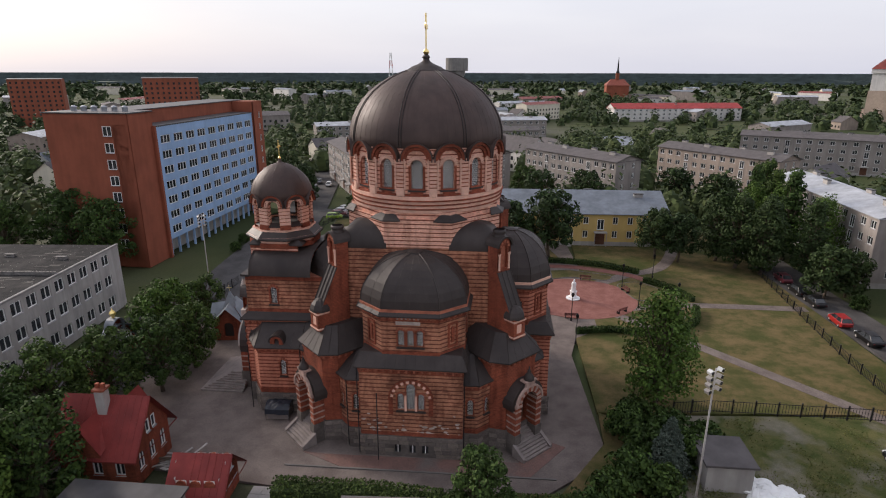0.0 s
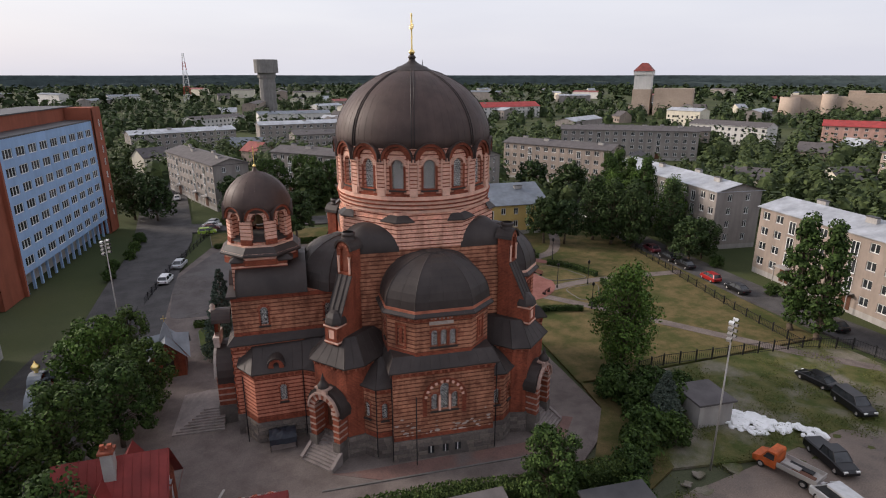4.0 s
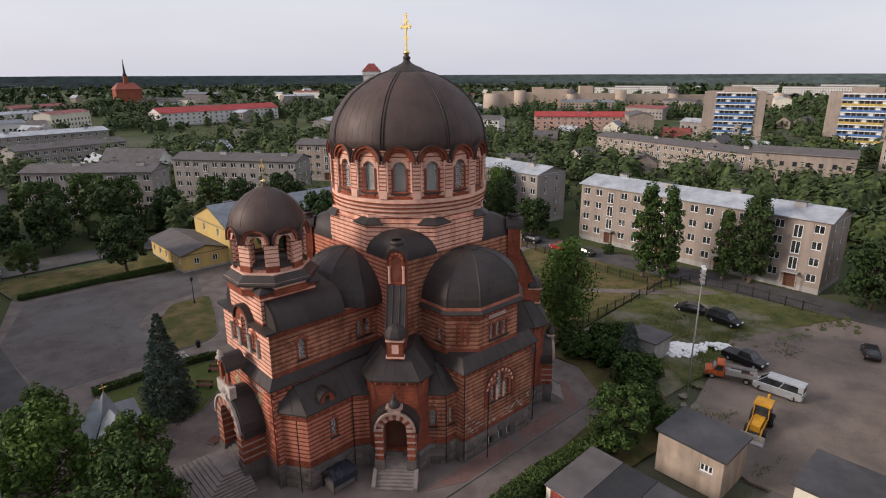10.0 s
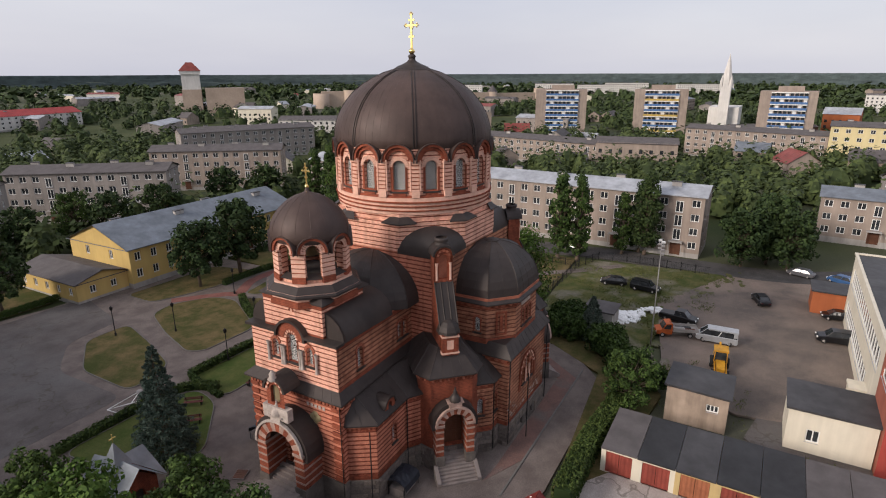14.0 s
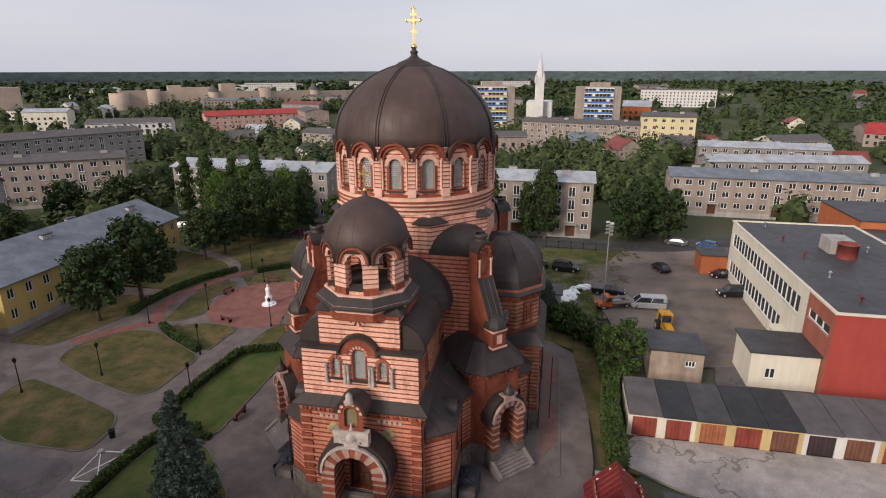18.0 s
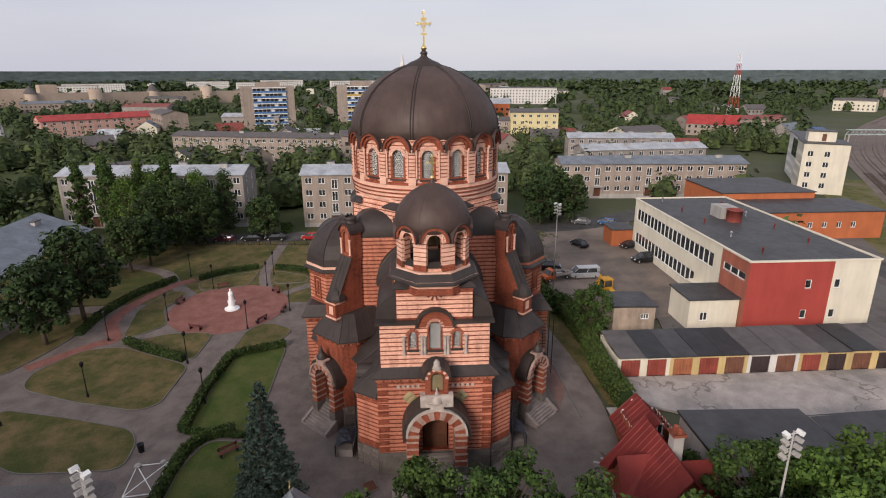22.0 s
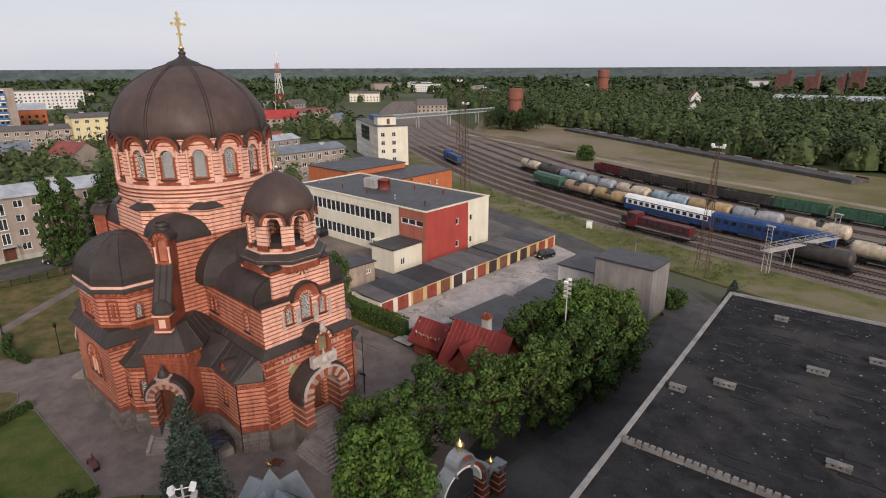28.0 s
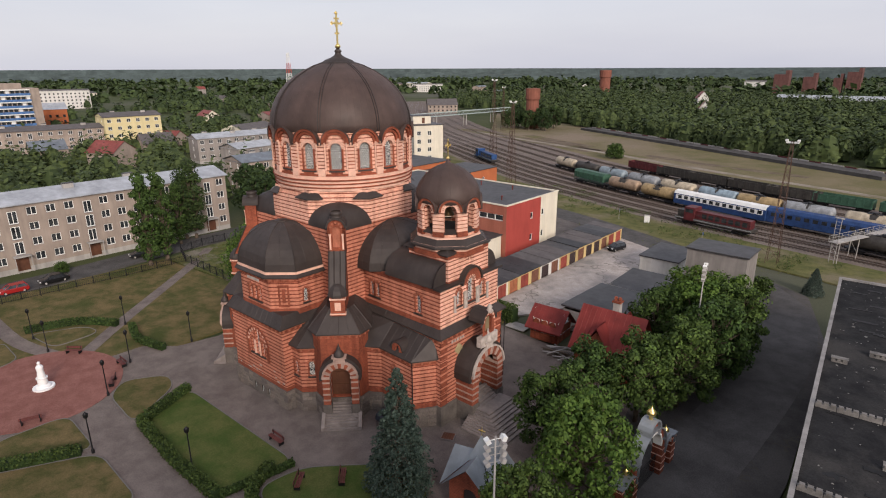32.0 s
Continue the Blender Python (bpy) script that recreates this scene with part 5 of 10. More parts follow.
# side wings of the west end
for s in (-1, 1):
    pts = [(-18.3, -5.0), (-17.0, -6.9), (-12.4, -6.7), (-9.0, -8.8), (-8.0, -4.0), (-18.3, -4.0)]
    if s > 0:
        pts = [(x, -y) for x, y in pts][::-1]
    w = {1: [(0.3, 4.2, 0.62, 1.8)]} if s < 0 else {3: [(-0.3, 4.2, 0.62, 1.8)]}
    w[2] = [(0.0, 4.2, 0.5, 1.6)]
    storey("wing_wall", pts, 2.15, 7.4, M_STRIPE, None, w, "banded brick chamfered wing", ring=0.2)
    dentils("corbel", pts, 7.2, None, 0.34, 0.18, height=0.2)
    inner = [(-17.9, -4.6), (-17.0, -4.7), (-12.4, -4.6), (-9.0, -5.5), (-8.0, -4.0), (-17.9, -4.0)]
    if s > 0:
        inner = [(x, -y) for x, y in inner][::-1]
    skirt("wing_roof", offset(pts, 0.35), 7.5, 9.6, inner)
    bm = bmesh.new()
    prism(bm, offset(pts, 0.13), 0, 2.13)
    part("plinth", bm, M_STONE, church)
    bm = bmesh.new()         # small gabled dormer on the wing
    f = wall_m((-15.6, -6.85), (-14.2, -6.85), 7.4) if s < 0 else wall_m((-14.2, 6.85), (-15.6, 6.85), 7.4)
    panel(bm, f, arch(0.7, 0, 1.4, 1.3), [arch(0.7, 0.25, 0.5, 0.75)], 0.2)
    dormer = part("wing_gable", bm, M_BRICK, church)
    bm = bmesh.new()
    ring_arch(bm, f, 0.7, 0.6, 0.7, 0.85, -1.4, 0.1, 8, (0,))
    part("gable_roof", bm, M_ROOF, dormer)
# west porch with its icon gable and wide steps
wm = rot(-90)
porch(wm, -21.0, -18.9, 2.55, 2.3, 5.2, 1.55, (19.4, 21.2), None)
flight = thing("west_stairs", "", "")
flight.parent = church
tagged(flight, "broad pale stone steps on three sides")
for k in range(9):
    bm = bmesh.new()
    box(bm, -25.6 + 0.36 * k, -20.6, -3.9 + 0.24 * k, 3.9 - 0.24 * k, 0.17 * k - 0.02, 0.17 * (k + 1))
    part("step", bm, M_STEP, flight)
bm = bmesh.new()
f = wall_m((-20.9, 1.25), (-20.9, -1.25), 8.3)
box(bm, -0.1, 2.6, -0.35, 0.75, -0.4, 0.18, 2, f)
panel(bm, f, arch(1.25, 0.75, 1.9, 2.4), [arch(1.25, 1.0, 1.0, 1.7)], 0.3)
ring_arch(bm, f, 1.25, 2.2, 0.72, 0.98, -0.3, 0.1, 11, (1, 0))
box(bm, 0.75, 1.75, 1.0, 2.4, -0.35, -0.28, 3, f)
lathe(bm, [(0.3, 11.4), (0.42, 11.55), (0.22, 11.8), (0.28, 12.0), (0.08, 12.3)], 10, 2, True, Matrix.Translation((-21.0, 0, 0)))
part("icon_gable", bm, [M_BRICK, M_BRICKPALE, M_TRIM, plain("faded_icon", (0.20, 0.16, 0.09), 0.6)], church, "carved stone gable with a small niche")
bm = bmesh.new()
ring_arch(bm, f, 1.25, 2.2, 0.98, 1.2, -1.6, 0.2, 10, (0,))
part("icon_roof", bm, M_ROOF, church)
bm = bmesh.new()
rods = [(-18.0, -7.0), (-17.1, 7.05), (-19.0, -4.9), (-4.9, -13.35), (4.9, -13.35), (-2.9, -14.4), (-12.5, -6.9), (-6.2, -12.35)]
for k, (x, y) in enumerate(rods):
    top = 7.3 if k not in (2, 3, 4) else 9.2
    rod(bm, (x, y, 0.3), (x, y, top), 0.05, 6)
part("downpipe", bm, M_BLACK, church)

# ---- houses and blocks ----
FAC_GREY = facade("grey_silicate_brick", (0.29, 0.26, 0.24))
FAC_PINK = facade("pinkish_silicate_brick", (0.32, 0.262, 0.222))
FAC_YELLOW = facade("yellow_render", (0.56, 0.40, 0.15), 0.08, 0.1)
FAC_CREAM = facade("cream_render", (0.66, 0.61, 0.50), 0.07, 0.12)
FAC_RED = facade("red_render", (0.35, 0.062, 0.05), 0.1, 0.12)
FAC_BRICK = facade("brown_red_brick", (0.27, 0.085, 0.05), 0.14, 0.15)
FAC_ORANGE = facade("orange_brick", (0.42, 0.13, 0.055), 0.12, 0.12)
FAC_BLUE = facade("pale_blue_panels", (0.29, 0.42, 0.62), 0.08, 0.12)
FAC_WHITE = facade("white_render", (0.62, 0.60, 0.57), 0.08, 0.12)
FAC_OFFICE = facade("cream_office_render", (0.62, 0.57, 0.47), 0.08, 0.12)
FAC_CONC = facade("grey_concrete_wall", (0.38, 0.36, 0.34), 0.15, 0.25)
ROOF_ZINC = sheet("pale_zinc_roof", (0.37, 0.385, 0.41))
ROOF_BLUE = sheet("blue_grey_roof", (0.16, 0.18, 0.205))
ROOF_DARK = sheet("dark_bitumen_roof", (0.062, 0.06, 0.062))
ROOF_GREY = plain("grey_eternit_roof", (0.105, 0.095, 0.095), 0.9, var=0.2)
ROOF_RED = sheet("red_metal_roof", (0.36, 0.045, 0.04))
ROOF_COT = sheet("faded_red_roof", (0.20, 0.034, 0.030))
ROOF_RUST = sheet("rust_red_roof", (0.22, 0.055, 0.045))
win_cache = {}


def win_mesh(w, h, mull=1, frame=None):
    """Window: one pressed frame with its panes set back in the lights."""
    key = (round(w, 2), round(h, 2), mull)
    if key not in win_cache:
        bm = bmesh.new()
        t, n = 0.1, mull + 1
        lw = (w - t * (n + 1)) / n
        lights = [rect(-w / 2 + t + k * (lw + t), t, lw, h - 2 * t) for k in range(n)]
        outer = rect(-w / 2, 0, w, h)
        panel(bm, Matrix.Translation((0, 0, -0.1)), outer, lights, 0.07, 0, 0)
        bm.verts.ensure_lookup_table()
        deep = [v for v in bm.verts if v.co.z < -0.15]
        for k in range(n):
            bm.faces.new(deep[4 * k:4 * k + 4]).material_index = 1
        ed = [v for v in bm.verts if v.co.z > -0.15][:4]
        sill = [bm.verts.new(p) for p in ((-w / 2 - 0.05, -0.05, 0.06), (w / 2 + 0.05, -0.05, 0.06))]
        bm.faces.new((ed[0], ed[1], sill[1], sill[0])).material_index = 2
        win_cache[key] = to_mesh("window", bm, [M_WHITE, M_GLASS, ROOF_ZINC])
    return win_cache[key]


def house_m(p, q):
    """Frame of a house: x along its front from p to q, y into it, z up."""
    u = (Vector(q) - Vector(p)).normalized()
    return Matrix(((u.x, -u.y, 0, p[0]), (u.y, u.x, 0, p[1]), (0, 0, 1, 0), (0, 0, 0, 1)))


def face_with_windows(bm, parent, p, q, z0, z1, holes, w, h, mull, mi=0, name="window"):
    f = wall_m(p, q, z0)
    length = math.dist(p, q)
    panel(bm, f, rect(0, 0, length, z1 - z0), [rect(x - w / 2, y, w, h) for x, y in holes], 0.2, mi, mi)
    me = win_mesh(w, h, mull)
    for x, y in holes:
        put(name, me, parent, f @ Matrix.Translation((x, y, 0)))


def gable_roof(bm, L, D, z, rise, over=0.5, hip=0.0):
    y0, y1, x0, x1 = -over, D + over, -over, L + over
    zo = z - over * rise / (D / 2)
    a = [(x0, y0, zo), (x1, y0, zo), (x1, y1, zo), (x0, y1, zo)]
    r = [(x0 + hip, D / 2, z + rise), (x1 - hip, D / 2, z + rise)]
    for dz in (0.0, -0.14):
        v = [bm.verts.new((x, y, zz + dz)) for x, y, zz in a + r]
        for quad in ((0, 1, 5, 4), (2, 3, 4, 5)):
            bm.faces.new([v[k] for k in quad])
        if hip:
            bm.faces.new([v[k] for k in (1, 2, 5)])
            bm.faces.new([v[k] for k in (3, 0, 4)])
        if dz == 0:
            top = v
        else:
            for k in range(4):
                bm.faces.new((top[k], top[(k + 1) % 4], v[(k + 1) % 4], v[k]))


def apartment(p, q, depth, floors, label, wall, roof, fh=2.75, base=0.7, bays=12, rise=1.4, name="apartment_block", flat=False, stairs=(), w=1.55, h=1.42, ends=1, back=False, hip=0.0, chimneys=4, group="", sides=(1, 1)):
    m = house_m(p, q)
    L = math.dist(p, q)
    t = thing(name, label, "building", m, group)
    H = base + floors * fh + 0.35
    bm = bmesh.new()
    prism(bm, rect(0.02, 0.02, L - 0.04, depth - 0.04), -0.3, base, 1)
    step = L / bays
    holes = [((k + 0.5) * step, f * fh + 0.85) for k in range(bays) if k not in stairs for f in range(floors)]
    o = (0, 0), (L, 0), (L, depth), (0, depth)
    face_with_windows(bm, t, o[0], o[1], base, H, holes, w, h, 1)
    for k in range(1, 4):
        a, b = o[k], o[(k + 1) % 4]
        hl = []
        ln = math.dist(a, b)
        if k == 2 and back:
            hl = [((j + 0.5) * ln / bays, f * fh + 0.85) for j in range(bays) for f in range(floors)]
        elif k != 2 and ends and sides[0 if k == 1 else 1]:
            xs = (ln * 0.3, ln * 0.7) if ends > 1 else (ln * 0.5,)
            hl = [(x, f * fh + 0.85) for x in xs for f in range(floors)]
        face_with_windows(bm, t, a, b, base, H, hl, w if k == 2 else min(w, 1.0), h, 1)
        if k != 2 and not flat and not hip:
            f = wall_m(a, b, 0)
            v = [bm.verts.new(f @ Vector(c)) for c in ((0, H, 0), (ln, H, 0), (ln / 2, H + rise, 0))]
            bm.faces.new(v)
    part("wall", bm, [wall, FAC_CONC], t)
    bm = bmesh.new()
    if flat:
        box(bm, -0.15, L + 0.15, -0.15, depth + 0.15, H - 0.05, H + 0.1)
        for x0, x1, y0, y1 in ((-0.2, L + 0.2, -0.2, 0.15), (-0.2, L + 0.2, depth - 0.15, depth + 0.2), (-0.2, 0.15, 0.15, depth - 0.15), (L - 0.15, L + 0.2, 0.15, depth - 0.15)):
            box(bm, x0, x1, y0, y1, H + 0.1, H + 0.35, 1)
    else:
        gable_roof(bm, L, depth, H, rise, 0.45, hip)
    part("roof", bm, [roof, ROOF_ZINC], t)
    for k in range(chimneys):
        bm = bmesh.new()
        x = L * (k + 0.5) / chimneys
        y = depth * (0.36 if k % 2 else 0.62)
        z = H + (0.1 if flat else rise * 0.6)
        box(bm, x - 0.9, x + 0.9, y - 0.35, y + 0.35, z - 0.5, z + 0.95, 0)
        box(bm, x - 1.0, x + 1.0, y - 0.45, y + 0.45, z + 0.95, z + 1.08, 1)
        part("chimney", bm, [FAC_CONC, ROOF_DARK], t)
    for k in stairs:          # stairwell strip windows and door with canopy
        f = wall_m((0, 0), (L, 0), base)
        bm = bmesh.new()
        x = (k + 0.5) * step
        box(bm, x - 1.0, x + 1.0, -0.6, 1.9, -0.1, 0.05, 0, f)
        box(bm, x - 1.3, x + 1.3, 2.05, 2.25, -0.1, 1.3, 1, f)
        for s in (-1, 1):
            box(bm, x + s * 1.2 - 0.06, x + s * 1.2 + 0.06, -0.7, 2.05, 1.1, 1.22, 1, f)
        part("door", bm, [M_WOOD, FAC_CONC], t, "dark door under a concrete canopy")
        for j in range(1, floors):
            put("stair_window", win_mesh(1.4, 2.2, 1), t, f @ Matrix.Translation((x, j * fh - 0.3, 0.2)))
    return t


# blocks round the churchyard
apartment((68.3, 25.5), (67.8, -21.5), 11, 4, "grey brick four-storey apartment block with pale metal roof", FAC_PINK, ROOF_ZINC, bays=16, stairs=(2, 6, 10, 14), ends=2)
apartment((71.0, 80), (69.8, 38.9), 10.5, 4, "grey brick four-storey apartment block with pale metal roof", FAC_GREY, ROOF_ZINC, bays=14, stairs=(2, 7, 11), ends=2)
apartment((-51.0, 136), (-33.2, 100.5), 9.5, 4, "grey brick four-storey apartment block with dark roof", FAC_GREY, ROOF_GREY, bays=14, stairs=(3, 8, 11), ends=2)
apartment((-19.5, 127), (4.5, 106.5), 10, 4, "grey brick four-storey apartment block among trees", FAC_GREY, ROOF_GREY, bays=11, stairs=(2, 7), ends=2)
apartment((16.0, 126.5), (38.6, 97.5), 10, 4, "grey brick four-storey apartment block among trees", FAC_GREY, ROOF_GREY, bays=13, stairs=(3, 9), ends=2)
apartment((59.0, 134.5), (82.5, 103), 10, 4, "pinkish brick four-storey apartment block", FAC_PINK, ROOF_GREY, bays=13, stairs=(3, 9), ends=2)
apartment((94.5, -41.5), (91.5, -93), 11, 3, "pinkish brick three-storey apartment block with blue-grey roof", FAC_PINK, ROOF_BLUE, bays=18, stairs=(3, 8, 14), ends=2, base=1.0)
apartment((123.5, -57), (127.5, -100), 10, 3, "grey three-storey block with pale roof", FAC_GREY, ROOF_ZINC, bays=12, stairs=(3, 8))
apartment((161, -62), (156, -102), 10, 3, "grey three-storey block with pale roof", FAC_GREY, ROOF_ZINC, bays=12, stairs=(3, 8))
apartment((226, 4), (212, -48), 11, 4, "long pinkish brick apartment block", FAC_PINK, ROOF_GREY, bays=16, stairs=(3, 8, 13), base=0.3)
apartment((210, -48), (208, -70), 13, 5, "pale yellow rendered corner house with dark roof", facade("pale_yellow_render", (0.62, 0.53, 0.30), 0.08, 0.1), ROOF_GREY, fh=3.0, bays=6, ends=2, chimneys=2, name="corner_house", base=0.3)
apartment((181, 96), (164, 22), 11, 3, "long grey apartment block with dark roof", FAC_PINK, ROOF_GREY, bays=24, stairs=(3, 10, 17, 21))
apartment((255, 190), (300, 140), 14, 3, "long pink house with a red metal roof", facade("pink_render", (0.55, 0.34, 0.28), 0.08), ROOF_RED, bays=16, rise=2.5, name="long_house", chimneys=3)
apartment((-82, 222), (-40, 242), 12, 3, "grey block with a pale metal roof", FAC_GREY, ROOF_ZINC, bays=14)
apartment((-30, 262), (34, 276), 12, 3, "grey block with a pale metal roof", FAC_GREY, ROOF_ZINC, bays=18)
apartment((-12, 205), (26, 214), 12, 3, "grey brick block with dark roof", FAC_GREY, ROOF_GREY, bays=14)
apartment((100, 175), (150, 150), 12, 4, "long grey block with dark roof", FAC_GREY, ROOF_GREY, bays=16, stairs=(4, 11))
apartment((128, 205), (176, 176), 12, 3, "long pale block with grey roof", FAC_PINK, ROOF_GREY, bays=16)
apartment((92, 388), (190, 408), 16, 3, "white house with a red metal roof", FAC_WHITE, ROOF_RED, bays=22, rise=3.5, name="long_house", chimneys=3)
apartment((3.3, 58.4), (42.3, 59.4), 16.5, 2, "yellow rendered two-storey house with blue-grey metal roof", FAC_YELLOW, ROOF_BLUE, fh=2.9, base=0.9, bays=13, rise=3.2, name="yellow_house", stairs=(8,), w=1.1, h=1.5, ends=2, chimneys=4)
apartment((-5.6, 76), (-5.2, 59.5), 8.6, 1, "low yellow annex with grey roof", FAC_YELLOW, ROOF_GREY, fh=2.7, base=0.4, bays=5, rise=1.2, name="annex", chimneys=0, w=1.0, h=1.2, ends=2)


def slab():
    t = thing("office_slab", "tall red brick slab with pale blue panelled front", "building", house_m((-55.6, 43.5), (-54.2, 83.5)))
    L, D, H = 39.4, 14.0, 24.9
    bm = bmesh.new()
    holes = [(2.5 + k * 4.3, 2.9 * f + 0.95) for f in range(7) for k in range(9)]
    face_with_windows(bm, t, (0, 0), (L, 0), 3.4, H, holes, 3.1, 1.55, 2)
    part("wall", bm, FAC_BLUE, t, "pale blue panelled front")
    bm = bmesh.new()
    for k in range(15):
        box(bm, k * 2.78 - 0.1, k * 2.78 + 0.25, 0.1, 0.5, 0, 3.4, 0)
    box(bm, 0.2, L, 2.5, 2.7, 0, 3.4, 1)
    part("ground_floor", bm, [FAC_BLUE, FAC_CONC], t)
    bm = bmesh.new()
    face_with_windows(bm, t, (-7.0, 3.6), (-7.0, 1.0), 0, H + 1.0, [], 1, 1, 1)
    f = wall_m((-7.0, 16.5), (-7.0, 0.6), 0)
    face_with_windows(bm, t, (-7.0, 16.5), (-7.0, 0.6), 0, H + 2.8, [], 1, 1, 1)
    for k in range(8):
        put("window", win_mesh(1.7, 1.7, 1), t, f @ Matrix.Translation((11.9, 2.9 * k + 3.6, 0.2)))
    box(bm, -6.7, 0.0, 0.62, 16.48, -0.2, H + 2.79)
    box(bm, 0.0, L + 5, 5.0, D, -0.2, H + 2.8)
    box(bm, -0.5, 0.0, 0.02, 0.59, -0.2, H + 0.2)
    face_with_windows(bm, t, (L + 0.1, -0.5), (L + 5, -0.5), 0, H + 2.8, [(3.2, 2.85 * k + 3.6) for k in range(8)], 1.0, 1.5, 1)
    box(bm, L + 0.1, L + 5, -0.2, 4.98, -0.2, H + 2.79)
    part("brick_wall", bm, FAC_BRICK, t, "brown red brick stair towers and gable")
    bm = bmesh.new()
    box(bm, 0, L, 0, 5.0, H, H + 0.25)
    box(bm, -7.2, 0.2, 0.4, 16.7, H + 2.8, H + 3.0)
    box(bm, 0.2, L + 5.2, 4.8, D + 0.2, H + 2.8, H + 3.0)
    part("roof", bm, ROOF_DARK, t)
    for k in range(6):
        bm = bmesh.new()
        lathe(bm, [(0.5, H + 3.0), (0.5, H + 3.6), (0.62, H + 3.7), (0.3, H + 3.95), (0.0, H + 4.0)], 10, 0, True, Matrix.Translation((-3.0, 3.5 + 2.0 * k, 0)))
        part("vent", bm, ROOF_ZINC, t, "pale roof vent")


slab()


def flat_works():
    """Long flat-roofed building with a dark felt roof by the street."""
    t = thing("flat_roofed_building", "long grey building with a patched dark felt roof", "building", house_m((-45.06, -39.3), (-49.62, 19.4)))
    L, D, H = math.dist((-45.06, -39.3), (-49.62, 19.4)), 26.0, 9.6
    bm = bmesh.new()
    hl = [(1.8 + k * 2.55, 3.2 * f + 1.1) for k in range(22) for f in range(3)]
    face_with_windows(bm, t, (0, 0), (L, 0), 0, H, hl, 1.7, 1.6, 1)
    face_with_windows(bm, t, (L, 0), (L, D), 0, H, [(3 + k * 4, 3.2 * f + 1.1) for k in range(6) for f in range(3)], 1.7, 1.6, 1)
    face_with_windows(bm, t, (L, D), (0, D), 0, H, [], 1, 1, 1)
    face_with_windows(bm, t, (0, D), (0, 0), 0, H, [], 1, 1, 1)
    part("wall", bm, FAC_CONC, t)
    bm = bmesh.new()
    box(bm, 0.02, L - 0.02, 0.02, D - 0.02, H - 0.2, H)
    part("roof", bm, ground_mix("patched_felt", (0.014, 0.014, 0.0155), (0.027, 0.027, 0.028), 0.7, (0.044, 0.042, 0.041)), t, "dark felt roof with pale patches and moss")
    pale = plain("pale_parapet", (0.25, 0.24, 0.232), 0.8, var=0.3)
    n = int(L / 2.4)
    for k in range(n):
        bm = bmesh.new()
        box(bm, k * L / n, (k + 1) * L / n - 0.03, -0.1, 0.22, H, H + 0.25)
        part("parapet_block", bm, pale, t)
    for k in range(10):
        bm = bmesh.new()
        box(bm, 0, 0.3, k * 2.6 + 0.24, k * 2.6 + 2.8, H, H + 0.25)
        part("parapet_block", bm, pale, t)
    VENTC = plain("mossy_concrete", (0.17, 0.16, 0.15), 0.9, var=0.4, scale=1.5)
    for x in (33.9, 45.2):     # low cross walls of notched blocks
        for k in range(18):
            bm = bmesh.new()
            y = k * 1.4 + 0.26
            box(bm, x, x + 0.34, y, y + 1.36, H, H + 0.3)
            for j in range(3):
                box(bm, x + 0.03, x + 0.31, y + 0.08 + j * 0.45, y + 0.4 + j * 0.45, H + 0.29, H + 0.46)
            part("cross_wall_block", bm, VENTC, t)
    rng = random.Random(4)
    bm = bmesh.new()
    for k in range(420):      # pale crumbs of felt and moss lying about
        x, y, r = rng.uniform(0.6, L - 0.6), rng.uniform(0.5, 16) , rng.uniform(0.025, 0.08) * (1 if rng.random() < 0.9 else 2.5)
        a = rng.uniform(0, 6.3)
        prism(bm, [(x + r * rng.uniform(0.5, 1.2) * math.cos(a + j * 1.256), y + r * rng.uniform(0.5, 1.2) * math.sin(a + j * 1.256)) for j in range(5)], H - 0.01, H + 0.03)
    tagged(part("roof_litter", bm, plain("pale_litter", (0.17, 0.165, 0.155), 0.9, var=0.4), t), kind="stuff")
    for x, y, hl in ((24.9, 1.3, 0.6), (22.0, 4.2, 0.8), (4.8, 5.8, 0.6), (15.0, 10.0, 0.8), (40.0, 5.2, 0.7), (41.0, 11.0, 0.8), (52.0, 4.0, 0.7), (10.0, 14.0, 0.6), (28.5, 12.5, 0.7), (53.0, 12.0, 0.7)):
        vent = part("roof_vent", bmesh.new(), VENTC, t, "weathered concrete vent block")
        bm = bmesh.new()
        box(bm, x - 0.3, x + 0.3, y - hl, y + hl, H, H + 0.16)
        bm.to_mesh(vent.data)
        bm.free()
        for j in range(int(hl * 5)):
            bm = bmesh.new()
            box(bm, x - 0.24, x + 0.24, y - hl + 0.05 + j * 0.4, y - hl + 0.29 + j * 0.4, H + 0.16, H + 0.34)
            part("vent_brick", bm, VENTC, vent)
        bm = bmesh.new()
        box(bm, x - 0.28, x + 0.28, y - hl - 0.04, y + hl + 0.04, H + 0.34, H + 0.4)
        part("vent_slab", bm, VENTC, vent)
    tar = plain("black_tar_patch", (0.011, 0.011, 0.012), 0.7, var=0.3)
    bm = bmesh.new()
    for k in range(90):       # torn strips of tarred felt
        x, y = rng.uniform(1.0, L - 2.5), rng.uniform(0.6, 17)
        w, l = rng.uniform(0.12, 0.4), rng.uniform(0.8, 2.6)
        n = 6
        top = [(x + w * rng.uniform(0.3, 1.0), y + l * j / n) for j in range(n + 1)]
        low = [(x - w * rng.uniform(0.3, 1.0), y + l * j / n) for j in range(n + 1)]
        prism(bm, top[::-1] + low, H - 0.01, H + 0.012 + 0.0006 * k)
    tagged(part("felt_strip", bm, tar, t), kind="stuff")


flat_works()


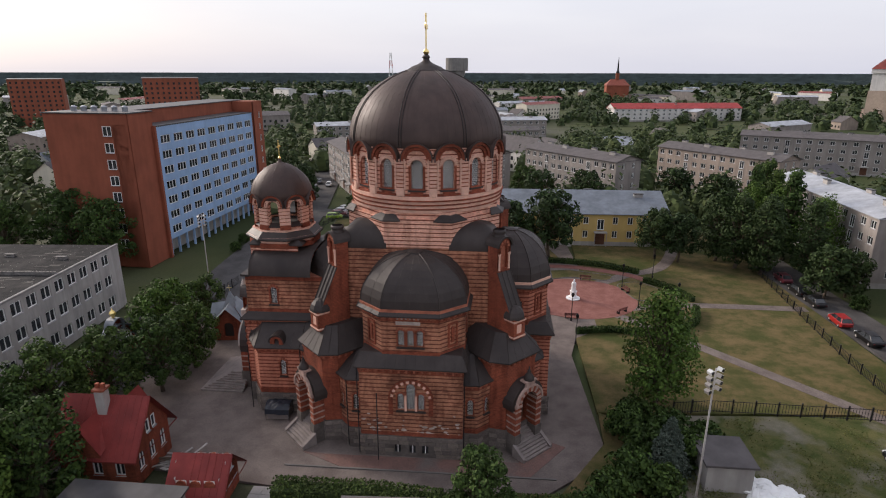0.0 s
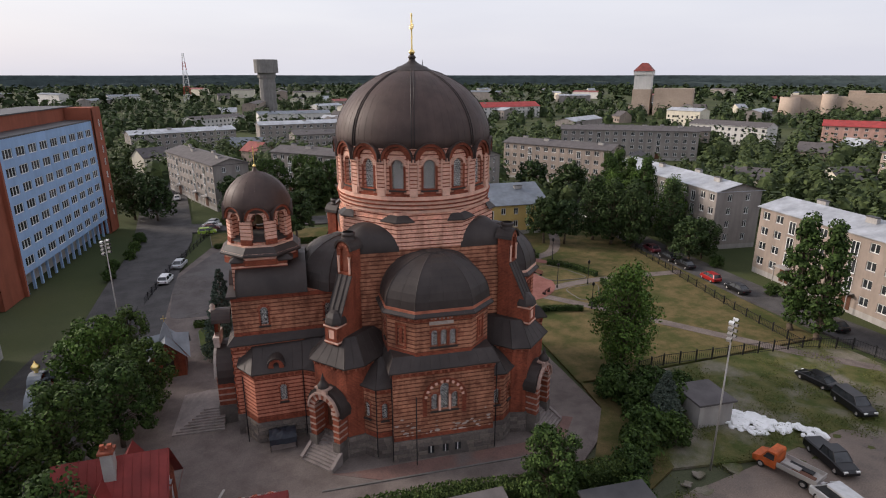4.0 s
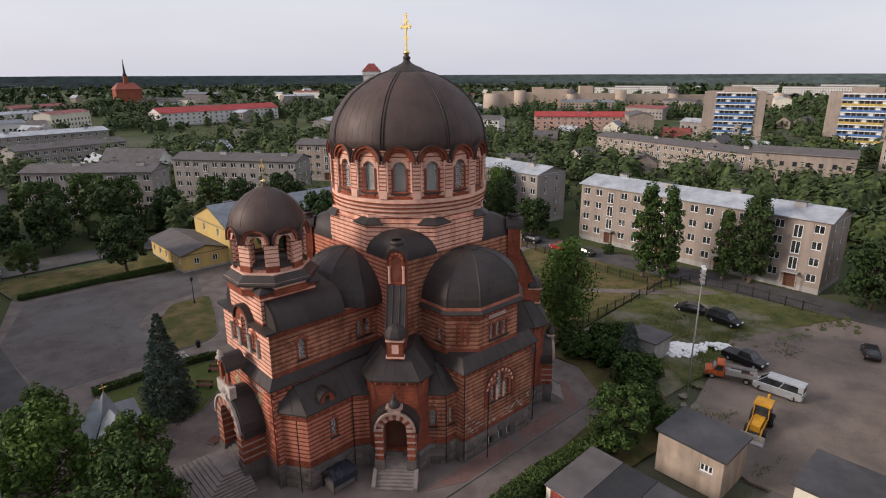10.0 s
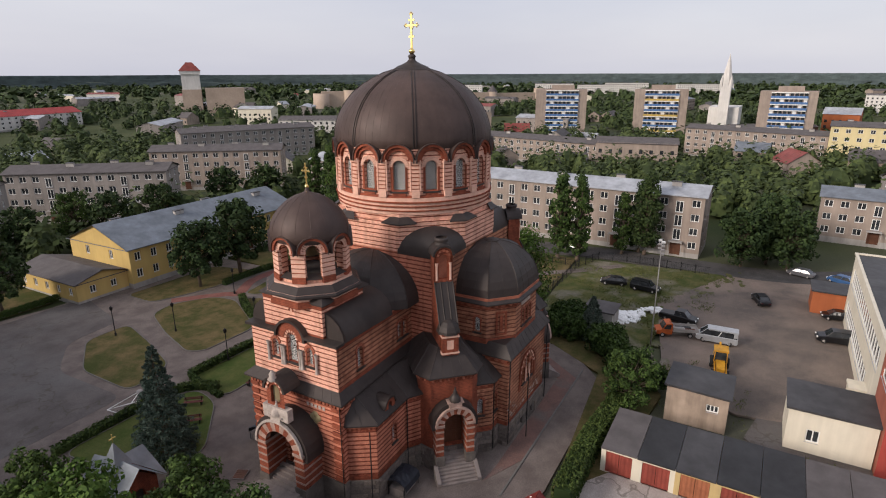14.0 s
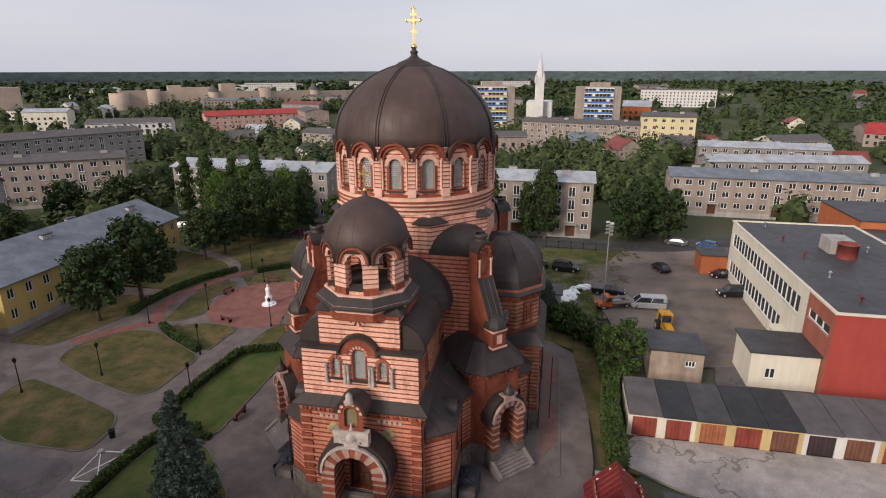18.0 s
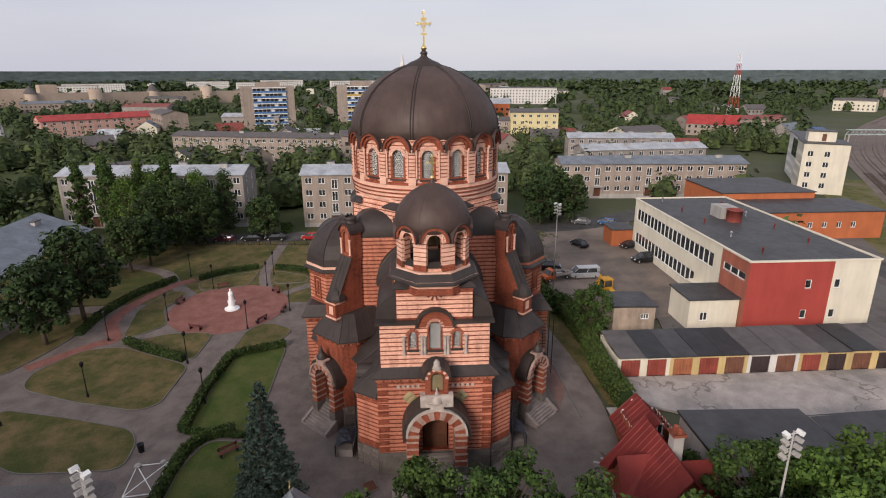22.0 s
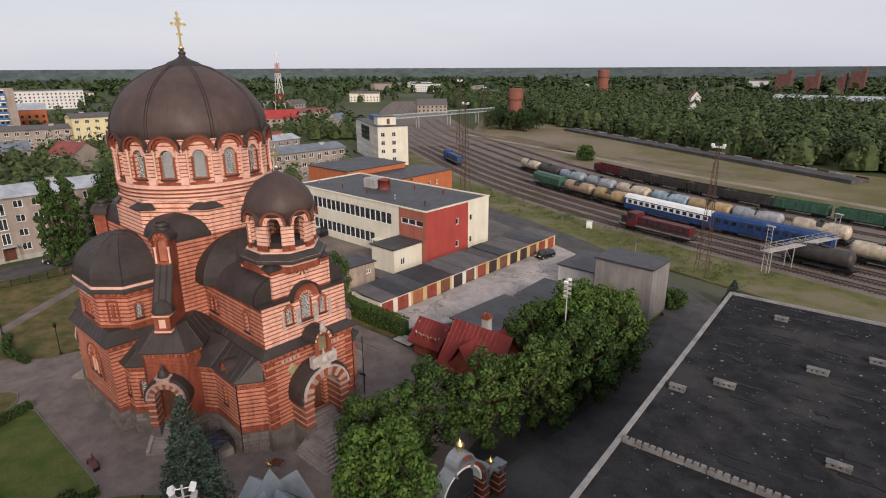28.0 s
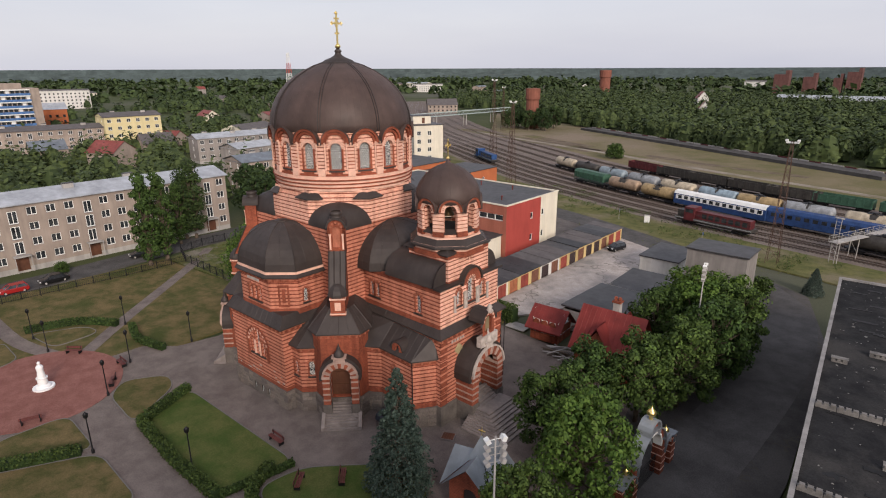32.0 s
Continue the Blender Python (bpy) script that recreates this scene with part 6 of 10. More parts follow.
def red_hall():
    t = thing("red_hall", "red and cream two-storey hall with window bands", "building", house_m((47.0, -43.6), (7.2, -43.4)))
    L, D, H = 39.8, 18.2, 9.9
    bm = bmesh.new()
    f = wall_m((0, 0), (L, 0), 0)
    bands = [rect(1.2, 1.4, 24.5, 2.2), rect(1.2, 6.0, 29.5, 2.3), rect(32.5, 7.0, 5.5, 1.1)]
    panel(bm, f, rect(0, 0, L - 7.0, H), bands[:2], 0.25, 1, 1)
    panel(bm, wall_m((L - 7.0, 0), (L, 0), 0), rect(0, 0, 7.0, H), [rect(0.6, 7.0, 5.6, 1.1)], 0.25, 2, 2)
    face_with_windows(bm, t, (L, 0), (L, 11.8), 0, H, [(8.6, 1.6), (8.6, 6.0)], 0.9, 1.3, 0, 0)
    face_with_windows(bm, t, (L, 11.8), (L, D), 0, H, [(0.9, 1.6), (0.9, 6.0)], 0.9, 1.3, 0, 1)
    panel(bm, wall_m((L, D), (0, D), 0), rect(0, 0, L, H), [], 0.2, 1)
    panel(bm, wall_m((0, D), (0, 0), 0), rect(0, 0, D, H), [], 0.2, 1)
    part("wall", bm, [FAC_RED, FAC_CREAM, facade("dull_red_brick", (0.36, 0.125, 0.085), 0.15)], t)
    for x0, x1, z0, z1 in ((1.2, 25.7, 1.4, 3.6), (1.2, 30.7, 6.0, 8.3), (33.4, 39.0, 7.0, 8.1)):
        n = int((x1 - x0) / 1.5)
        for k in range(n):
            w = (x1 - x0) / n
            put("window", win_mesh(w, z1 - z0, 0), t, f @ Matrix.Translation((x0 + (k + 0.5) * w, z0, 0)))
    bm = bmesh.new()
    box(bm, 0.02, L - 0.02, 0.02, D - 0.02, H - 0.3, H + 0.02)
    part("roof", bm, ROOF_DARK, t, "dark flat roof")
    bm = bmesh.new()
    box(bm, 13.5, 17.0, 8.0, 11.0, H, H + 2.0)
    part("vent_house", bm, FAC_CONC, t)
    bm = bmesh.new()
    lathe(bm, [(1.25, H), (1.25, H + 1.9), (1.32, H + 1.9), (1.32, H + 2.05), (1.1, H + 2.05), (1.1, H + 0.9), (0.0, H + 0.9)], 20, 0, True, Matrix.Translation((18.4, 9.6, 0)))
    part("vent_drum", bm, ROOF_RUST, t, "rusty round metal vent drum")
    for k in range(9):
        bm = bmesh.new()
        lathe(bm, [(0.12, H), (0.12, H + 0.7), (0.26, H + 0.72), (0.05, H + 0.95)], 8, 0, True, Matrix.Translation((3 + 4.1 * k, 4.0 + 9.5 * (k % 2), 0)))
        part("vent_pipe", bm, ROOF_RUST if k % 3 else ROOF_ZINC, t)
    bm = bmesh.new()
    for x0, x1, y0, y1 in ((-0.15, L + 0.15, -0.15, 0.2), (-0.15, L + 0.15, D - 0.2, D + 0.15), (-0.15, 0.2, 0.2, D - 0.2), (L - 0.2, L + 0.15, 0.2, D - 0.2)):
        box(bm, x0, x1, y0, y1, H, H + 0.22, 1)
    part("roof_edge", bm, [ROOF_DARK, FAC_CREAM], t)
    bm = bmesh.new()
    box(bm, 26.5, 28.8, -1.6, 0, 2.6, 2.85)
    for x in (26.6, 28.7):
        box(bm, x - 0.1, x + 0.1, -1.5, -1.3, 0, 2.6)
    part("canopy", bm, FAC_CREAM, t, "cream entrance canopy")


red_hall()


def plain_house(name, label, x0, x1, y0, y1, h, wall, roof, wins=(), lean=0.0, turn=None, win=(1.1, 1.3, 1)):
    """Flat-roofed house with windows (side, along, sill); turn = (x, y, degrees) sets its outline in a turned plan."""
    t = thing(name, label, "building", (Matrix.Translation((turn[0], turn[1], 0)) @ rot(turn[2]) if turn else Matrix()) @ Matrix.Translation((x0, y0, 0)))
    L, D = x1 - x0, y1 - y0
    o = (0, 0), (L, 0), (L, D), (0, D)
    bm = bmesh.new()
    for k in range(4):
        face_with_windows(bm, t, o[k], o[(k + 1) % 4], -0.1, h, [(x, z + 0.1) for e, x, z in wins if e == k], *win)
    part("wall", bm, wall, t)
    bm = bmesh.new()
    v = [bm.verts.new(p) for p in ((-0.25, -0.25, h), (L + 0.25, -0.25, h), (L + 0.25, D + 0.25, h + lean), (-0.25, D + 0.25, h + lean))]
    w = [bm.verts.new((*p.co[:2], p.co.z + 0.2)) for p in v]
    bm.faces.new(w), bm.faces.new(v[::-1])
    for k in range(4):
        bm.faces.new((v[k], v[(k + 1) % 4], w[(k + 1) % 4], w[k]))
    part("roof", bm, roof, t)
    return t


plain_house("annex", "cream flat-roofed annex with dark roof", 8.2, 14.0, -43.3, -36.3, 4.3, FAC_CREAM, ROOF_DARK, [(3, 2.2, 1.2)])
plain_house("brick_works", "orange brick flat-roofed workshop", 49.5, 62, -99, -66, 5.8, FAC_ORANGE, ROOF_DARK, [(3, 4 + 3.2 * k, 2.4) for k in range(8)] + [(0, 3 + 3 * k, 2.4) for k in range(3)])
plain_house("brick_works", "taller orange brick part of the workshop", 62, 80, -92, -70, 7.4, FAC_ORANGE, ROOF_DARK, [(3, 4 + 4 * k, 3.4) for k in range(4)])
plain_house("brick_shed", "small orange brick shed by the hall", 47.5, 52.5, -44, -39.5, 3.4, FAC_ORANGE, ROOF_DARK)
plain_house("plastered_garage", "peeling plastered garage with felt roof", 7.6, 12.6, -31.3, -25.5, 3.75, facade("peeling_plaster", (0.42, 0.33, 0.26), 0.3, 0.35), ROOF_DARK, [(3, 4.4, 2.0)], lean=0.2, win=(1.15, 0.8, 2))
OFFICE = (91.0, -122.0, -28)
t = plain_house("white_office", "cream five-storey office with a roof house", 0, 13, 0, 11.3, 14.2, FAC_OFFICE, ROOF_DARK, [(3, x, 1.6 + 3.0 * f) for x in (1.9, 6.0) for f in range(4)] + [(2, 1.6 + 2.4 * k, 1.2 + 3.0 * f) for k in range(5) for f in range(4)], turn=OFFICE, win=(1.5, 1.6, 1))
bm = bmesh.new()
box(bm, 5.0, 10.5, 3.0, 10.0, 14.4, 17.2)
part("roof_house", bm, FAC_OFFICE, t)
bm = bmesh.new()
box(bm, 4.8, 10.7, 2.8, 10.2, 17.2, 17.4)
part("roof_slab", bm, ROOF_DARK, t)
bm = bmesh.new()
box(bm, 4.94, 5.04, 5.4, 6.5, 14.6, 16.6)
part("door", bm, M_WOOD, t)
t = plain_house("white_office", "white office wing with a dark glazed bay", 13, 43, 0.6, 10.2, 13.8, FAC_WHITE, ROOF_DARK, [(2, 2.0 + 1.9 * k, 1.2 + 3.0 * f) for k in range(5) for f in range(4)] + [(2, 12.0 + 1.9 * k, 1.2 + 3.0 * f) for k in range(9) for f in (0, 1)] + [(2, 27.0, 7.2), (2, 27.0, 10.2)], turn=OFFICE, win=(1.2, 1.5, 0))
bm = bmesh.new()
for k in range(8):
    for f in range(3):
        box(bm, 5.2 + 1.75 * k, 6.85 + 1.75 * k, 9.5, 9.72, 7.3 + 1.85 * f, 9.05 + 1.85 * f)
tagged(part("glazing", bm, M_GLASS, t, "dark green glazed bay"), kind="stuff")
bm = bmesh.new()
box(bm, 2, 29, 0.6, 4.0, 14.0, 15.6)
part("roof_storey", bm, plain("blue_cladding", (0.05, 0.10, 0.24), 0.6, var=0.2), t, "blue clad roof storey")
plain_house("transformer_house", "tall bare concrete house with a flat roof", -33.2, -24.6, -52.4, -46.4, 7.7, facade("stained_grey_render", (0.235, 0.215, 0.20), 0.2, 0.3), ROOF_DARK)
plain_house("low_workshop", "low dirty white workshop with dark roof", -21.8, -15.4, -61.0, -51.6, 3.2, facade("dirty_white_render", (0.62, 0.60, 0.56), 0.2, 0.25), ROOF_DARK)
plain_house("dark_shed", "low shed with dark felt roof", -25.4, -16.4, -35.0, -23.4, 2.9, FAC_CONC, ROOF_DARK, lean=0.4)
plain_house("dark_shed", "low shed with dark felt roof", -25.8, -17.4, -44.2, -35.4, 3.1, FAC_CONC, ROOF_DARK, lean=-0.3)
plain_house("little_shed", "small brown shed behind the shrubs", 25.9, 29.8, -15.4, -11.4, 2.6, FAC_CONC, ROOF_GREY)


def garages():
    """Row of brick garages with coloured doors; each is a thing."""
    doors = [plain("rust_door", (0.25, 0.055, 0.04), 0.7), plain("brown_door", (0.16, 0.07, 0.045), 0.7), plain("dark_door", (0.045, 0.03, 0.03), 0.7), plain("orange_door", (0.33, 0.12, 0.06), 0.7)]
    pillars = [FAC_CREAM, facade("ochre_pillar", (0.56, 0.42, 0.20)), FAC_WHITE]
    roofs = [ROOF_DARK, ROOF_GREY, sheet("black_felt", (0.035, 0.035, 0.037))]
    n, y0, y1 = 15, -22.0, -69.0
    rng = random.Random(8)
    for k in range(n):
        w = (y0 - y1) / n
        c = [("dark red", 0), ("dark red", 0), ("orange red", 3), ("dark red", 0), ("brown", 1), ("black", 2), ("brown", 1), ("dark red", 0), ("black", 2), ("brown", 1), ("black", 2), ("black", 2), ("brown", 1), ("dark red", 0), ("rust red", 0)][k]
        t = thing("garage", "garage with a %s door and felt roof in a row" % c[0], "garage", house_m((-3.9 - 0.02 * k, y0 - k * w), (-3.9 - 0.02 * k, y0 - (k + 1) * w)), "garage row")
        h = 2.55 + rng.uniform(-0.08, 0.1)
        bm = bmesh.new()
        panel(bm, wall_m((0, 0), (w, 0), 0), rect(0, 0, w, h), [rect(0.42, 0.02, w - 0.84, 2.15)], 0.2)
        for a, b in (((w, 0), (w, 6.2)), ((w, 6.2), (0, 6.2)), ((0, 6.2), (0, 0))):
            panel(bm, wall_m(a, b, 0), rect(0, 0, math.dist(a, b), h))
        part("wall", bm, pillars[0 if k < 2 else (2 if 4 < k < 7 else 1)], t)
        for s in (0, 1):
            bm = bmesh.new()
            x0 = 0.42 + s * (w - 0.84) / 2
            x1 = x0 + (w - 0.84) / 2 - 0.02
            front = [(x0 + 0.02 + (x1 - x0 - 0.02) * j / 12, 0.1 if (j // 2) % 2 else 0.065) for j in range(13)]
            prism(bm, front + [(x1, 0.16), (x0 + 0.02, 0.16)], 0.05, 2.15)
            part("door", bm, doors[c[1]], t)
        bm = bmesh.new()
        v = [bm.verts.new(p) for p in ((0.02, -0.35, h + 0.02), (w - 0.02, -0.35, h + 0.02), (w - 0.02, 6.4, h + 0.35), (0.02, 6.4, h + 0.35))]
        u = [bm.verts.new((*p.co[:2], p.co.z + 0.13)) for p in v]
        bm.faces.new(u), bm.faces.new(v[::-1])
        for j in range(4):
            bm.faces.new((v[j], v[(j + 1) % 4], u[(j + 1) % 4], u[j]))
        part("roof", bm, roofs[rng.randrange(3)], t)


garages()


def brick_cottage(p, q, depth, h, rise, name, label, roof, chimney=True, dormer=True):
    t = thing(name, label, "house", house_m(p, q))
    L = math.dist(p, q)
    bm = bmesh.new()
    o = (0, 0), (L, 0), (L, depth), (0, depth)
    for k in range(4):
        ln = math.dist(o[k], o[(k + 1) % 4])
        f = wall_m(o[k], o[(k + 1) % 4], 0)
        hl = [arch(ln * x, 1.2, 0.9, 1.7) for x in (0.2, 0.5, 0.8)]
        panel(bm, f, rect(0, 0, ln, h), hl, 0.2)
        for x in (0.2, 0.5, 0.8):
            put("window", win_mesh(0.9, 1.7, 1), t, f @ Matrix.Translation((ln * x, 1.2, 0)))
        if k in (1, 3):
            v = [bm.verts.new(f @ Vector(c)) for c in ((0, h, 0), (ln, h, 0), (ln / 2, h + rise, 0))]
            bm.faces.new(v)
            for x in (0.42, 0.58):
                put("window", win_mesh(0.6, 1.2, 0), t, f @ Matrix.Translation((ln * x, h + 0.3, 0.24)))
    part("wall", bm, M_BRICK, t)
    bm = bmesh.new()
    gable_roof(bm, L, depth, h, rise, 0.6)
    roof_ob = part("roof", bm, roof, t)
    bm = bmesh.new()
    for j in range(int(L / 0.6)):
        x = -0.5 + j * 0.6
        for s in (0, 1):
            y = -0.6 if s == 0 else depth + 0.6
            rod(bm, (x, y, h - 0.6 * rise / (depth / 2) + 0.02), (x, depth / 2, h + rise + 0.02), 0.03, 4)
    tagged(part("standing_seam", bm, roof, roof_ob), kind="stuff")
    for side in ((0, 1) if dormer else ()):
        bm = bmesh.new()
        dm = Matrix() if side == 0 else Matrix.Translation((L, depth, 0)) @ rot(180)
        x = L * 0.42
        z0 = h - 0.1
        v = [bm.verts.new(dm @ Vector(c)) for c in ((x - 1.6, -0.75, z0), (x + 1.6, -0.75, z0), (x, -0.75, z0 + rise * 0.72), (x, depth / 2 - 0.6, z0 + rise * 0.72), (x - 1.6, 0.5, z0 + 0.3), (x + 1.6, 0.5, z0 + 0.3))]
        bm.faces.new((v[0], v[2], v[3], v[4])), bm.faces.new((v[1], v[5], v[3], v[2]))
        part("dormer_roof", bm, roof, t)
        bm = bmesh.new()
        v = [bm.verts.new(dm @ Vector(c)) for c in ((x - 1.35, -0.45, h - 0.8), (x + 1.35, -0.45, h - 0.8), (x + 1.35, -0.45, z0), (x, -0.45, z0 + rise * 0.6), (x - 1.35, -0.45, z0))]
        bm.faces.new(v)
        part("dormer_wall", bm, M_BRICK, t)
    if chimney:
        bm = bmesh.new()
        box(bm, L * 0.5 - 0.4, L * 0.5 + 0.4, depth * 0.62 - 0.4, depth * 0.62 + 0.4, h, h + rise + 0.9, 0)
        box(bm, L * 0.5 - 0.52, L * 0.5 + 0.52, depth * 0.62 - 0.52, depth * 0.62 + 0.52, h + rise + 0.9, h + rise + 1.1, 1)
        for s in (-0.25, 0.25):
            box(bm, L * 0.5 + s - 0.14, L * 0.5 + s + 0.14, depth * 0.62 - 0.14, depth * 0.62 + 0.14, h + rise + 1.1, h + rise + 1.5, 1)
        part("chimney", bm, [M_CONC, M_BRICK], t, "pale plastered chimney with red brick top")


brick_cottage((-23.2, -14.1), (-29.9, -14.3), 5.7, 3.8, 3.6, "brick_cottage", "red brick cottage with a steep red metal roof", ROOF_COT)
brick_cottage((-14.7, -18.0), (-18.6, -18.2), 3.8, 2.3, 1.9, "brick_outhouse", "small red brick outhouse with red metal roof", ROOF_COT, False, False)

# ---- trees, hedges, woods ----
def quads(points, size, rng, flat=0.0, out=None):
    """Leaf-like quads round the given points, turned at random or lying loosely on the crown's outside."""
    n = len(points)
    a = rng.normal(size=(n, 3))
    a[:, 2] *= 1.0 - flat
    if out is not None:
        nn = out + rng.normal(size=(n, 3)) * 0.42
        nn /= np.linalg.norm(nn, axis=1)[:, None]
        a -= nn * (a * nn).sum(1)[:, None]
    a /= np.linalg.norm(a, axis=1)[:, None]
    b = rng.normal(size=(n, 3)) if out is None else np.cross(nn, a)
    b -= a * (a * b).sum(1)[:, None]
    b /= np.linalg.norm(b, axis=1)[:, None]
    s = (size * rng.uniform(0.6, 1.3, n))[:, None]
    v = np.empty((n, 4, 3))
    v[:, 0], v[:, 1], v[:, 2], v[:, 3] = points - a * s, points - b * s * 0.6, points + a * s, points + b * s * 0.6
    return v.reshape(-1, 3)


def quad_mesh(name, verts, material):
    me = bpy.data.meshes.new(name)
    n = len(verts) // 4
    me.vertices.add(n * 4)
    me.vertices.foreach_set("co", verts.astype(np.float32).ravel())
    me.loops.add(n * 4)
    me.loops.foreach_set("vertex_index", np.arange(n * 4, dtype=np.int32))
    me.polygons.add(n)
    me.polygons.foreach_set("loop_start", np.arange(0, n * 4, 4, dtype=np.int32))
    me.polygons.foreach_set("loop_total", np.full(n, 4, dtype=np.int32))
    me.update()
    me.materials.append(material)
    return me


def crown_points(clumps, per, rng):
    """Points on the outer shells of clumps (centre, radius)."""
    out, dirs = [], []
    for c, r in clumps:
        d = rng.normal(size=(per, 3))
        d /= np.linalg.norm(d, axis=1)[:, None]
        d[:, 2] *= 0.85
        out.append(np.array(c) + d * r * rng.uniform(0.72, 1.06, (per, 1)))
        dirs.append(d + np.array((0, 0, 0.25)))
    return np.concatenate(out), np.concatenate(dirs)


def broadleaf(seed, h, spread, trunk, material, label, leaves=5200, leaf=0.26, shape="round", cat="tree"):
    """A tree with tapered trunk, limbs and a crown of leaf clumps; its foot at the origin."""
    rng = np.random.default_rng(seed)
    t = thing("tree", label, cat)
    bm = bmesh.new()
    fork = h * trunk
    rod(bm, (0, 0, -0.3), (0.05 * h * rng.normal() * 0.3, 0, fork), 0.028 * h, 8, 0, 0.02 * h)
    clumps = []
    nl = 64 if shape != "column" else 52
    for k in range(nl):
        f = (k + 0.5) / nl
        a = k * 2.4 + rng.uniform(-0.4, 0.4)
        z = fork * 0.8 + (h - fork * 0.8) * (0.08 + 0.86 * f)
        u = (z - fork * 0.8) / (h - fork * 0.8)
        if shape == "round":
            r = spread * math.sqrt(max(0.03, 1 - (1.75 * u - 0.72) ** 2 / 1.12))
        elif shape == "column":
            r = spread * (0.5 + 0.5 * math.sin(math.pi * min(1, u * 1.1))) * (1.0 if u < 0.6 else 0.3 + 0.7 * (1 - u) / 0.4)
        else:
            r = spread * (1.0 - 0.75 * u)
        q = r * (rng.uniform(0.62, 0.98) if k % 4 else rng.uniform(0.1, 0.5))
        c = (q * math.cos(a), q * math.sin(a), z + rng.uniform(-0.04, 0.04) * h)
        clumps.append((c, max(0.5, spread * (rng.uniform(0.15, 0.33) if shape != "column" else rng.uniform(0.26, 0.5)))))
        rod(bm, (0, 0, min(z, fork + (z - fork) * 0.45)), c, 0.008 * h, 5, 0, 0.003 * h)
    part("trunk", bm, M_BARK, t)
    pts, dirs = crown_points(clumps, leaves // nl, rng)
    ob = new("crown", quad_mesh("crown", quads(pts, leaf, rng, 0.0, dirs), material))
    ob.parent = t
    return t


def spruce(seed, h, spread, material, label):
    rng = np.random.default_rng(seed)
    t = thing("spruce", label, "tree")
    bm = bmesh.new()
    rod(bm, (0, 0, -0.3), (0, 0, h * 0.97), 0.02 * h, 8, 0, 0.003 * h)
    pts = []
    tiers = 30
    for k in range(tiers):
        f = k / tiers
        z = h * (0.05 + 0.94 * f)
        r = spread * (1 - f) ** 0.8 * (1.0 + 0.10 * math.sin(k * 2.1)) + 0.08
        nb = max(5, int(13 * (1 - f) + 4))
        for j in range(nb):      # drooping boughs with hanging sprays
            a = 2 * math.pi * (j + 0.5 * (k % 2)) / nb + rng.uniform(-0.18, 0.18)
            rr = r * rng.uniform(0.78, 1.12)
            tip = Vector((rr * math.cos(a), rr * math.sin(a), z - rr * 0.34))
            rod(bm, (0, 0, z), tip, 0.025, 3, 0, 0.008)
            m = 62
            u = rng.uniform(0.3, 1.0, m) ** 0.6
            side = rng.normal(size=m) * 0.17 * rr * (1.15 - u * 0.75)
            drop = np.abs(rng.normal(size=m)) * 0.12
            pts.append(np.stack([tip.x * u - math.sin(a) * side, tip.y * u + math.cos(a) * side, z - rr * 0.34 * u - drop - np.abs(side) * 0.35 + 0.1], 1))
    part("trunk", bm, M_BARK, t)
    ob = new("needles", quad_mesh("needles", quads(np.concatenate(pts), 0.125, rng, 0.4), material))
    ob.parent = t
    return t


def stand(tree, x, y, s=1.0, turn=0.0, z=0.0, first=False):
    m = Matrix.Translation((x, y, z)) @ rot(turn)
    if first:
        tree.matrix_world = m
        tree.scale = (s, s, s)
        return tree
    ob = copy_thing(tree, m)
    ob.scale = (s, s, s)
    return ob


maple = broadleaf(1, 11.6, 4.0, 0.18, M_LEAF, "green broadleaf tree with a dense uneven crown", 7800, 0.222)
maple2 = broadleaf(2, 12.4, 4.3, 0.18, M_LEAF, "green broadleaf tree with a dense uneven crown", 7800, 0.236)
bright = broadleaf(3, 9.0, 3.7, 0.15, M_LEAFB, "bright green rounded broadleaf tree", 8000, 0.19)
dark = broadleaf(4, 11.0, 4.2, 0.18, M_LEAFD, "dark green dense broadleaf tree", 3600, 0.355)
airy = broadleaf(5, 14.0, 3.9, 0.1, M_LEAFB, "tall slender broadleaf tree with an open crown", 6500, 0.195, "column")
poplar = broadleaf(6, 16.5, 2.1, 0.05, M_LEAF, "tall narrow green poplar", 5200, 0.25, "column")
cypress = broadleaf(9, 16.0, 2.9, 0.06, M_LEAFD, "tall narrow dark green poplar", 5000, 0.25, "column")
dusk = broadleaf(10, 14.0, 3.4, 0.06, M_LEAFD, "tall dense dark green lime tree", 5200, 0.265, "column")
bush = broadleaf(7, 3.2, 1.9, 0.05, M_LEAF, "dense low green shrub", 2400, 0.18, "round", "shrub")
lind = broadleaf(8, 9.0, 3.3, 0.28, M_LEAFD, "clipped dense dark green tree", 4500, 0.25)
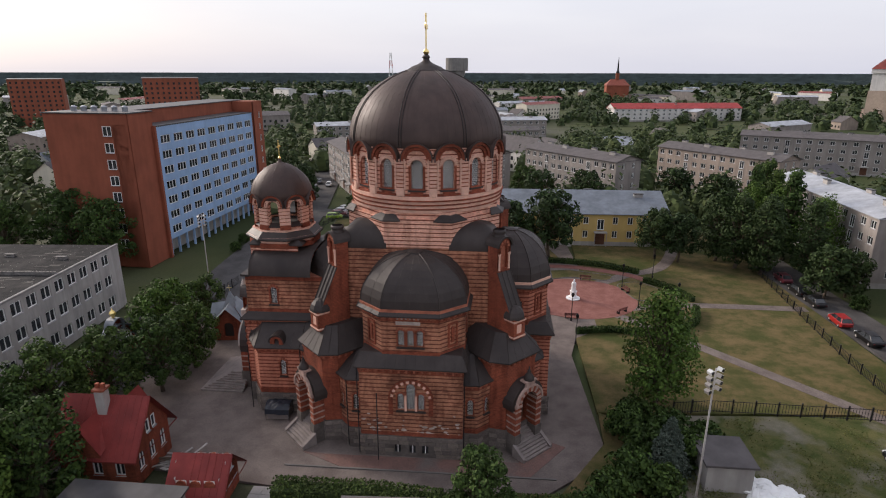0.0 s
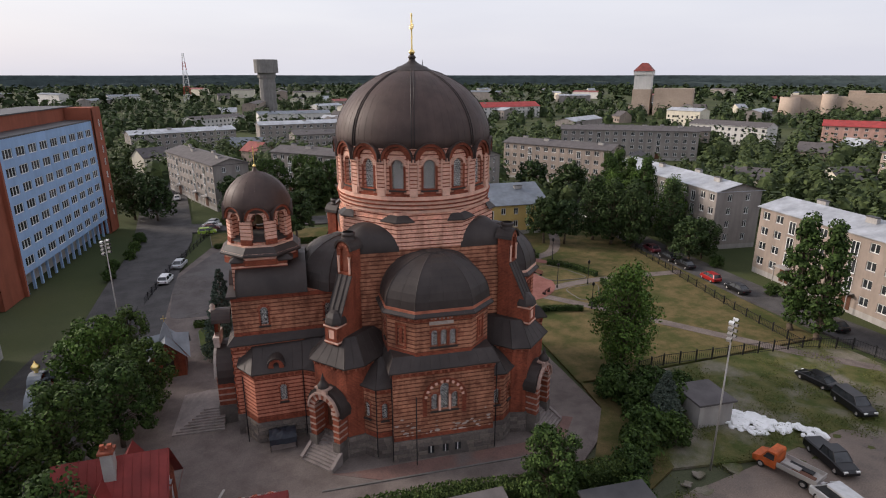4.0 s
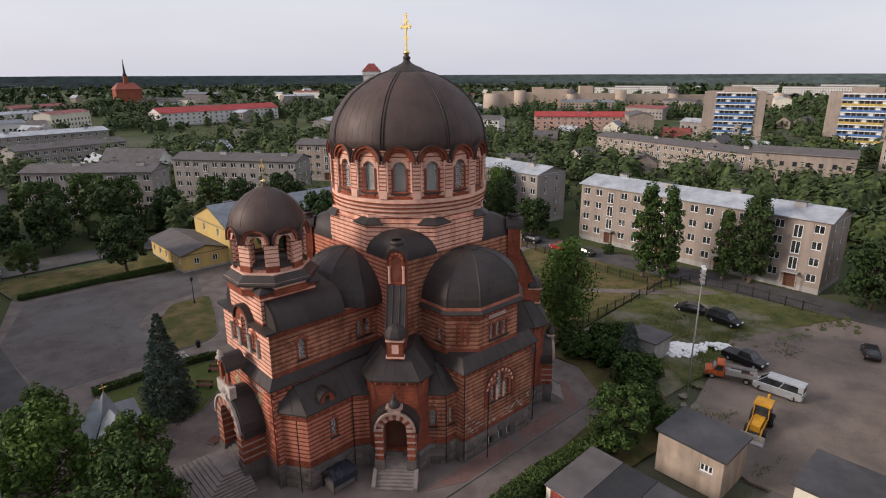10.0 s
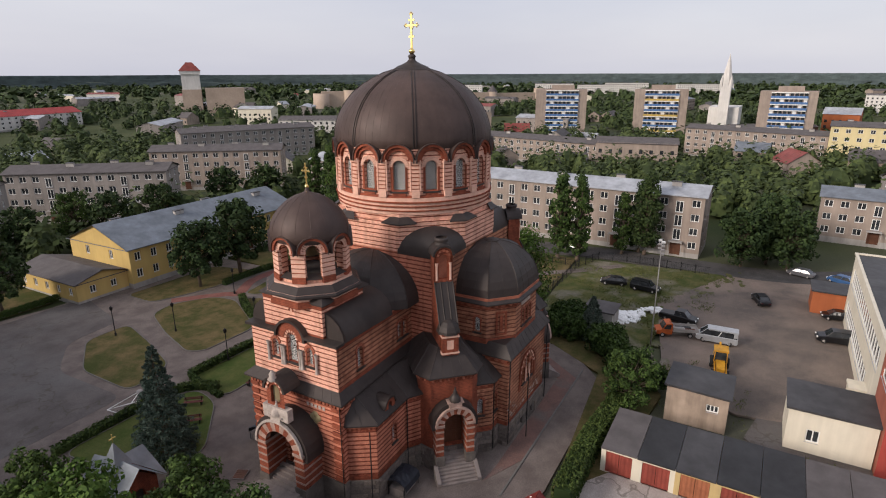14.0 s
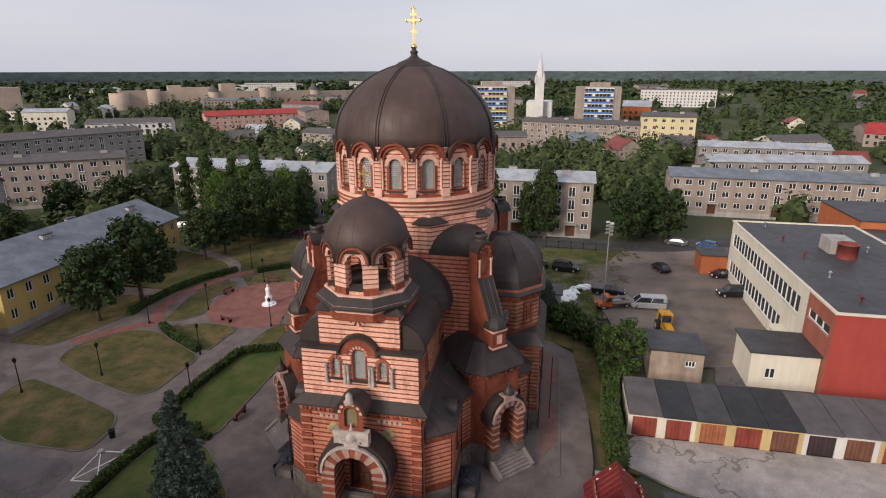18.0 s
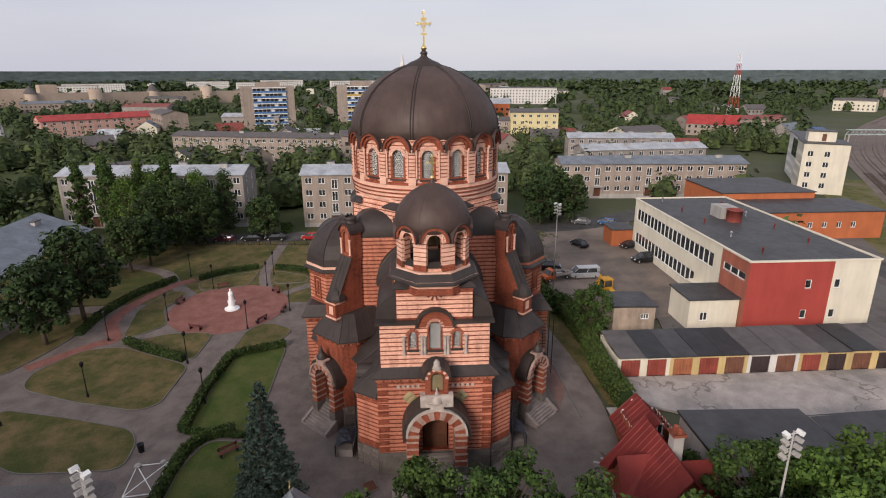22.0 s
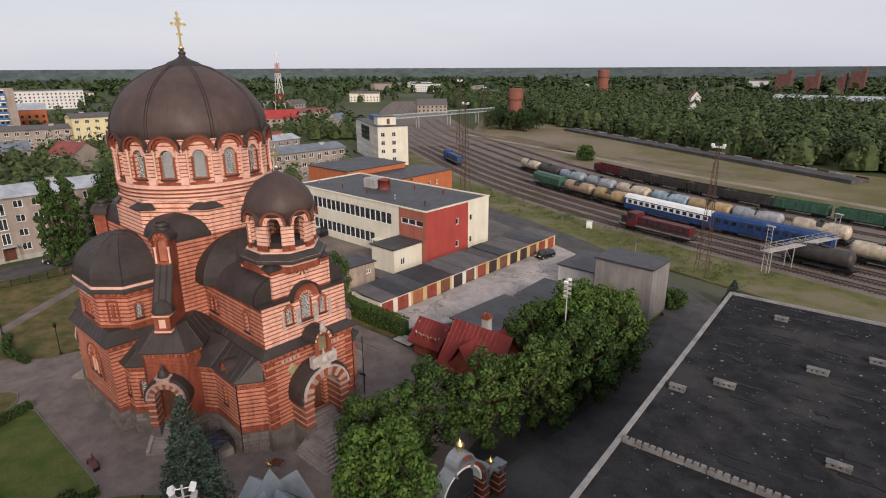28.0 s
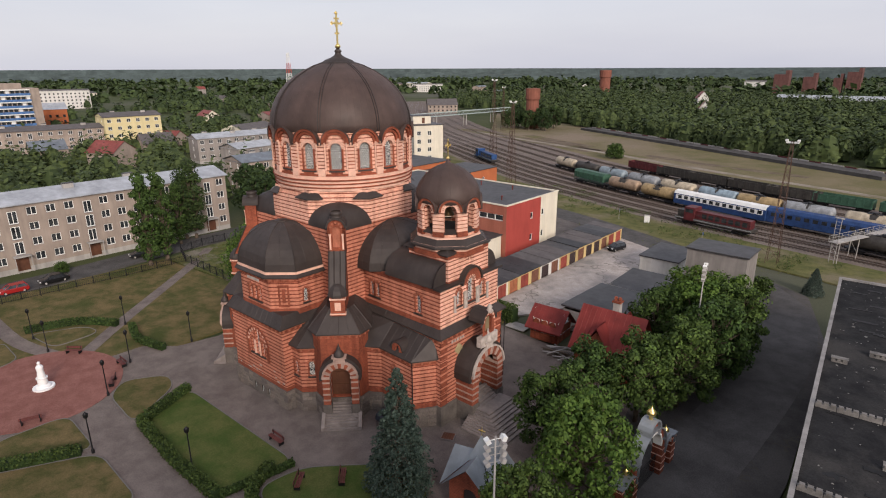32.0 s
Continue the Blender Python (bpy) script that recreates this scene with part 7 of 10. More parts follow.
SITES = [   # tree, then places: x, y, size
    (maple, [(-28.8, 1.2, 0.74), (-29.8, -4.4, 0.80), (-33.2, -8.6, 0.84), (-35.4, -14.0, 0.88), (-33.4, 12.9, 0.66), (-18.8, 103.7, 1.15), (-9.7, 104.2, 1.2), (-3.9, 101.6, 1.1), (14.2, 94.8, 1.0), (33.5, 116.0, 1.1), (-27.0, 76.5, 0.6), (6.7, -22.0, 0.66)]),
    (maple2, [(-36.6, -20.2, 0.86), (-36.8, -27.0, 0.84), (-29.6, -22.6, 0.78), (-62.0, 34.0, 1.1), (-70.0, 36.0, 1.2), (-78, 30, 1.1)]),
    (bright, [(-34.3, 5.0, 1.05), (-30.6, -29.6, 1.1), (-34.4, -32.4, 1.05), (-33.0, -25.6, 1.12)]),
    (lind, [(9.6, 49.6, 1.25), (17.6, 48.9, 1.5), (38.2, 51.2, 1.1), (-12.8, 66.0, 1.2), (42.0, 49.4, 1.05)]),
    (dark, [(66.0, -29.0, 1.0), (71.0, -33.0, 1.05), (76.5, -33.0, 1.1), (68.5, -36.5, 1.0), (129, -253, 1.1), (134, -247.5, 1.0), (143, -250, 1.05), (123, -247, 1.0), (150, -258, 1.15), (126, -262, 1.15), (148, -246, 0.95), (60.0, 32.5, 0.8), (64.0, 34.0, 0.7), (-20.0, 92.0, 1.0), (-8.0, 96.0, 1.0), (4.0, 94.0, 0.9), (18.0, 88.0, 1.0), (-52.0, 96.0, 1.0), (-58.0, 110.0, 1.1), (30, 88, 1.0), (54, 96, 1.0), (62, 88, 1.0), (-46, 92, 1.0), (-28, 96, 0.9)]),
    (airy, [(24.8, -2.6, 1.0), (26.0, -0.8, 0.8), (66.0, 48.0, 1.0), (62.5, 56.0, 1.05), (59.0, 60.0, 1.0)]),
    (poplar, [(54.2, 2.0, 1.05), (55.2, -1.4, 1.03), (63.2, -7.8, 0.78), (62.6, 53.0, 1.1), (61.8, 58.0, 1.05), (60.5, 64.0, 1.0), (63.4, 66.0, 1.1), (64.0, 72.0, 1.0)]),
    (dusk, [(51.6, 47.0, 1.0), (54.6, 43.6, 0.95), (49.4, 51.0, 1.0), (57.4, 48.6, 0.95)]),
    (cypress, [(64.8, -11.9, 1.02), (66.0, -10.6, 0.9), (60.8, 40.5, 0.9)]),
    (bush, [(46.5, -174.5, 1.75), (20.6, -8.0, 1.0), (22.0, -5.6, 0.9), (24.4, -8.8, 1.1), (21.6, -11.4, 1.0), (25.5, -11.6, 1.0), (27.6, -9.6, 0.9), (19.6, -15.6, 1.1), (17.4, -18.0, 1.0), (22.0, -16.6, 0.9), (15.2, -20.4, 0.9), (-27.0, -22.5, 0.8), (-20.5, -22.6, 0.6), (-31.0, -55.0, 0.8), (-34.0, -54.0, 0.9), (13.5, -23.6, 0.8), (63, 28.5, 0.7), (62, 14, 0.6), (-44.5, 60, 0.6), (-45, 66, 0.6), (-45.4, 72, 0.7), (-46, 54, 0.6), (-45, 48, 0.6)]),
]
trng = random.Random(12)
for tree, places in SITES:
    for k, (x, y, s) in enumerate(places):
        stand(tree, x, y, s, trng.uniform(0, 360), 0.0, k == 0)
stand(spruce(21, 11.8, 3.15, M_SPRUCE, "tall blue-green spruce beside the church"), -22.1, 13.9, 1.0, 0, 0.05, True)
sp = stand(spruce(22, 6.0, 2.3, leafy("pale_spruce_needles", (0.035, 0.055, 0.046), (0.13, 0.165, 0.145)), "young blue spruce among shrubs"), 23.2, -13.4, 1.0, 0, 0, True)
stand(sp, -40.2, -60.5, 0.7)


def hedge(line, width, height, label, z=0.05, dens=150, name="hedge"):
    rng = np.random.default_rng(int(abs(line[0][0] * 10)) + 3)
    pts = []
    for (x0, y0), (x1, y1) in zip(line, line[1:]):
        ln = math.hypot(x1 - x0, y1 - y0)
        n = int(ln * dens)
        s = rng.uniform(0, 1, n)
        d = rng.uniform(-0.5, 0.5, n)
        zz = rng.uniform(0, 1, n)
        shell = rng.uniform(0, 1, n)
        d = np.where(shell < 0.5, np.sign(d) * 0.5, d)
        zz = np.where(shell >= 0.5, 1.0, zz)
        wob = rng.normal(size=(n, 3)) * 0.05
        ux, uy = (x1 - x0) / ln, (y1 - y0) / ln
        pts.append(np.stack([x0 + (x1 - x0) * s - uy * d * width, y0 + (y1 - y0) * s + ux * d * width, z + zz * height], 1) + wob)
    ob = new(name, quad_mesh(name, quads(np.concatenate(pts), 0.13, rng), M_HEDGE))
    bm = bmesh.new()
    for (x0, y0), (x1, y1) in zip(line, line[1:]):
        ln = math.hypot(x1 - x0, y1 - y0)
        m = house_m((x0, y0), (x1, y1))
        box(bm, 0, ln, -width * 0.4, width * 0.4, 0, height * 0.85 + z, 0, m)
    part("twig_core", bm, M_LEAFD, ob)
    return tagged(ob, label, "hedge")


hedge([(-11.4, 24.8), (-4, 25.0), (4.3, 24.4), (7.0, 18.2)], 0.9, 0.8, "low clipped hedge along a green lawn")
hedge([(-12.6, 18.0), (-12.4, 19.5), (-11.4, 24.6)], 0.6, 0.45, "low clipped hedge at a lawn's end")
hedge(smooth_line([(3.8, 30.0), (6.4, 35.0), (9.4, 39.4)], 4), 1.0, 0.8, "low curved hedge beside a lawn")
hedge(smooth_line([(12.0, 46.8), (19.0, 46.9), (27.0, 45.2), (33.0, 41.6)], 5), 1.0, 0.8, "curved hedge behind the plaza")
hedge(smooth_line([(33.0, 37.6), (36.5, 34.0), (38.6, 29.0)], 5), 0.9, 0.8, "curved hedge beside the plaza")
hedge(smooth_line([(38.0, 25.8), (36.0, 20.0), (31.0, 16.6)], 5), 0.9, 0.8, "curved hedge beside the plaza")
hedge(smooth_line([(18.8, 15.6), (24.0, 16.6), (29.0, 15.4)], 5), 0.8, 0.7, "low hedge beside the church path")
hedge(smooth_line([(-11.6, 19.6), (-13.2, 22.6), (-17.0, 23.5), (-27.5, 23.3)], 5), 0.9, 0.8, "low hedge between lawn and square")
hedge([(-10.5, -20.6), (-2, -20.4), (5, -21.0), (15.0, -20.6)], 1.7, 2.3, "tall green hedge along the churchyard edge", 0.0, 330)
for k in range(24):           # young thujas along the northern lawn
    x = -29.0 + k * 1.0
    b = stand(bush, x, 63.6 + 0.04 * k, 0.32, k * 40)
    b.name = "thuja"
    tagged(b, "small dark green young thuja bush in a row", "shrub", group="row of thujas")


def weeds(name, label, spots, size, material):
    """Tufts of weeds: (x0, x1, y0, y1, count, height) patches, thinned by noise."""
    rng = np.random.default_rng(91)
    pts = []
    for x0, x1, y0, y1, n, h in spots:
        for k in range(n):
            x, y = rng.uniform(x0, x1), rng.uniform(y0, y1)
            if noise.noise(Vector((x * 0.25, y * 0.25, 8.0))) > rng.uniform(-0.1, 0.35):
                pts.append(np.array((x, y, 0.08)) + rng.normal(size=(4, 3)) * np.array((0.16, 0.16, h * 0.3)) + np.array((0, 0, h * 0.4)))
    ob = new(name, quad_mesh(name, quads(np.concatenate(pts), size, rng), material))
    return tagged(ob, label, "weeds", kind="stuff")


weeds("weeds", "green weeds on the waste ground and verges", [(24, 57, -21, -4, 7000, 0.35), (14, 21, -24, -16, 500, 0.4), (2, 7, -62, -25, 900, 0.35), (-24, -18, -62, -54, 300, 0.6), (-40, 20, -74, -66, 600, 0.7), (8, 18, -33, -24, 420, 0.3), (36, 58, -27, -22, 700, 0.25), (-35, -33, -56, -44, 250, 0.9), (13, 24, -27, -21, 900, 0.3)], 0.085, M_WEED)


# distant woods and gardens
def blocked(x, y):
    if -40 < x < 60 and -60 < y < 80:
        return True
    for x0, x1, y0, y1 in ((60, 84, -24, 84), (-40, -20, 80, 140), (-52, -36, 20, 160), (88, 108, -98, -36), (120, 142, -104, -52), (153, 172, -106, -58),
                           (205, 232, -72, 8), (160, 196, 18, 100), (-100, -50, 20, 90), (-90, 40, 216, 292), (78, 152, -152, -98), (45, 84, -102, -60), (-80, -40, -60, 20),
                           (10, 50, 92, 134), (54, 94, 98, 142), (-24, 14, 100, 134), (64, 94, -60, -22), (-14, 30, 200, 228)):
        if x0 < x < x1 and y0 < y < y1:
            return True
    if -260 < x < 420:         # the railway corridor
        near = -60 - 0.36 * x if x < 60 else -82 - 0.78 * (x - 60)
        far = -210 - 0.55 * max(0.0, x + 12)
        if far < y < near:
            return True
    return False


frng = np.random.default_rng(77)


def grove(name, label, count, rmin, rmax, quads_each, size, h, clear=True, sector=None, dens=0.5, core=True):
    pts, n, cores, outs = [], 0, [], []
    tries = 0
    while n < count and tries < count * 12:
        tries += 1
        r = math.sqrt(frng.uniform(rmin ** 2, rmax ** 2))
        a = frng.uniform(*(sector or (0, 2 * math.pi)))
        x, y = r * math.cos(a), r * math.sin(a)
        if noise.noise(Vector((x * 0.012, y * 0.012, 3.0))) < dens - 0.55 + frng.uniform(-0.12, 0.12):
            continue
        if clear and blocked(x, y):
            continue
        hh = h * frng.uniform(0.6, 1.2)
        w = hh * frng.uniform(0.36, 0.55)
        d = frng.normal(size=(quads_each, 3))
        d /= np.linalg.norm(d, axis=1)[:, None]
        d *= frng.uniform(0.75, 1.05, (quads_each, 1))
        lump = 1 + 0.22 * np.sin(d[:, :1] * 5 + n) * np.cos(d[:, 1:2] * 6 + n * 2)
        d = d * lump
        d[:, 2] = np.abs(d[:, 2] + 0.15)
        outs.append(d + np.array((0, 0, 0.3)))
        pts.append(np.array((x, y, hh * 0.12)) + d * np.array((w, w, hh * 0.86)))
        if core:
            th = 2 * math.pi * np.arange(8) / 7.0
            for u0, u1 in ((-0.1, 0.5), (0.5, 1.05), (1.05, 1.5)):
                for j in range(7):
                    for aa, uu in ((th[j], u0), (th[j + 1], u0), (th[j + 1], u1), (th[j], u1)):
                        rr = 0.74 * math.cos(uu)
                        cores.append((x + w * rr * math.cos(aa), y + w * rr * math.sin(aa), hh * (0.12 + 0.66 * math.sin(uu))))
        n += 1
    ob = new(name, quad_mesh(name, np.concatenate([quads(np.concatenate(pts), size, frng, 0.0, np.concatenate(outs))] + ([np.array(cores)] if cores else [])), M_FOREST))
    return tagged(ob, label, "woods", kind="stuff")


grove("garden_trees", "green trees between the houses", 1250, 84, 260, 92, 0.83, 9.0, dens=0.34)
grove("town_trees", "tree crowns over the town", 2900, 250, 700, 42, 1.5, 9.5, dens=0.40)
grove("far_trees", "distant tree crowns", 5400, 650, 1700, 14, 5.0, 11.0, False, dens=0.42, core=False)
grove("railway_woods", "dense woods beyond the railway", 1900, 212, 620, 82, 1.07, 11.5, True, (radians(-112), radians(-52)), dens=0.12)
# forest bands that close the distance, air haze put into their blue-grey colour
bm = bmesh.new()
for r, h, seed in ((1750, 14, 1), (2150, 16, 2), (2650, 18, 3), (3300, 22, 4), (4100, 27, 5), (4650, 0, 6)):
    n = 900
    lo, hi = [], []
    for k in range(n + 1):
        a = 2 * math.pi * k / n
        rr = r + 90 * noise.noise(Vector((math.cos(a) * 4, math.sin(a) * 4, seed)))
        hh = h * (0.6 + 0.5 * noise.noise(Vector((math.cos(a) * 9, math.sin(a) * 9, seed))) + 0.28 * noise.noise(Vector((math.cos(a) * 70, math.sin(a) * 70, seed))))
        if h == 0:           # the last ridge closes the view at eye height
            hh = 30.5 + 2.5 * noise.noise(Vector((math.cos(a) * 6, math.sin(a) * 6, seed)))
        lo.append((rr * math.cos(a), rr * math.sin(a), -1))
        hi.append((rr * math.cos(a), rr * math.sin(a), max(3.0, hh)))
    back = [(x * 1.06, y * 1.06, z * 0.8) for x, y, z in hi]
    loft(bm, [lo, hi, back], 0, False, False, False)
tagged(part("horizon_forest", bm, plain("haze_tinted_forest", (0.080, 0.105, 0.108), 0.95, var=0.35, scale=0.02, fine=0.15, bump=0)), "band of distant forest on the horizon with haze in its colour", "woods", kind="stuff")

# ---- railway yard ----
RAIL = smooth_line([(-260, -40), (-120, -62), (-40, -77), (0, -86), (50, -105), (100, -133), (190, -192), (300, -290), (420, -420)], 8)
OFFS = [8.0, 12.4, 16.9, 21.4, 26.2, 31, 38, 45, 52]


def rail_point(x, off):
    """Point and heading on the track that lies off metres south of the first, near the given x of the first track."""
    for (x0, y0), (x1, y1) in zip(RAIL, RAIL[1:]):
        if x0 <= x < x1:
            t = (x - x0) / (x1 - x0)
            d = Vector((x1 - x0, y1 - y0)).normalized()
            return Vector((x, y0 + (y1 - y0) * t)) + Vector((d.y, -d.x)) * off, d
    return Vector(RAIL[-1]), Vector((1, 0))


yard = []
for off in (4.5, 57.0):
    yard.append([tuple(rail_point(x, off)[0]) for x in range(-250, 415, 15)])
flat_sheet("rail_yard", yard[0] + yard[1][::-1], -0.06, M_BALLAST, "brown ballast of a wide railway yard", "railway")
south = [tuple(rail_point(x, 57.0)[0]) for x in range(-250, 200, 15)]
flat_sheet("yard_meadow", south + [(230, -350), (108, -277), (-12, -211), (-60, -200), (-260, -185)], -0.08, ground_mix("yard_meadow_grass", (0.115, 0.108, 0.044), (0.19, 0.155, 0.095), 0.05, (0.215, 0.17, 0.125)), "dry grassy strip beyond the tracks", "meadow")
road_strip("dirt_path", [(150, -218), (108, -204), (75, -193), (50, -184), (25, -175), (5, -167.5), (-14, -162), (-60, -148)], 3.4, -0.05, ground_mix("pale_trodden_dirt", (0.24, 0.205, 0.165), (0.30, 0.26, 0.215), 0.3, (0.17, 0.15, 0.10)), "pale trodden dirt path beside the tracks", "path")
for line, w, lab in (([(165, -226), (120, -209), (84, -196.5), (62, -189)], 11.0, "wide bare brown ground beside the path"), ([(118, -222), (92, -209), (70, -200)], 7.0, "dark heap strip of old ballast"), ([(40, -190), (10, -181), (-20, -176)], 5.0, "bare brown strip in the meadow"), ([(96, -199), (60, -191.5), (34, -183)], 2.6, "bare brown strip in the meadow")):
    road_strip("bare_strip", line, w, -0.055, ground_mix("bare_brown_earth", (0.115, 0.085, 0.062), (0.17, 0.135, 0.10), 0.25, (0.13, 0.12, 0.05)), lab, "bare earth")
north = [tuple(rail_point(x, 4.5)[0]) for x in range(-110, 130, 15)]
flat_sheet("track_verge", [tuple(rail_point(x, -9.0)[0]) for x in range(-110, 130, 15)] + north[::-1], 0.012, ground_mix("verge_weeds", (0.080, 0.090, 0.030), (0.145, 0.135, 0.055), 0.4, (0.17, 0.145, 0.09)), "weedy verge beside the tracks", "verge")
for k, off in enumerate(OFFS):
    bm = bmesh.new()
    xs = list(range(-240, 405, 6))
    for s in (-0.76, 0.76):
        rings = []
        for x in xs:
            p, d = rail_point(x, off + s)
            n = Vector((d.y, -d.x))
            a, b = p + n * 0.05, p - n * 0.05
            rings.append([(*a, 0.0), (*a, 0.17), (*b, 0.17), (*b, 0.0)])
        loft(bm, rings)
    tr = tagged(part("rail_track", bm, M_RAIL), "worn steel rails on ballast", "railway track", "yard tracks", "structure")
    bm = bmesh.new()
    x = -60.0
    while x < 130:
        p, d = rail_point(x, off)
        m = house_m(p, p + d)
        box(bm, -0.14, 0.14, -1.35, 1.35, -0.05, 0.05, 0, m)
        x += 0.7
    tagged(part("sleepers", bm, plain("oily_sleepers", (0.07, 0.055, 0.045), 0.9) if k == 0 else bpy.data.materials["oily_sleepers"], tr), kind="stuff")

weeds("verge_weeds", "tall weeds on the railway verge", [(0, 20, -97, -87, 900, 0.7), (20, 45, -109, -93, 1100, 0.7), (-25, 0, -89, -77, 900, 0.7), (-42, -25, -79, -69, 500, 0.8)], 0.15, M_WILLOW)


def bogie(bm):
    for x in (-0.95, 0.95):
        for s in (-0.78, 0.78):
            m = Matrix.Translation((x, s, 0.47 + 0.17)) @ Matrix.Rotation(radians(90), 4, "X")
            lathe(bm, [(0.0, -0.07), (0.47, -0.07), (0.47, 0.07), (0.0, 0.07)], 14, 0, False, m)
    for s in (-0.95, 0.95):
        box(bm, -1.35, 1.35, s - 0.08, s + 0.08, 0.5, 0.85)
    box(bm, -0.3, 0.3, -1.0, 1.0, 0.55, 0.95)


bm = bmesh.new()
bogie(bm)
ME_BOGIE = to_mesh("bogie", bm, M_BLACK)


def wagon(x, off, kind, length, label, mats, category="rail wagon", stain=0.0):
    p, d = rail_point(x, off)
    t = thing(kind + "_wagon" if kind not in ("locomotive", "coach") else kind, label, category, house_m(p, p + d) @ Matrix.Translation((0, 0, 0)), "parked trains")
    L = length
    for s in (-1, 1):
        put("bogie", ME_BOGIE, t, Matrix.Translation((s * L * 0.33, 0, 0)))
    bm = bmesh.new()
    box(bm, -L / 2 + 0.3, L / 2 - 0.3, -1.25, 1.25, 0.95, 1.2)
    for s in (-1, 1):
        box(bm, s * (L / 2 - 0.15) - 0.2, s * (L / 2 - 0.15) + 0.2, -0.25, 0.25, 0.9, 1.15)
    part("frame", bm, M_BLACK, t)
    bm = bmesh.new()
    if kind == "tank":
        m = Matrix.Translation((0, 0, 2.75)) @ Matrix.Rotation(radians(90), 4, "Y")
        h = L / 2 - 0.6
        lathe(bm, [(0.0, -h), (0.9, -h + 0.08), (1.4, -h + 0.4), (1.5, -h + 0.7), (1.5, h - 2.4)], 20, 0, True, m)
        lathe(bm, [(1.5, h - 2.4), (1.5, h - 0.7), (1.4, h - 0.4), (0.9, h - 0.08), (0.0, h)], 20, 1, True, m)
        part("tank", bm, mats, t)
        if stain:                # tarry run-off round the filling dome
            bm = bmesh.new()
            for j in range(9):
                a0, a1 = radians(20 + j * 140 / 9), radians(20 + (j + 1) * 140 / 9)
                hw = stain * (0.55 + 0.45 * abs(math.sin(j * 1.9 + x)))
                v = [bm.verts.new((xx, 1.512 * math.cos(a), 2.75 + 1.512 * math.sin(a))) for xx, a in ((-hw, a0), (hw * 0.8, a0), (hw, a1), (-hw * 0.9, a1))]
                bm.faces.new(v)
            part("tar_stain", bm, P_TAR, t, "black tarry stain under the hatch")
        bm = bmesh.new()
        lathe(bm, [(0.5, 4.2), (0.5, 4.55), (0.42, 4.65), (0.0, 4.65)], 12)
        box(bm, -1.4, 1.4, -0.5, 0.5, 4.28, 4.34)
        for s in (-1, 1):
            rod(bm, (s * 0.5, 1.55, 1.2), (s * 0.5, 0.8, 4.3), 0.04, 4)
        part("hatch", bm, M_BLACK, t)
    elif kind == "hopper":
        prof = [(-1.5, 1.9), (-1.5, 3.6), (-0.9, 4.3), (0.9, 4.3), (1.5, 3.6), (1.5, 1.9)]
        loft(bm, [[(sx * (L / 2 - 0.5), y, z) for y, z in prof] for sx in (-1, 1)], 0, True, True)
        for k in range(12):
            xx = -L / 2 + 0.8 + k * (L - 1.6) / 11
            for s in (-1.54, 1.54):
                box(bm, xx - 0.06, xx + 0.06, s - 0.05, s + 0.05, 1.3, 3.6)
        part("body", bm, mats, t)
    elif kind == "gondola":
        for y in (-1.45, 1.45):
            box(bm, -L / 2 + 0.3, L / 2 - 0.3, y - 0.06, y + 0.06, 1.2, 3.3)
        for xx in (-L / 2 + 0.3, L / 2 - 0.3):
            box(bm, xx - 0.06, xx + 0.06, -1.39, 1.39, 1.2, 3.3)
        box(bm, -L / 2 + 0.4, L / 2 - 0.4, -1.38, 1.38, 1.2, 2.6, 1)
        for k in range(9):
            xx = -L / 2 + 0.5 + k * (L - 1.0) / 8
            for s in (-1.54, 1.54):
                box(bm, xx - 0.08, xx + 0.08, s - 0.05, s + 0.05, 1.2, 3.3)
        part("body", bm, mats, t)
    elif kind == "coach":
        prof = [(-1.5, 1.1), (-1.55, 2.6), (-1.5, 3.6), (-1.1, 4.25), (0, 4.5), (1.1, 4.25), (1.5, 3.6), (1.55, 2.6), (1.5, 1.1)]
        cut = [(y, z) for y, z in prof]
        rings = [[(sx, y, z) for y, z in cut] for sx in (-L / 2, L / 2)]
        vs = loft(bm, rings, 0, True, True)
        for f in bm.faces:
            if f.calc_center_median().z > 3.85:
                f.material_index = 1
        part("body", bm, mats[:2], t)
        bm = bmesh.new()
        for s in (-1, 1):
            box(bm, -L / 2 + 0.6, L / 2 - 0.6, s * 1.56 - 0.02, s * 1.56 + 0.02, 2.35, 3.4, 0)
        part("window_band", bm, mats[2], t)
        for k in range(int(L / 1.7)):
            for s in (-1, 1):
                bm = bmesh.new()
                xx = -L / 2 + 1.3 + k * 1.7
                box(bm, xx - 0.5, xx + 0.5, s * 1.585 - 0.015, s * 1.585 + 0.015, 2.5, 3.3)
                part("window", bm, M_GLASS, t)
    else:
        for x0, x1, hw, z1, mi in ((-L / 2, L / 2, 1.45, 1.75, 1), (-L / 2 + 0.6, L / 2 - 4.6, 1.0, 3.5, 0), (L / 2 - 4.6, L / 2 - 2.2, 1.5, 4.2, 0), (L / 2 - 2.2, L / 2 - 0.4, 1.0, 3.2, 1)):
            box(bm, x0, x1, -hw, hw, 1.2, z1, mi)
        part("body", bm, mats, t)
        bm = bmesh.new()
        for s in (-1, 1):
            box(bm, L / 2 - 4.3, L / 2 - 2.5, s * 1.52 - 0.02, s * 1.52 + 0.02, 3.0, 3.8)
            for k in range(7):
                box(bm, -L / 2 + 1.2 + k * 1.5, -L / 2 + 2.2 + k * 1.5, s * 1.02 - 0.02, s * 1.02 + 0.02, 2.1, 3.1)
            rod(bm, (-L / 2 + 0.2, s * 1.4, 2.7), (L / 2 - 0.2, s * 1.4, 2.7), 0.03, 4)
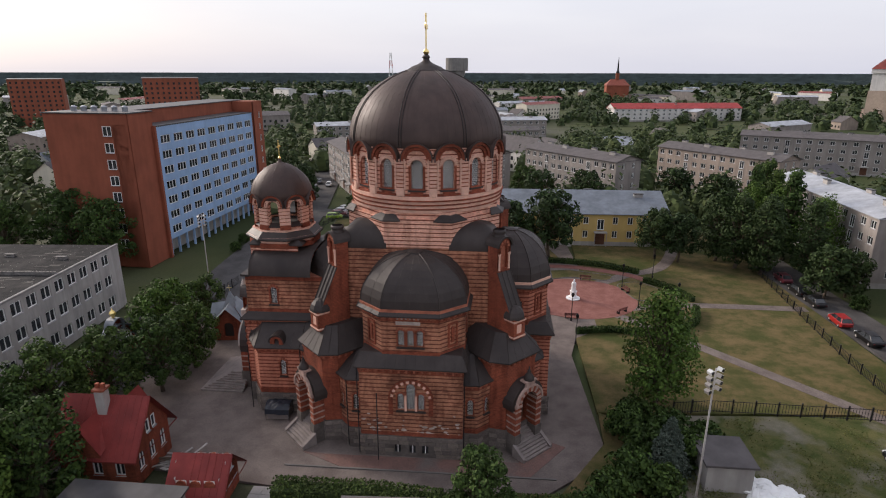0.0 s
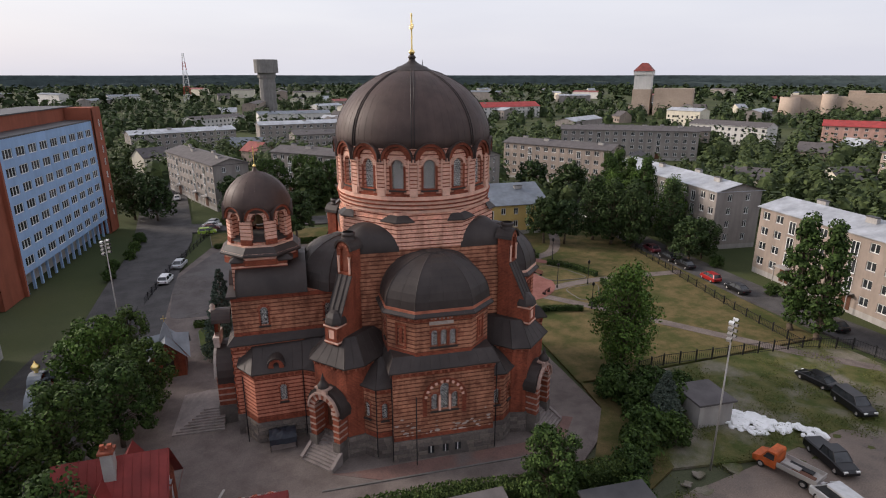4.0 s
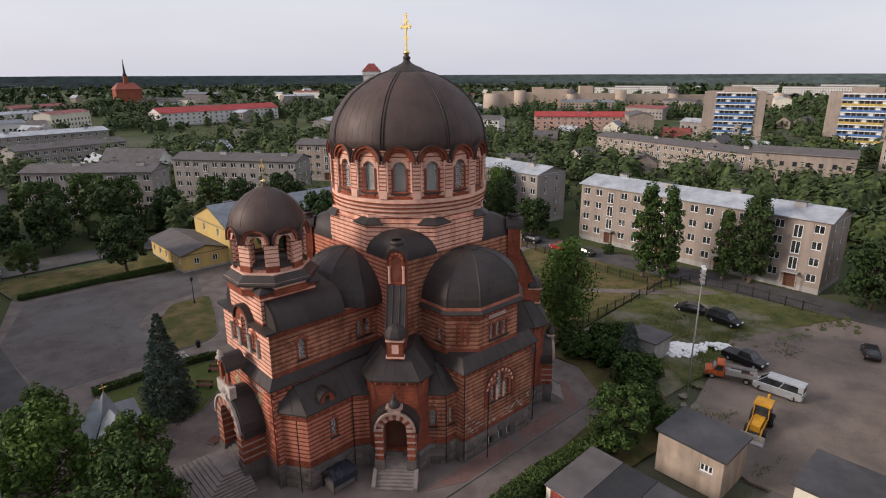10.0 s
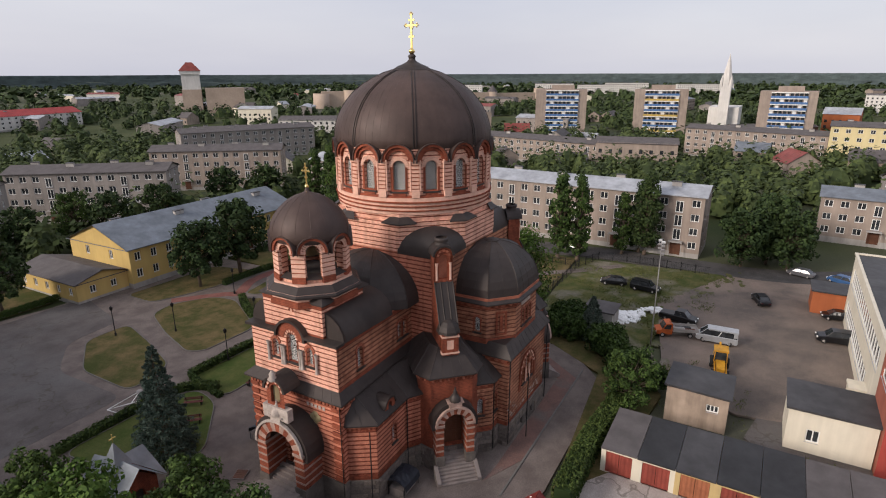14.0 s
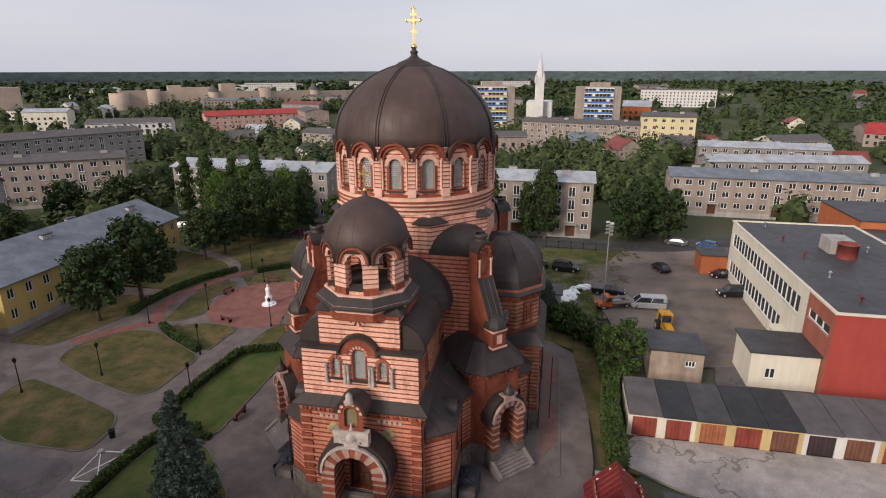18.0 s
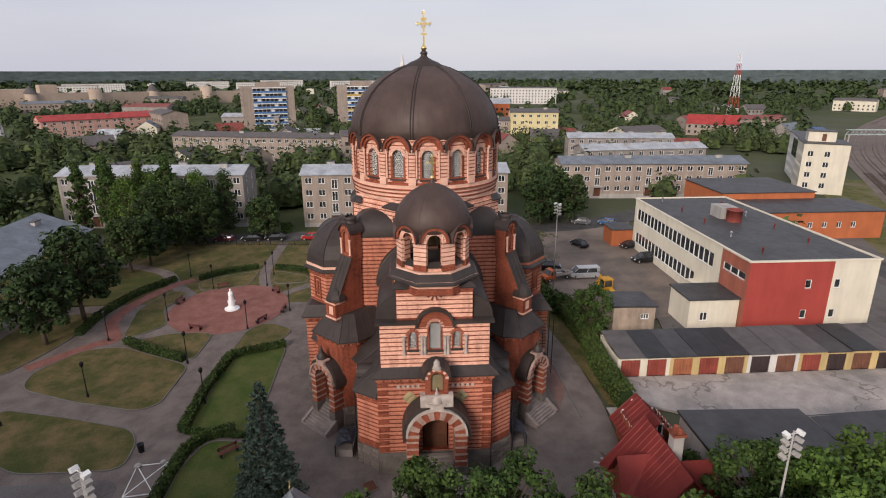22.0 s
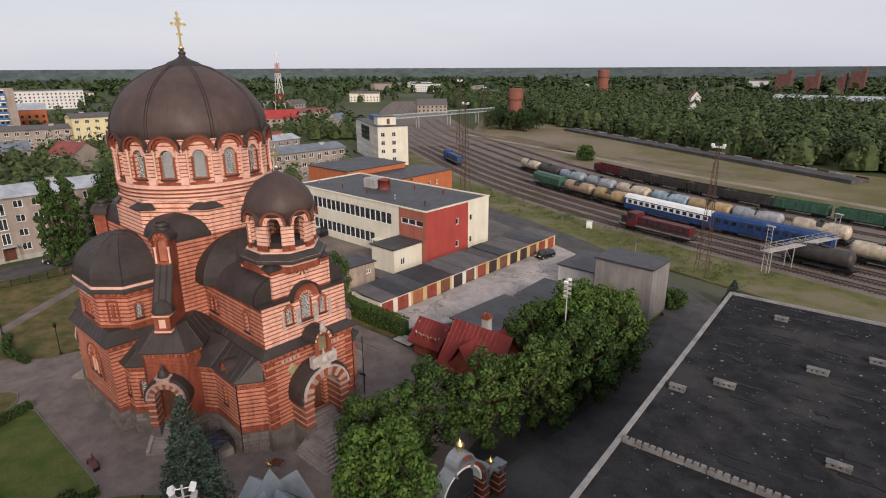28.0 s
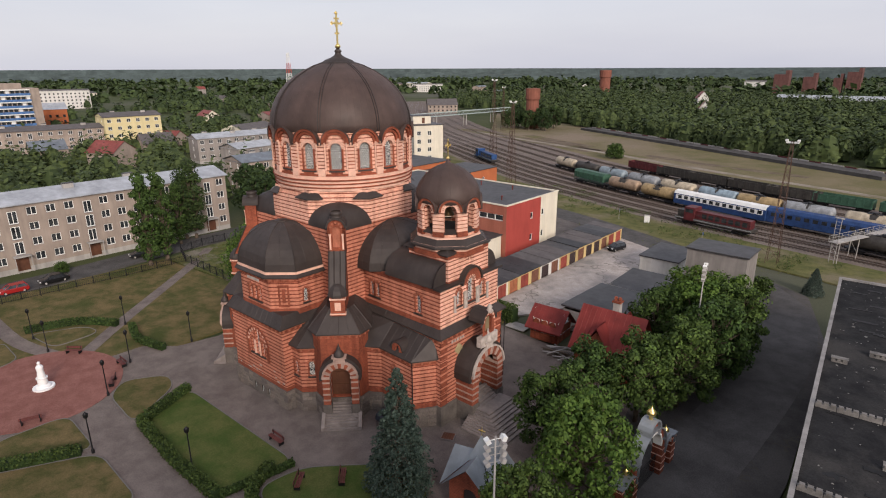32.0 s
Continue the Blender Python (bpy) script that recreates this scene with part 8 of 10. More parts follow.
        part("window", bm, M_GLASS, t)
        bm = bmesh.new()
        for s in (-1, 1):
            box(bm, -L / 2, L / 2, s * 1.46 - 0.02, s * 1.46 + 0.02, 1.45, 1.65)
        part("stripe", bm, mats[2], t)
    return t


def paint(name, c):
    return plain(name, c, 0.55, 0.1, var=0.35, scale=0.9, fine=4)


P_CREAM, P_OCHRE, P_GREYBLUE, P_TAR = paint("dirty_cream_paint", (0.45, 0.38, 0.28)), paint("stained_ochre_paint", (0.34, 0.245, 0.125)), paint("grey_blue_paint", (0.24, 0.29, 0.32)), paint("tarry_black", (0.05, 0.045, 0.04))
P_GREEN, P_BLUE, P_MAROON, P_PALEBLUE, P_STEEL = paint("dull_green_paint", (0.045, 0.105, 0.068)), paint("deep_blue_paint", (0.022, 0.055, 0.16)), paint("maroon_paint", (0.10, 0.020, 0.023)), paint("pale_blue_paint", (0.25, 0.32, 0.37)), paint("dull_steel_paint", (0.27, 0.28, 0.29))
P_BROWN = paint("rusty_cream_paint", (0.33, 0.235, 0.16))
TANKS = [("cream", P_CREAM, 0.5), ("tar-black", P_TAR, 0.0), ("grey-blue", P_GREYBLUE, 0.3), ("dull grey", P_STEEL, 0.25), ("stained cream", P_CREAM, 0.5), ("blue-grey", P_PALEBLUE, 0.4), ("ochre", P_OCHRE, 0.6), ("grey steel", P_STEEL, 0.3), ("tar-stained cream", P_CREAM, 0.9)]
for k, (c, a, tar) in enumerate(TANKS):
    wagon(62.0 - 12.4 * k, 31, "tank", 12.0, c + " tank wagon on a siding", [a, a], stain=tar)
wagon(36.0, 21.4, "hopper", 14.0, "dull green covered hopper wagon", P_GREEN)
wagon(22.6, 21.4, "tank", 12.0, "tar-stained brown tank wagon", [P_BROWN, P_BROWN], stain=1.6)
wagon(10.6, 21.4, "tank", 12.0, "tar-stained ochre tank wagon", [P_OCHRE, P_OCHRE], stain=1.3)
wagon(-7.4, 21.4, "coach", 23.5, "blue railway coach with a white roof", [P_BLUE, M_WHITE, M_WHITE], "railway coach")
wagon(-31.6, 21.4, "coach", 23.5, "dark blue railway coach", [P_BLUE, P_BLUE, P_BLUE], "railway coach")
wagon(-51.0, 21.4, "tank", 12.0, "cream tank wagon on a siding", [P_CREAM, P_CREAM])
wagon(-63.6, 21.4, "tank", 12.0, "grey steel tank wagon on a siding", [P_STEEL, P_STEEL])
wagon(-14.6, 8.0, "locomotive", 17.5, "maroon diesel locomotive with pale stripe", [P_MAROON, P_TAR, P_STEEL], "locomotive")
wagon(88.0, 12.4, "locomotive", 18.0, "blue diesel shunting locomotive", [paint("bright_blue_paint", (0.020, 0.065, 0.19)), P_TAR, P_PALEBLUE], "locomotive")
wagon(-44.0, 12.4, "tank", 12.0, "dirty dark tank wagon under the gantry", [P_TAR, P_TAR])
for k in range(7):
    wagon(46.0 - 14.2 * k, 52, "gondola", 13.8, ("maroon" if k == 0 else "dark") + " open goods wagon with coal", [P_MAROON if k == 0 else P_TAR if k < 5 else P_GREEN, M_DARKIN])
# far loading platform
t = thing("loading_platform", "long low loading platform with concrete edge", "platform", house_m((-40, -187), (108, -268)))
L = math.dist((-40, -187), (108, -268))
bm = bmesh.new()
box(bm, 0, L, -3.5, 3.5, -0.1, 1.1)
part("deck", bm, M_DARKASPH, t)
for k in range(38):
    bm = bmesh.new()
    box(bm, k * L / 38, (k + 1) * L / 38 - 0.6, -3.9, -3.55, 0.0, 1.5)
    part("edge_block", bm, M_CONC if k % 3 else P_MAROON, t)


def lattice_mast(x, y, h, w, label, mats, name="lattice_mast", cap=True):
    t = thing(name, label, "mast", Matrix.Translation((x, y, 0)))
    n = max(6, int(h / (w * 1.2)))
    for part_i in range(len(mats) if len(mats) == 1 else 8):
        bm = bmesh.new()
        k0, k1 = (0, n) if len(mats) == 1 else (part_i * n // 8, (part_i + 1) * n // 8)
        for k in range(k0, k1):
            z0, z1 = h * k / n, h * (k + 1) / n
            w0, w1 = w * (1 - 0.8 * k / n) / 2, w * (1 - 0.8 * (k + 1) / n) / 2
            c0 = [(-w0, -w0, z0), (w0, -w0, z0), (w0, w0, z0), (-w0, w0, z0)]
            c1 = [(-w1, -w1, z1), (w1, -w1, z1), (w1, w1, z1), (-w1, w1, z1)]
            for j in range(4):
                rod(bm, c0[j], c1[j], 0.045 * w / 1.6, 4)
                rod(bm, c0[j], c1[(j + 1) % 4], 0.028 * w / 1.6, 3)
                rod(bm, c1[j], c1[(j + 1) % 4], 0.028 * w / 1.6, 3)
        part("shaft", bm, mats[part_i % len(mats)], t)
    if cap:
        bm = bmesh.new()
        box(bm, -1.0, 1.0, -0.15, 0.15, h - 0.3, h)
        for s in (-0.9, 0.9):
            box(bm, s - 0.2, s + 0.2, -0.3, 0.3, h, h + 0.35)
        part("lamp_bar", bm, M_WHITE, t)
    return t


rusty = plain("rusty_lattice_steel", (0.10, 0.06, 0.045), 0.7, 0.3)
lattice_mast(-31.6, -72.8, 22.0, 1.9, "tall rusty lattice floodlight mast by the tracks", [rusty])
lattice_mast(44.0, -98.5, 25.0, 2.2, "tall dark lattice mast by the tracks", [rusty])
lattice_mast(78.0, -136.0, 30.0, 2.2, "tall grey lattice mast by the tracks", [rusty])
lattice_mast(140.0, -230.0, 24.0, 2.0, "dark lattice mast beyond the tracks", [rusty])
lattice_mast(-143, 760, 60, 9.0, "red and white lattice radio mast", [paint("mast_red", (0.42, 0.06, 0.04)), M_WHITE], cap=False)
lattice_mast(349, -235, 46, 6.0, "red and white lattice radio mast", [bpy.data.materials["mast_red"], M_WHITE], cap=False)
# signal gantry over the near tracks
t = thing("signal_gantry", "grey steel gantry bridge over tank wagons", "gantry", house_m((-40, -80), (-47, -97)))
for x in (0, 6, 12, 18):
    bm = bmesh.new()
    for y in (-0.7, 0.7):
        rod(bm, (x, y, 0), (x, y, 3.9), 0.08, 6)
    rod(bm, (x, -0.7, 1.2), (x, 0.7, 3.2), 0.05, 4)
    part("support", bm, M_CONC, t)
bm = bmesh.new()
box(bm, -1, 19, -0.8, 0.8, 3.85, 3.97)
part("walkway", bm, M_CONC, t)
for y in (-0.8, 0.8):
    bm = bmesh.new()
    for z in (4.5, 5.0):
        rod(bm, (-1, y, z), (19, y, z), 0.035, 4)
    for k in range(11):
        rod(bm, (-1 + 2 * k, y, 3.9), (-1 + 2 * k, y, 5.0), 0.035, 4)
    part("railing", bm, M_CONC, t)
for x in (-0.4, 18.4):           # ladder frames with lamps at the ends
    bm = bmesh.new()
    for y in (-0.45, 0.45):
        rod(bm, (x, y, 0), (x, y, 8.4), 0.06, 5)
    for k in range(12):
        rod(bm, (x, -0.45, 0.6 + 0.65 * k), (x, 0.45, 0.6 + 0.65 * k), 0.03, 4)
    box(bm, x - 0.25, x + 0.25, -0.75, 0.75, 8.35, 8.5)
    part("ladder_frame", bm, M_CONC, t)
# foot bridge far over the yard
t = thing("foot_bridge", "long grey steel truss foot bridge over the tracks", "bridge", house_m((186, -196), (178, -300)))
L = math.dist((186, -196), (178, -300))
bm = bmesh.new()
box(bm, 0, L, -1.4, 1.4, 6.4, 6.7)
for y in (-1.4, 1.4):
    rod(bm, (0, y, 8.6), (L, y, 8.6), 0.16, 5)
    for k in range(26):
        x = k * L / 26
        rod(bm, (x, y, 6.6), (x + L / 52, y, 8.6), 0.08, 4)
        rod(bm, (x + L / 52, y, 8.6), (x + L / 26, y, 6.6), 0.08, 4)
part("truss", bm, paint("pale_green_steel", (0.36, 0.42, 0.40)), t)
for k in range(5):
    bm = bmesh.new()
    for y in (-1.2, 1.2):
        rod(bm, (k * L / 4, y, -0.2), (k * L / 4, y, 6.4), 0.3, 6)
    part("pier", bm, M_CONC, t)

# ---- distant town ----
def tower_block(p, q, label, band):
    """Nine-storey panel block with banded balconies on its long side."""
    m = house_m(p, q)
    t = thing("tower_block", label, "building", m)
    L, D, H, n = math.dist(p, q), 13.0, 26.0, 9
    bm = bmesh.new()
    prism(bm, rect(0, 0, L, D), -0.3, H)
    box(bm, L * 0.3, L * 0.75, 3, 9, H, H + 2.2)
    part("wall", bm, FAC_PINK, t)
    for k in range(n):
        z = 0.8 + k * 2.75
        bm = bmesh.new()
        box(bm, L * 0.2, L * 0.84, -0.9, 0.1, z, z + 1.0, 0)
        box(bm, L * 0.2, L * 0.84, -0.85, 0.1, z + 2.3, z + 2.75, 2)
        part("balcony", bm, [band[k % len(band)], M_GLASS, M_WHITE], t)
        for j in range(8):
            bm = bmesh.new()
            x = L * 0.2 + (j + 0.5) * L * 0.64 / 8
            box(bm, x - L * 0.03, x + L * 0.03, -0.2, -0.1, z + 1.0, z + 2.3)
            part("window", bm, M_GLASS if (j * 7 + k * 3) % 5 else M_WHITE, t)
        for s, nx in ((0, -1), (L, 1)):
            for y in (3.5, 9.0):
                bm = bmesh.new()
                box(bm, s - 0.06, s + 0.06, y - 0.6, y + 0.6, z + 0.9, z + 2.2)
                part("window", bm, M_GLASS, t)


B_BLUE, B_YEL = paint("balcony_blue", (0.08, 0.17, 0.36)), paint("balcony_yellow", (0.5, 0.36, 0.10))
tower_block((262, 88), (271, 62), "nine-storey panel block with blue balconies", [B_BLUE])
tower_block((286, 40), (290, 13), "nine-storey panel block with blue and yellow balconies", [B_BLUE, B_YEL, B_BLUE])
tower_block((277, -21), (276, -45), "nine-storey panel block with blue balconies", [B_BLUE])


def town_house(x, y, w, d, h, rise, turn, wall, roof, label, name="town_house", wins=True):
    t = thing(name, label, "house", Matrix.Translation((x, y, 0)) @ rot(turn))
    bm = bmesh.new()
    prism(bm, [(-w / 2, -d / 2), (w / 2, -d / 2), (w / 2, d / 2), (-w / 2, d / 2)], -0.3, h)
    for s in (-1, 1):
        bm.faces.new([bm.verts.new(c) for c in ((s * w / 2, -d / 2, h), (s * w / 2, d / 2, h), (s * w / 2, 0, h + rise))])
    part("wall", bm, wall, t)
    bm = bmesh.new()
    v = [bm.verts.new(c) for c in ((-w / 2 - 0.4, -d / 2 - 0.5, h - 0.2), (w / 2 + 0.4, -d / 2 - 0.5, h - 0.2), (w / 2 + 0.4, 0, h + rise + 0.05), (-w / 2 - 0.4, 0, h + rise + 0.05), (w / 2 + 0.4, d / 2 + 0.5, h - 0.2), (-w / 2 - 0.4, d / 2 + 0.5, h - 0.2))]
    bm.faces.new((v[0], v[1], v[2], v[3])), bm.faces.new((v[3], v[2], v[4], v[5]))
    part("roof", bm, roof, t)
    if wins:
        for f in range(max(1, int(h / 3))):
            for s in (-1, 1):
                bm = bmesh.new()
                n = max(2, int(w / 3.2))
                for k in range(n):
                    xx = -w / 2 + (k + 0.5) * w / n
                    box(bm, xx - 0.6, xx + 0.6, s * d / 2 - 0.05, s * d / 2 + 0.05, 0.9 + f * 2.9, 2.3 + f * 2.9)
                tagged(part("glazing", bm, M_GLASS, t), kind="stuff")
    return t


hrng = random.Random(31)
WALLS = [FAC_WHITE, FAC_CREAM, FAC_PINK, FAC_GREY, FAC_CREAM, FAC_PINK, FAC_GREY]
ROOFS = [ROOF_GREY, ROOF_ZINC, ROOF_BLUE, ROOF_GREY, ROOF_RUST, ROOF_ZINC, ROOF_GREY]
WN = ["white", "cream", "pinkish", "grey", "cream", "pinkish", "grey"]
RN = ["grey", "pale metal", "blue-grey", "grey", "rust-red", "pale metal", "grey"]
made = 0
for k in range(4000):
    if made >= 230:
        break
    near = made < 70
    a = hrng.uniform(0, 2 * math.pi)
    r = hrng.uniform(150, 340) if near else hrng.uniform(340, 1250)
    x, y = r * math.cos(a), r * math.sin(a)
    if blocked(x, y) or (-112 < math.degrees(a) - 360 < -52 and r < 640) or hrng.random() < (0.6 if y < -100 else 0.0):
        continue
    i, j = hrng.randrange(7), hrng.randrange(7)
    big = hrng.random() < (0.25 if near else 0.55)
    w, d, h = (hrng.uniform(24, 60), hrng.uniform(11, 15), hrng.uniform(6, 12)) if big else (hrng.uniform(9, 18), hrng.uniform(8, 11), hrng.uniform(3, 6.5))
    town_house(x, y, w, d, h, d * (0.13 if big else 0.34), hrng.choice((0, 90, 35, 125)) + hrng.uniform(-12, 12), WALLS[i], ROOFS[j], "%s %s with a %s roof in the town" % (WN[i], "long building" if big else "small house", RN[j]), wins=r < 600)
    made += 1
town_house(15.5, 160, 20, 11, 7.5, 4.5, -50, FAC_WHITE, ROOF_GREY, "white gabled house with grey roof among trees")
town_house(76, -372, 8, 7, 8, 4.5, 110, FAC_WHITE, ROOF_RUST, "white gabled house with rust-red roof in the woods")
town_house(254, -170, 26, 16, 6, 4.5, 60, FAC_PINK, ROOF_RED, "low market hall with a bright red roof", "market_hall")
town_house(188, -100, 22, 12, 9, 2, -70, FAC_CREAM, ROOF_GREY, "cream office house with grey roof", "office_house")
town_house(572, -127, 70, 16, 16, 1, 80, FAC_WHITE, ROOF_GREY, "long white factory on the horizon", "factory")
town_house(561, -627, 46, 16, 11, 1, 45, FAC_WHITE, ROOF_GREY, "long white factory on the horizon", "factory")
town_house(266, -322, 24, 12, 6, 4.5, 50, FAC_PINK, ROOF_GREY, "pinkish depot building beyond the tracks", "depot")
town_house(103, -451, 10, 8, 11, 5, 120, FAC_WHITE, ROOF_RUST, "pale gabled house with a rust-red roof above the woods")
town_house(15, -554, 110, 30, 8, 3, 0, FAC_WHITE, ROOF_ZINC, "pale warehouse beyond the woods", "warehouse")
town_house(-202, 305, 32, 14, 31, 0.5, 30, FAC_BRICK, ROOF_DARK, "tall red brick apartment tower", "brick_tower_block")
town_house(-299, 311, 30, 14, 30, 0.5, 30, FAC_BRICK, ROOF_DARK, "tall red brick apartment tower", "brick_tower_block")
town_house(320, -59, 16, 13, 14, 3, 80, FAC_ORANGE, ROOF_ZINC, "orange rendered house with pale hipped roof")
for x, y, w in ((480, 280, 60), (560, 300, 80), (620, 150, 90), (700, 60, 90), (680, 230, 70), (760, 160, 80)):
    town_house(x * 1.5, y * 1.5, w, 14, 16, 0.5, 110, FAC_WHITE, ROOF_GREY, "pale long panel block on the horizon", "panel_block")


def landmark(name, label, cat, x, y):
    return thing(name, label, cat, Matrix.Translation((x, y, 0)))


STONE_WARM = plain("warm_limestone", (0.42, 0.33, 0.26), 0.9, var=0.2, scale=0.05, fine=0.8)
t = landmark("castle_tower", "tall white castle tower with a dark red roof", "castle", 295, 421)
bm = bmesh.new()
prism(bm, octagon(11.0, 45 - 40, 4), -1, 22, 1)
prism(bm, octagon(10.2, 45 - 40, 4), 22, 36, 0)
prism(bm, octagon(11.4, 45 - 40, 4), 34.5, 37.5, 0)
part("wall", bm, [FAC_WHITE, STONE_WARM], t)
bm = bmesh.new()
loft(bm, [[(x, y, 37.5) for x, y in octagon(12.2, 5, 4)], [(x, y, 44.5) for x, y in octagon(3.5, 5, 4)]], 0, True, True)
part("roof", bm, ROOF_RUST, t)
t = landmark("castle_wing", "stone castle wing beside the tower", "castle", 316, 404)
bm = bmesh.new()
box(bm, -16, 16, -10, 10, -1, 23, 0, rot(-40))
part("wall", bm, STONE_WARM, t)
# fortress across the river
fort = [(430, 392), (452, 372), (486, 330), (520, 292), (560, 255), (606, 217), (640, 180)]
t = thing("fortress", "long stone fortress wall with round towers across the river", "fortress")
for k, (a, b) in enumerate(zip(fort, fort[1:])):
    bm = bmesh.new()
    box(bm, 0, math.dist(a, b), -2, 2, -1, 17 - k * 0.9, 0, house_m(a, b))
    part("wall", bm, STONE_WARM, t)
for k, (x, y) in enumerate(fort):
    bm = bmesh.new()
    h, r = (15, 9) if k == 0 else (18, 6.5) if k % 2 else (15, 5.5)
    m = Matrix.Translation((x, y, 0))
    lathe(bm, [(r, -1), (r * 0.95, h), (r * 0.9, h)], 16, 0, True, m)
    part("tower", bm, STONE_WARM, t)
    if k in (2, 4):
        bm = bmesh.new()
        lathe(bm, [(r * 1.05, h), (0.1, h + 7)], 12, 0, False, m)
        part("tower_roof", bm, ROOF_GREY, t)
for x, y, w, d, h in ((478, 350, 40, 14, 19), (512, 330, 14, 14, 22), (470, 362, 12, 12, 21)):
    bm = bmesh.new()
    box(bm, -w / 2, w / 2, -d / 2, d / 2, -1, h, 0, Matrix.Translation((x, y, 0)) @ rot(-48))
    part("keep", bm, STONE_WARM, t)
t = landmark("white_church", "white stone church with a tall pointed spire", "church", 372, 2)
bm = bmesh.new()
prism(bm, octagon(4.3, 45, 4), -1, 27)
box(bm, 3, 34, -9, 9, -1, 13)
prism(bm, octagon(3.4, 22.5, 8), 27, 31)
loft(bm, [[(x, y, 31) for x, y in octagon(3.0)], [(x, y, 46) for x, y in octagon(0.15)]], 0, True, True)
for a in range(4):
    lathe(bm, [(1.0, 26), (1.0, 29), (0.05, 33)], 6, 0, False, rot(90 * a) @ Matrix.Translation((2.7, 2.7, 0)))
part("wall", bm, FAC_WHITE, t)
OLD_CONC = facade("weathered_concrete", (0.23, 0.22, 0.21), 0.15, 0.25)
t = landmark("water_tower", "grey concrete water tower with a boxy tank", "water tower", -34, 510)
bm = bmesh.new()
prism(bm, octagon(10.5, 0, 16), 36, 47.5)
part("tank", bm, OLD_CONC, t)
bm = bmesh.new()
prism(bm, octagon(8.0, 0, 16), 31.9, 36)
part("collar", bm, OLD_CONC, t)
for z in range(7):
    bm = bmesh.new()
    prism(bm, octagon(7.4 if z % 2 else 7.0, 0, 12), z * 4.6, (z + 1) * 4.6)
    part("shaft_ring", bm, OLD_CONC, t)
t = landmark("spire_church", "distant red-roofed hall with a dark spire", "church", 147, 678)
bm = bmesh.new()
prism(bm, octagon(2.6, 45, 4), 0, 34, 0)
loft(bm, [[(x, y, 34) for x, y in octagon(2.8, 45, 4)], [(x, y, 38) for x, y in octagon(1.4, 45, 4)], [(x, y, 52) for x, y in octagon(0.2, 45, 4)]], 1, True, True)
box(bm, -13, 13, -8, 8, 0, 20, 0)
part("wall", bm, [FAC_BRICK, M_BLACK], t)
bm = bmesh.new()
loft(bm, [[(x, y, 20) for x, y in ((-14, -9), (14, -9), (14, 9), (-14, 9))], [(x, y, 27) for x, y in ((-8, -0.5), (8, -0.5), (8, 0.5), (-8, 0.5))]], 0, True, True)
part("roof", bm, paint("tile_red", (0.30, 0.085, 0.055)), t)
for x, y, r, h, lab in ((138, -257, 4.0, 22.6, "round red brick water tower above the woods"), (279, -641, 6.6, 31, "red brick tower above the woods")):
    t = landmark("brick_tower", lab, "tower", x, y)
    bm = bmesh.new()
    lathe(bm, [(r, -1), (r * 0.94, h * 0.7), (r * 1.08, h * 0.75), (r * 1.08, h), (0.1, h + 0.5)], 16, 0, False)
    part("shaft", bm, facade("dull_tower_brick", (0.22, 0.085, 0.06), 0.2), t)
MILL = facade("sooty_red_brick", (0.13, 0.062, 0.055), 0.2, 0.2)
for x, y, w, h in ((127, -840, 17, 25), (96, -846, 14, 22), (50, -852, 15, 28), (66, -849, 9, 21)):
    t = landmark("old_mill", "dark red brick mill tower on the horizon", "mill", x, y)
    bm = bmesh.new()
    box(bm, -w / 2, w / 2, -8, 8, 0, h)
    box(bm, -w / 2, -w / 4, -8, 8, h, h + 5)
    part("wall", bm, MILL, t)

# ---- vehicles ----
ME_WHEEL = {}


def wheel(parent, x, y, r, w=0.22):
    key = (r, w)
    if key not in ME_WHEEL:
        bm = bmesh.new()
        m = Matrix.Rotation(radians(90), 4, "X")
        lathe(bm, [(0.0, -w / 2), (r * 0.6, -w / 2), (r * 0.92, -w / 2), (r, -w / 3), (r, w / 3), (r * 0.92, w / 2), (r * 0.6, w / 2), (0, w / 2)], 16, 0, True, m)
        tyre = to_mesh("wheel", bm, plain("tyre_rubber", (0.025, 0.025, 0.026), 0.85) if "tyre_rubber" not in bpy.data.materials else bpy.data.materials["tyre_rubber"])
        bm = bmesh.new()
        for s in (-1, 1):
            lathe(bm, [(0.0, s * (w / 2 + 0.012)), (r * 0.55, s * (w / 2 + 0.008))], 12, 0, False, m)
        ME_WHEEL[key] = (tyre, to_mesh("rim", bm, M_CONC))
    ob = put("wheel", ME_WHEEL[key][0], parent, Matrix.Translation((x, y, r)))
    put("rim", ME_WHEEL[key][1], ob, Matrix())


car_paint = {}


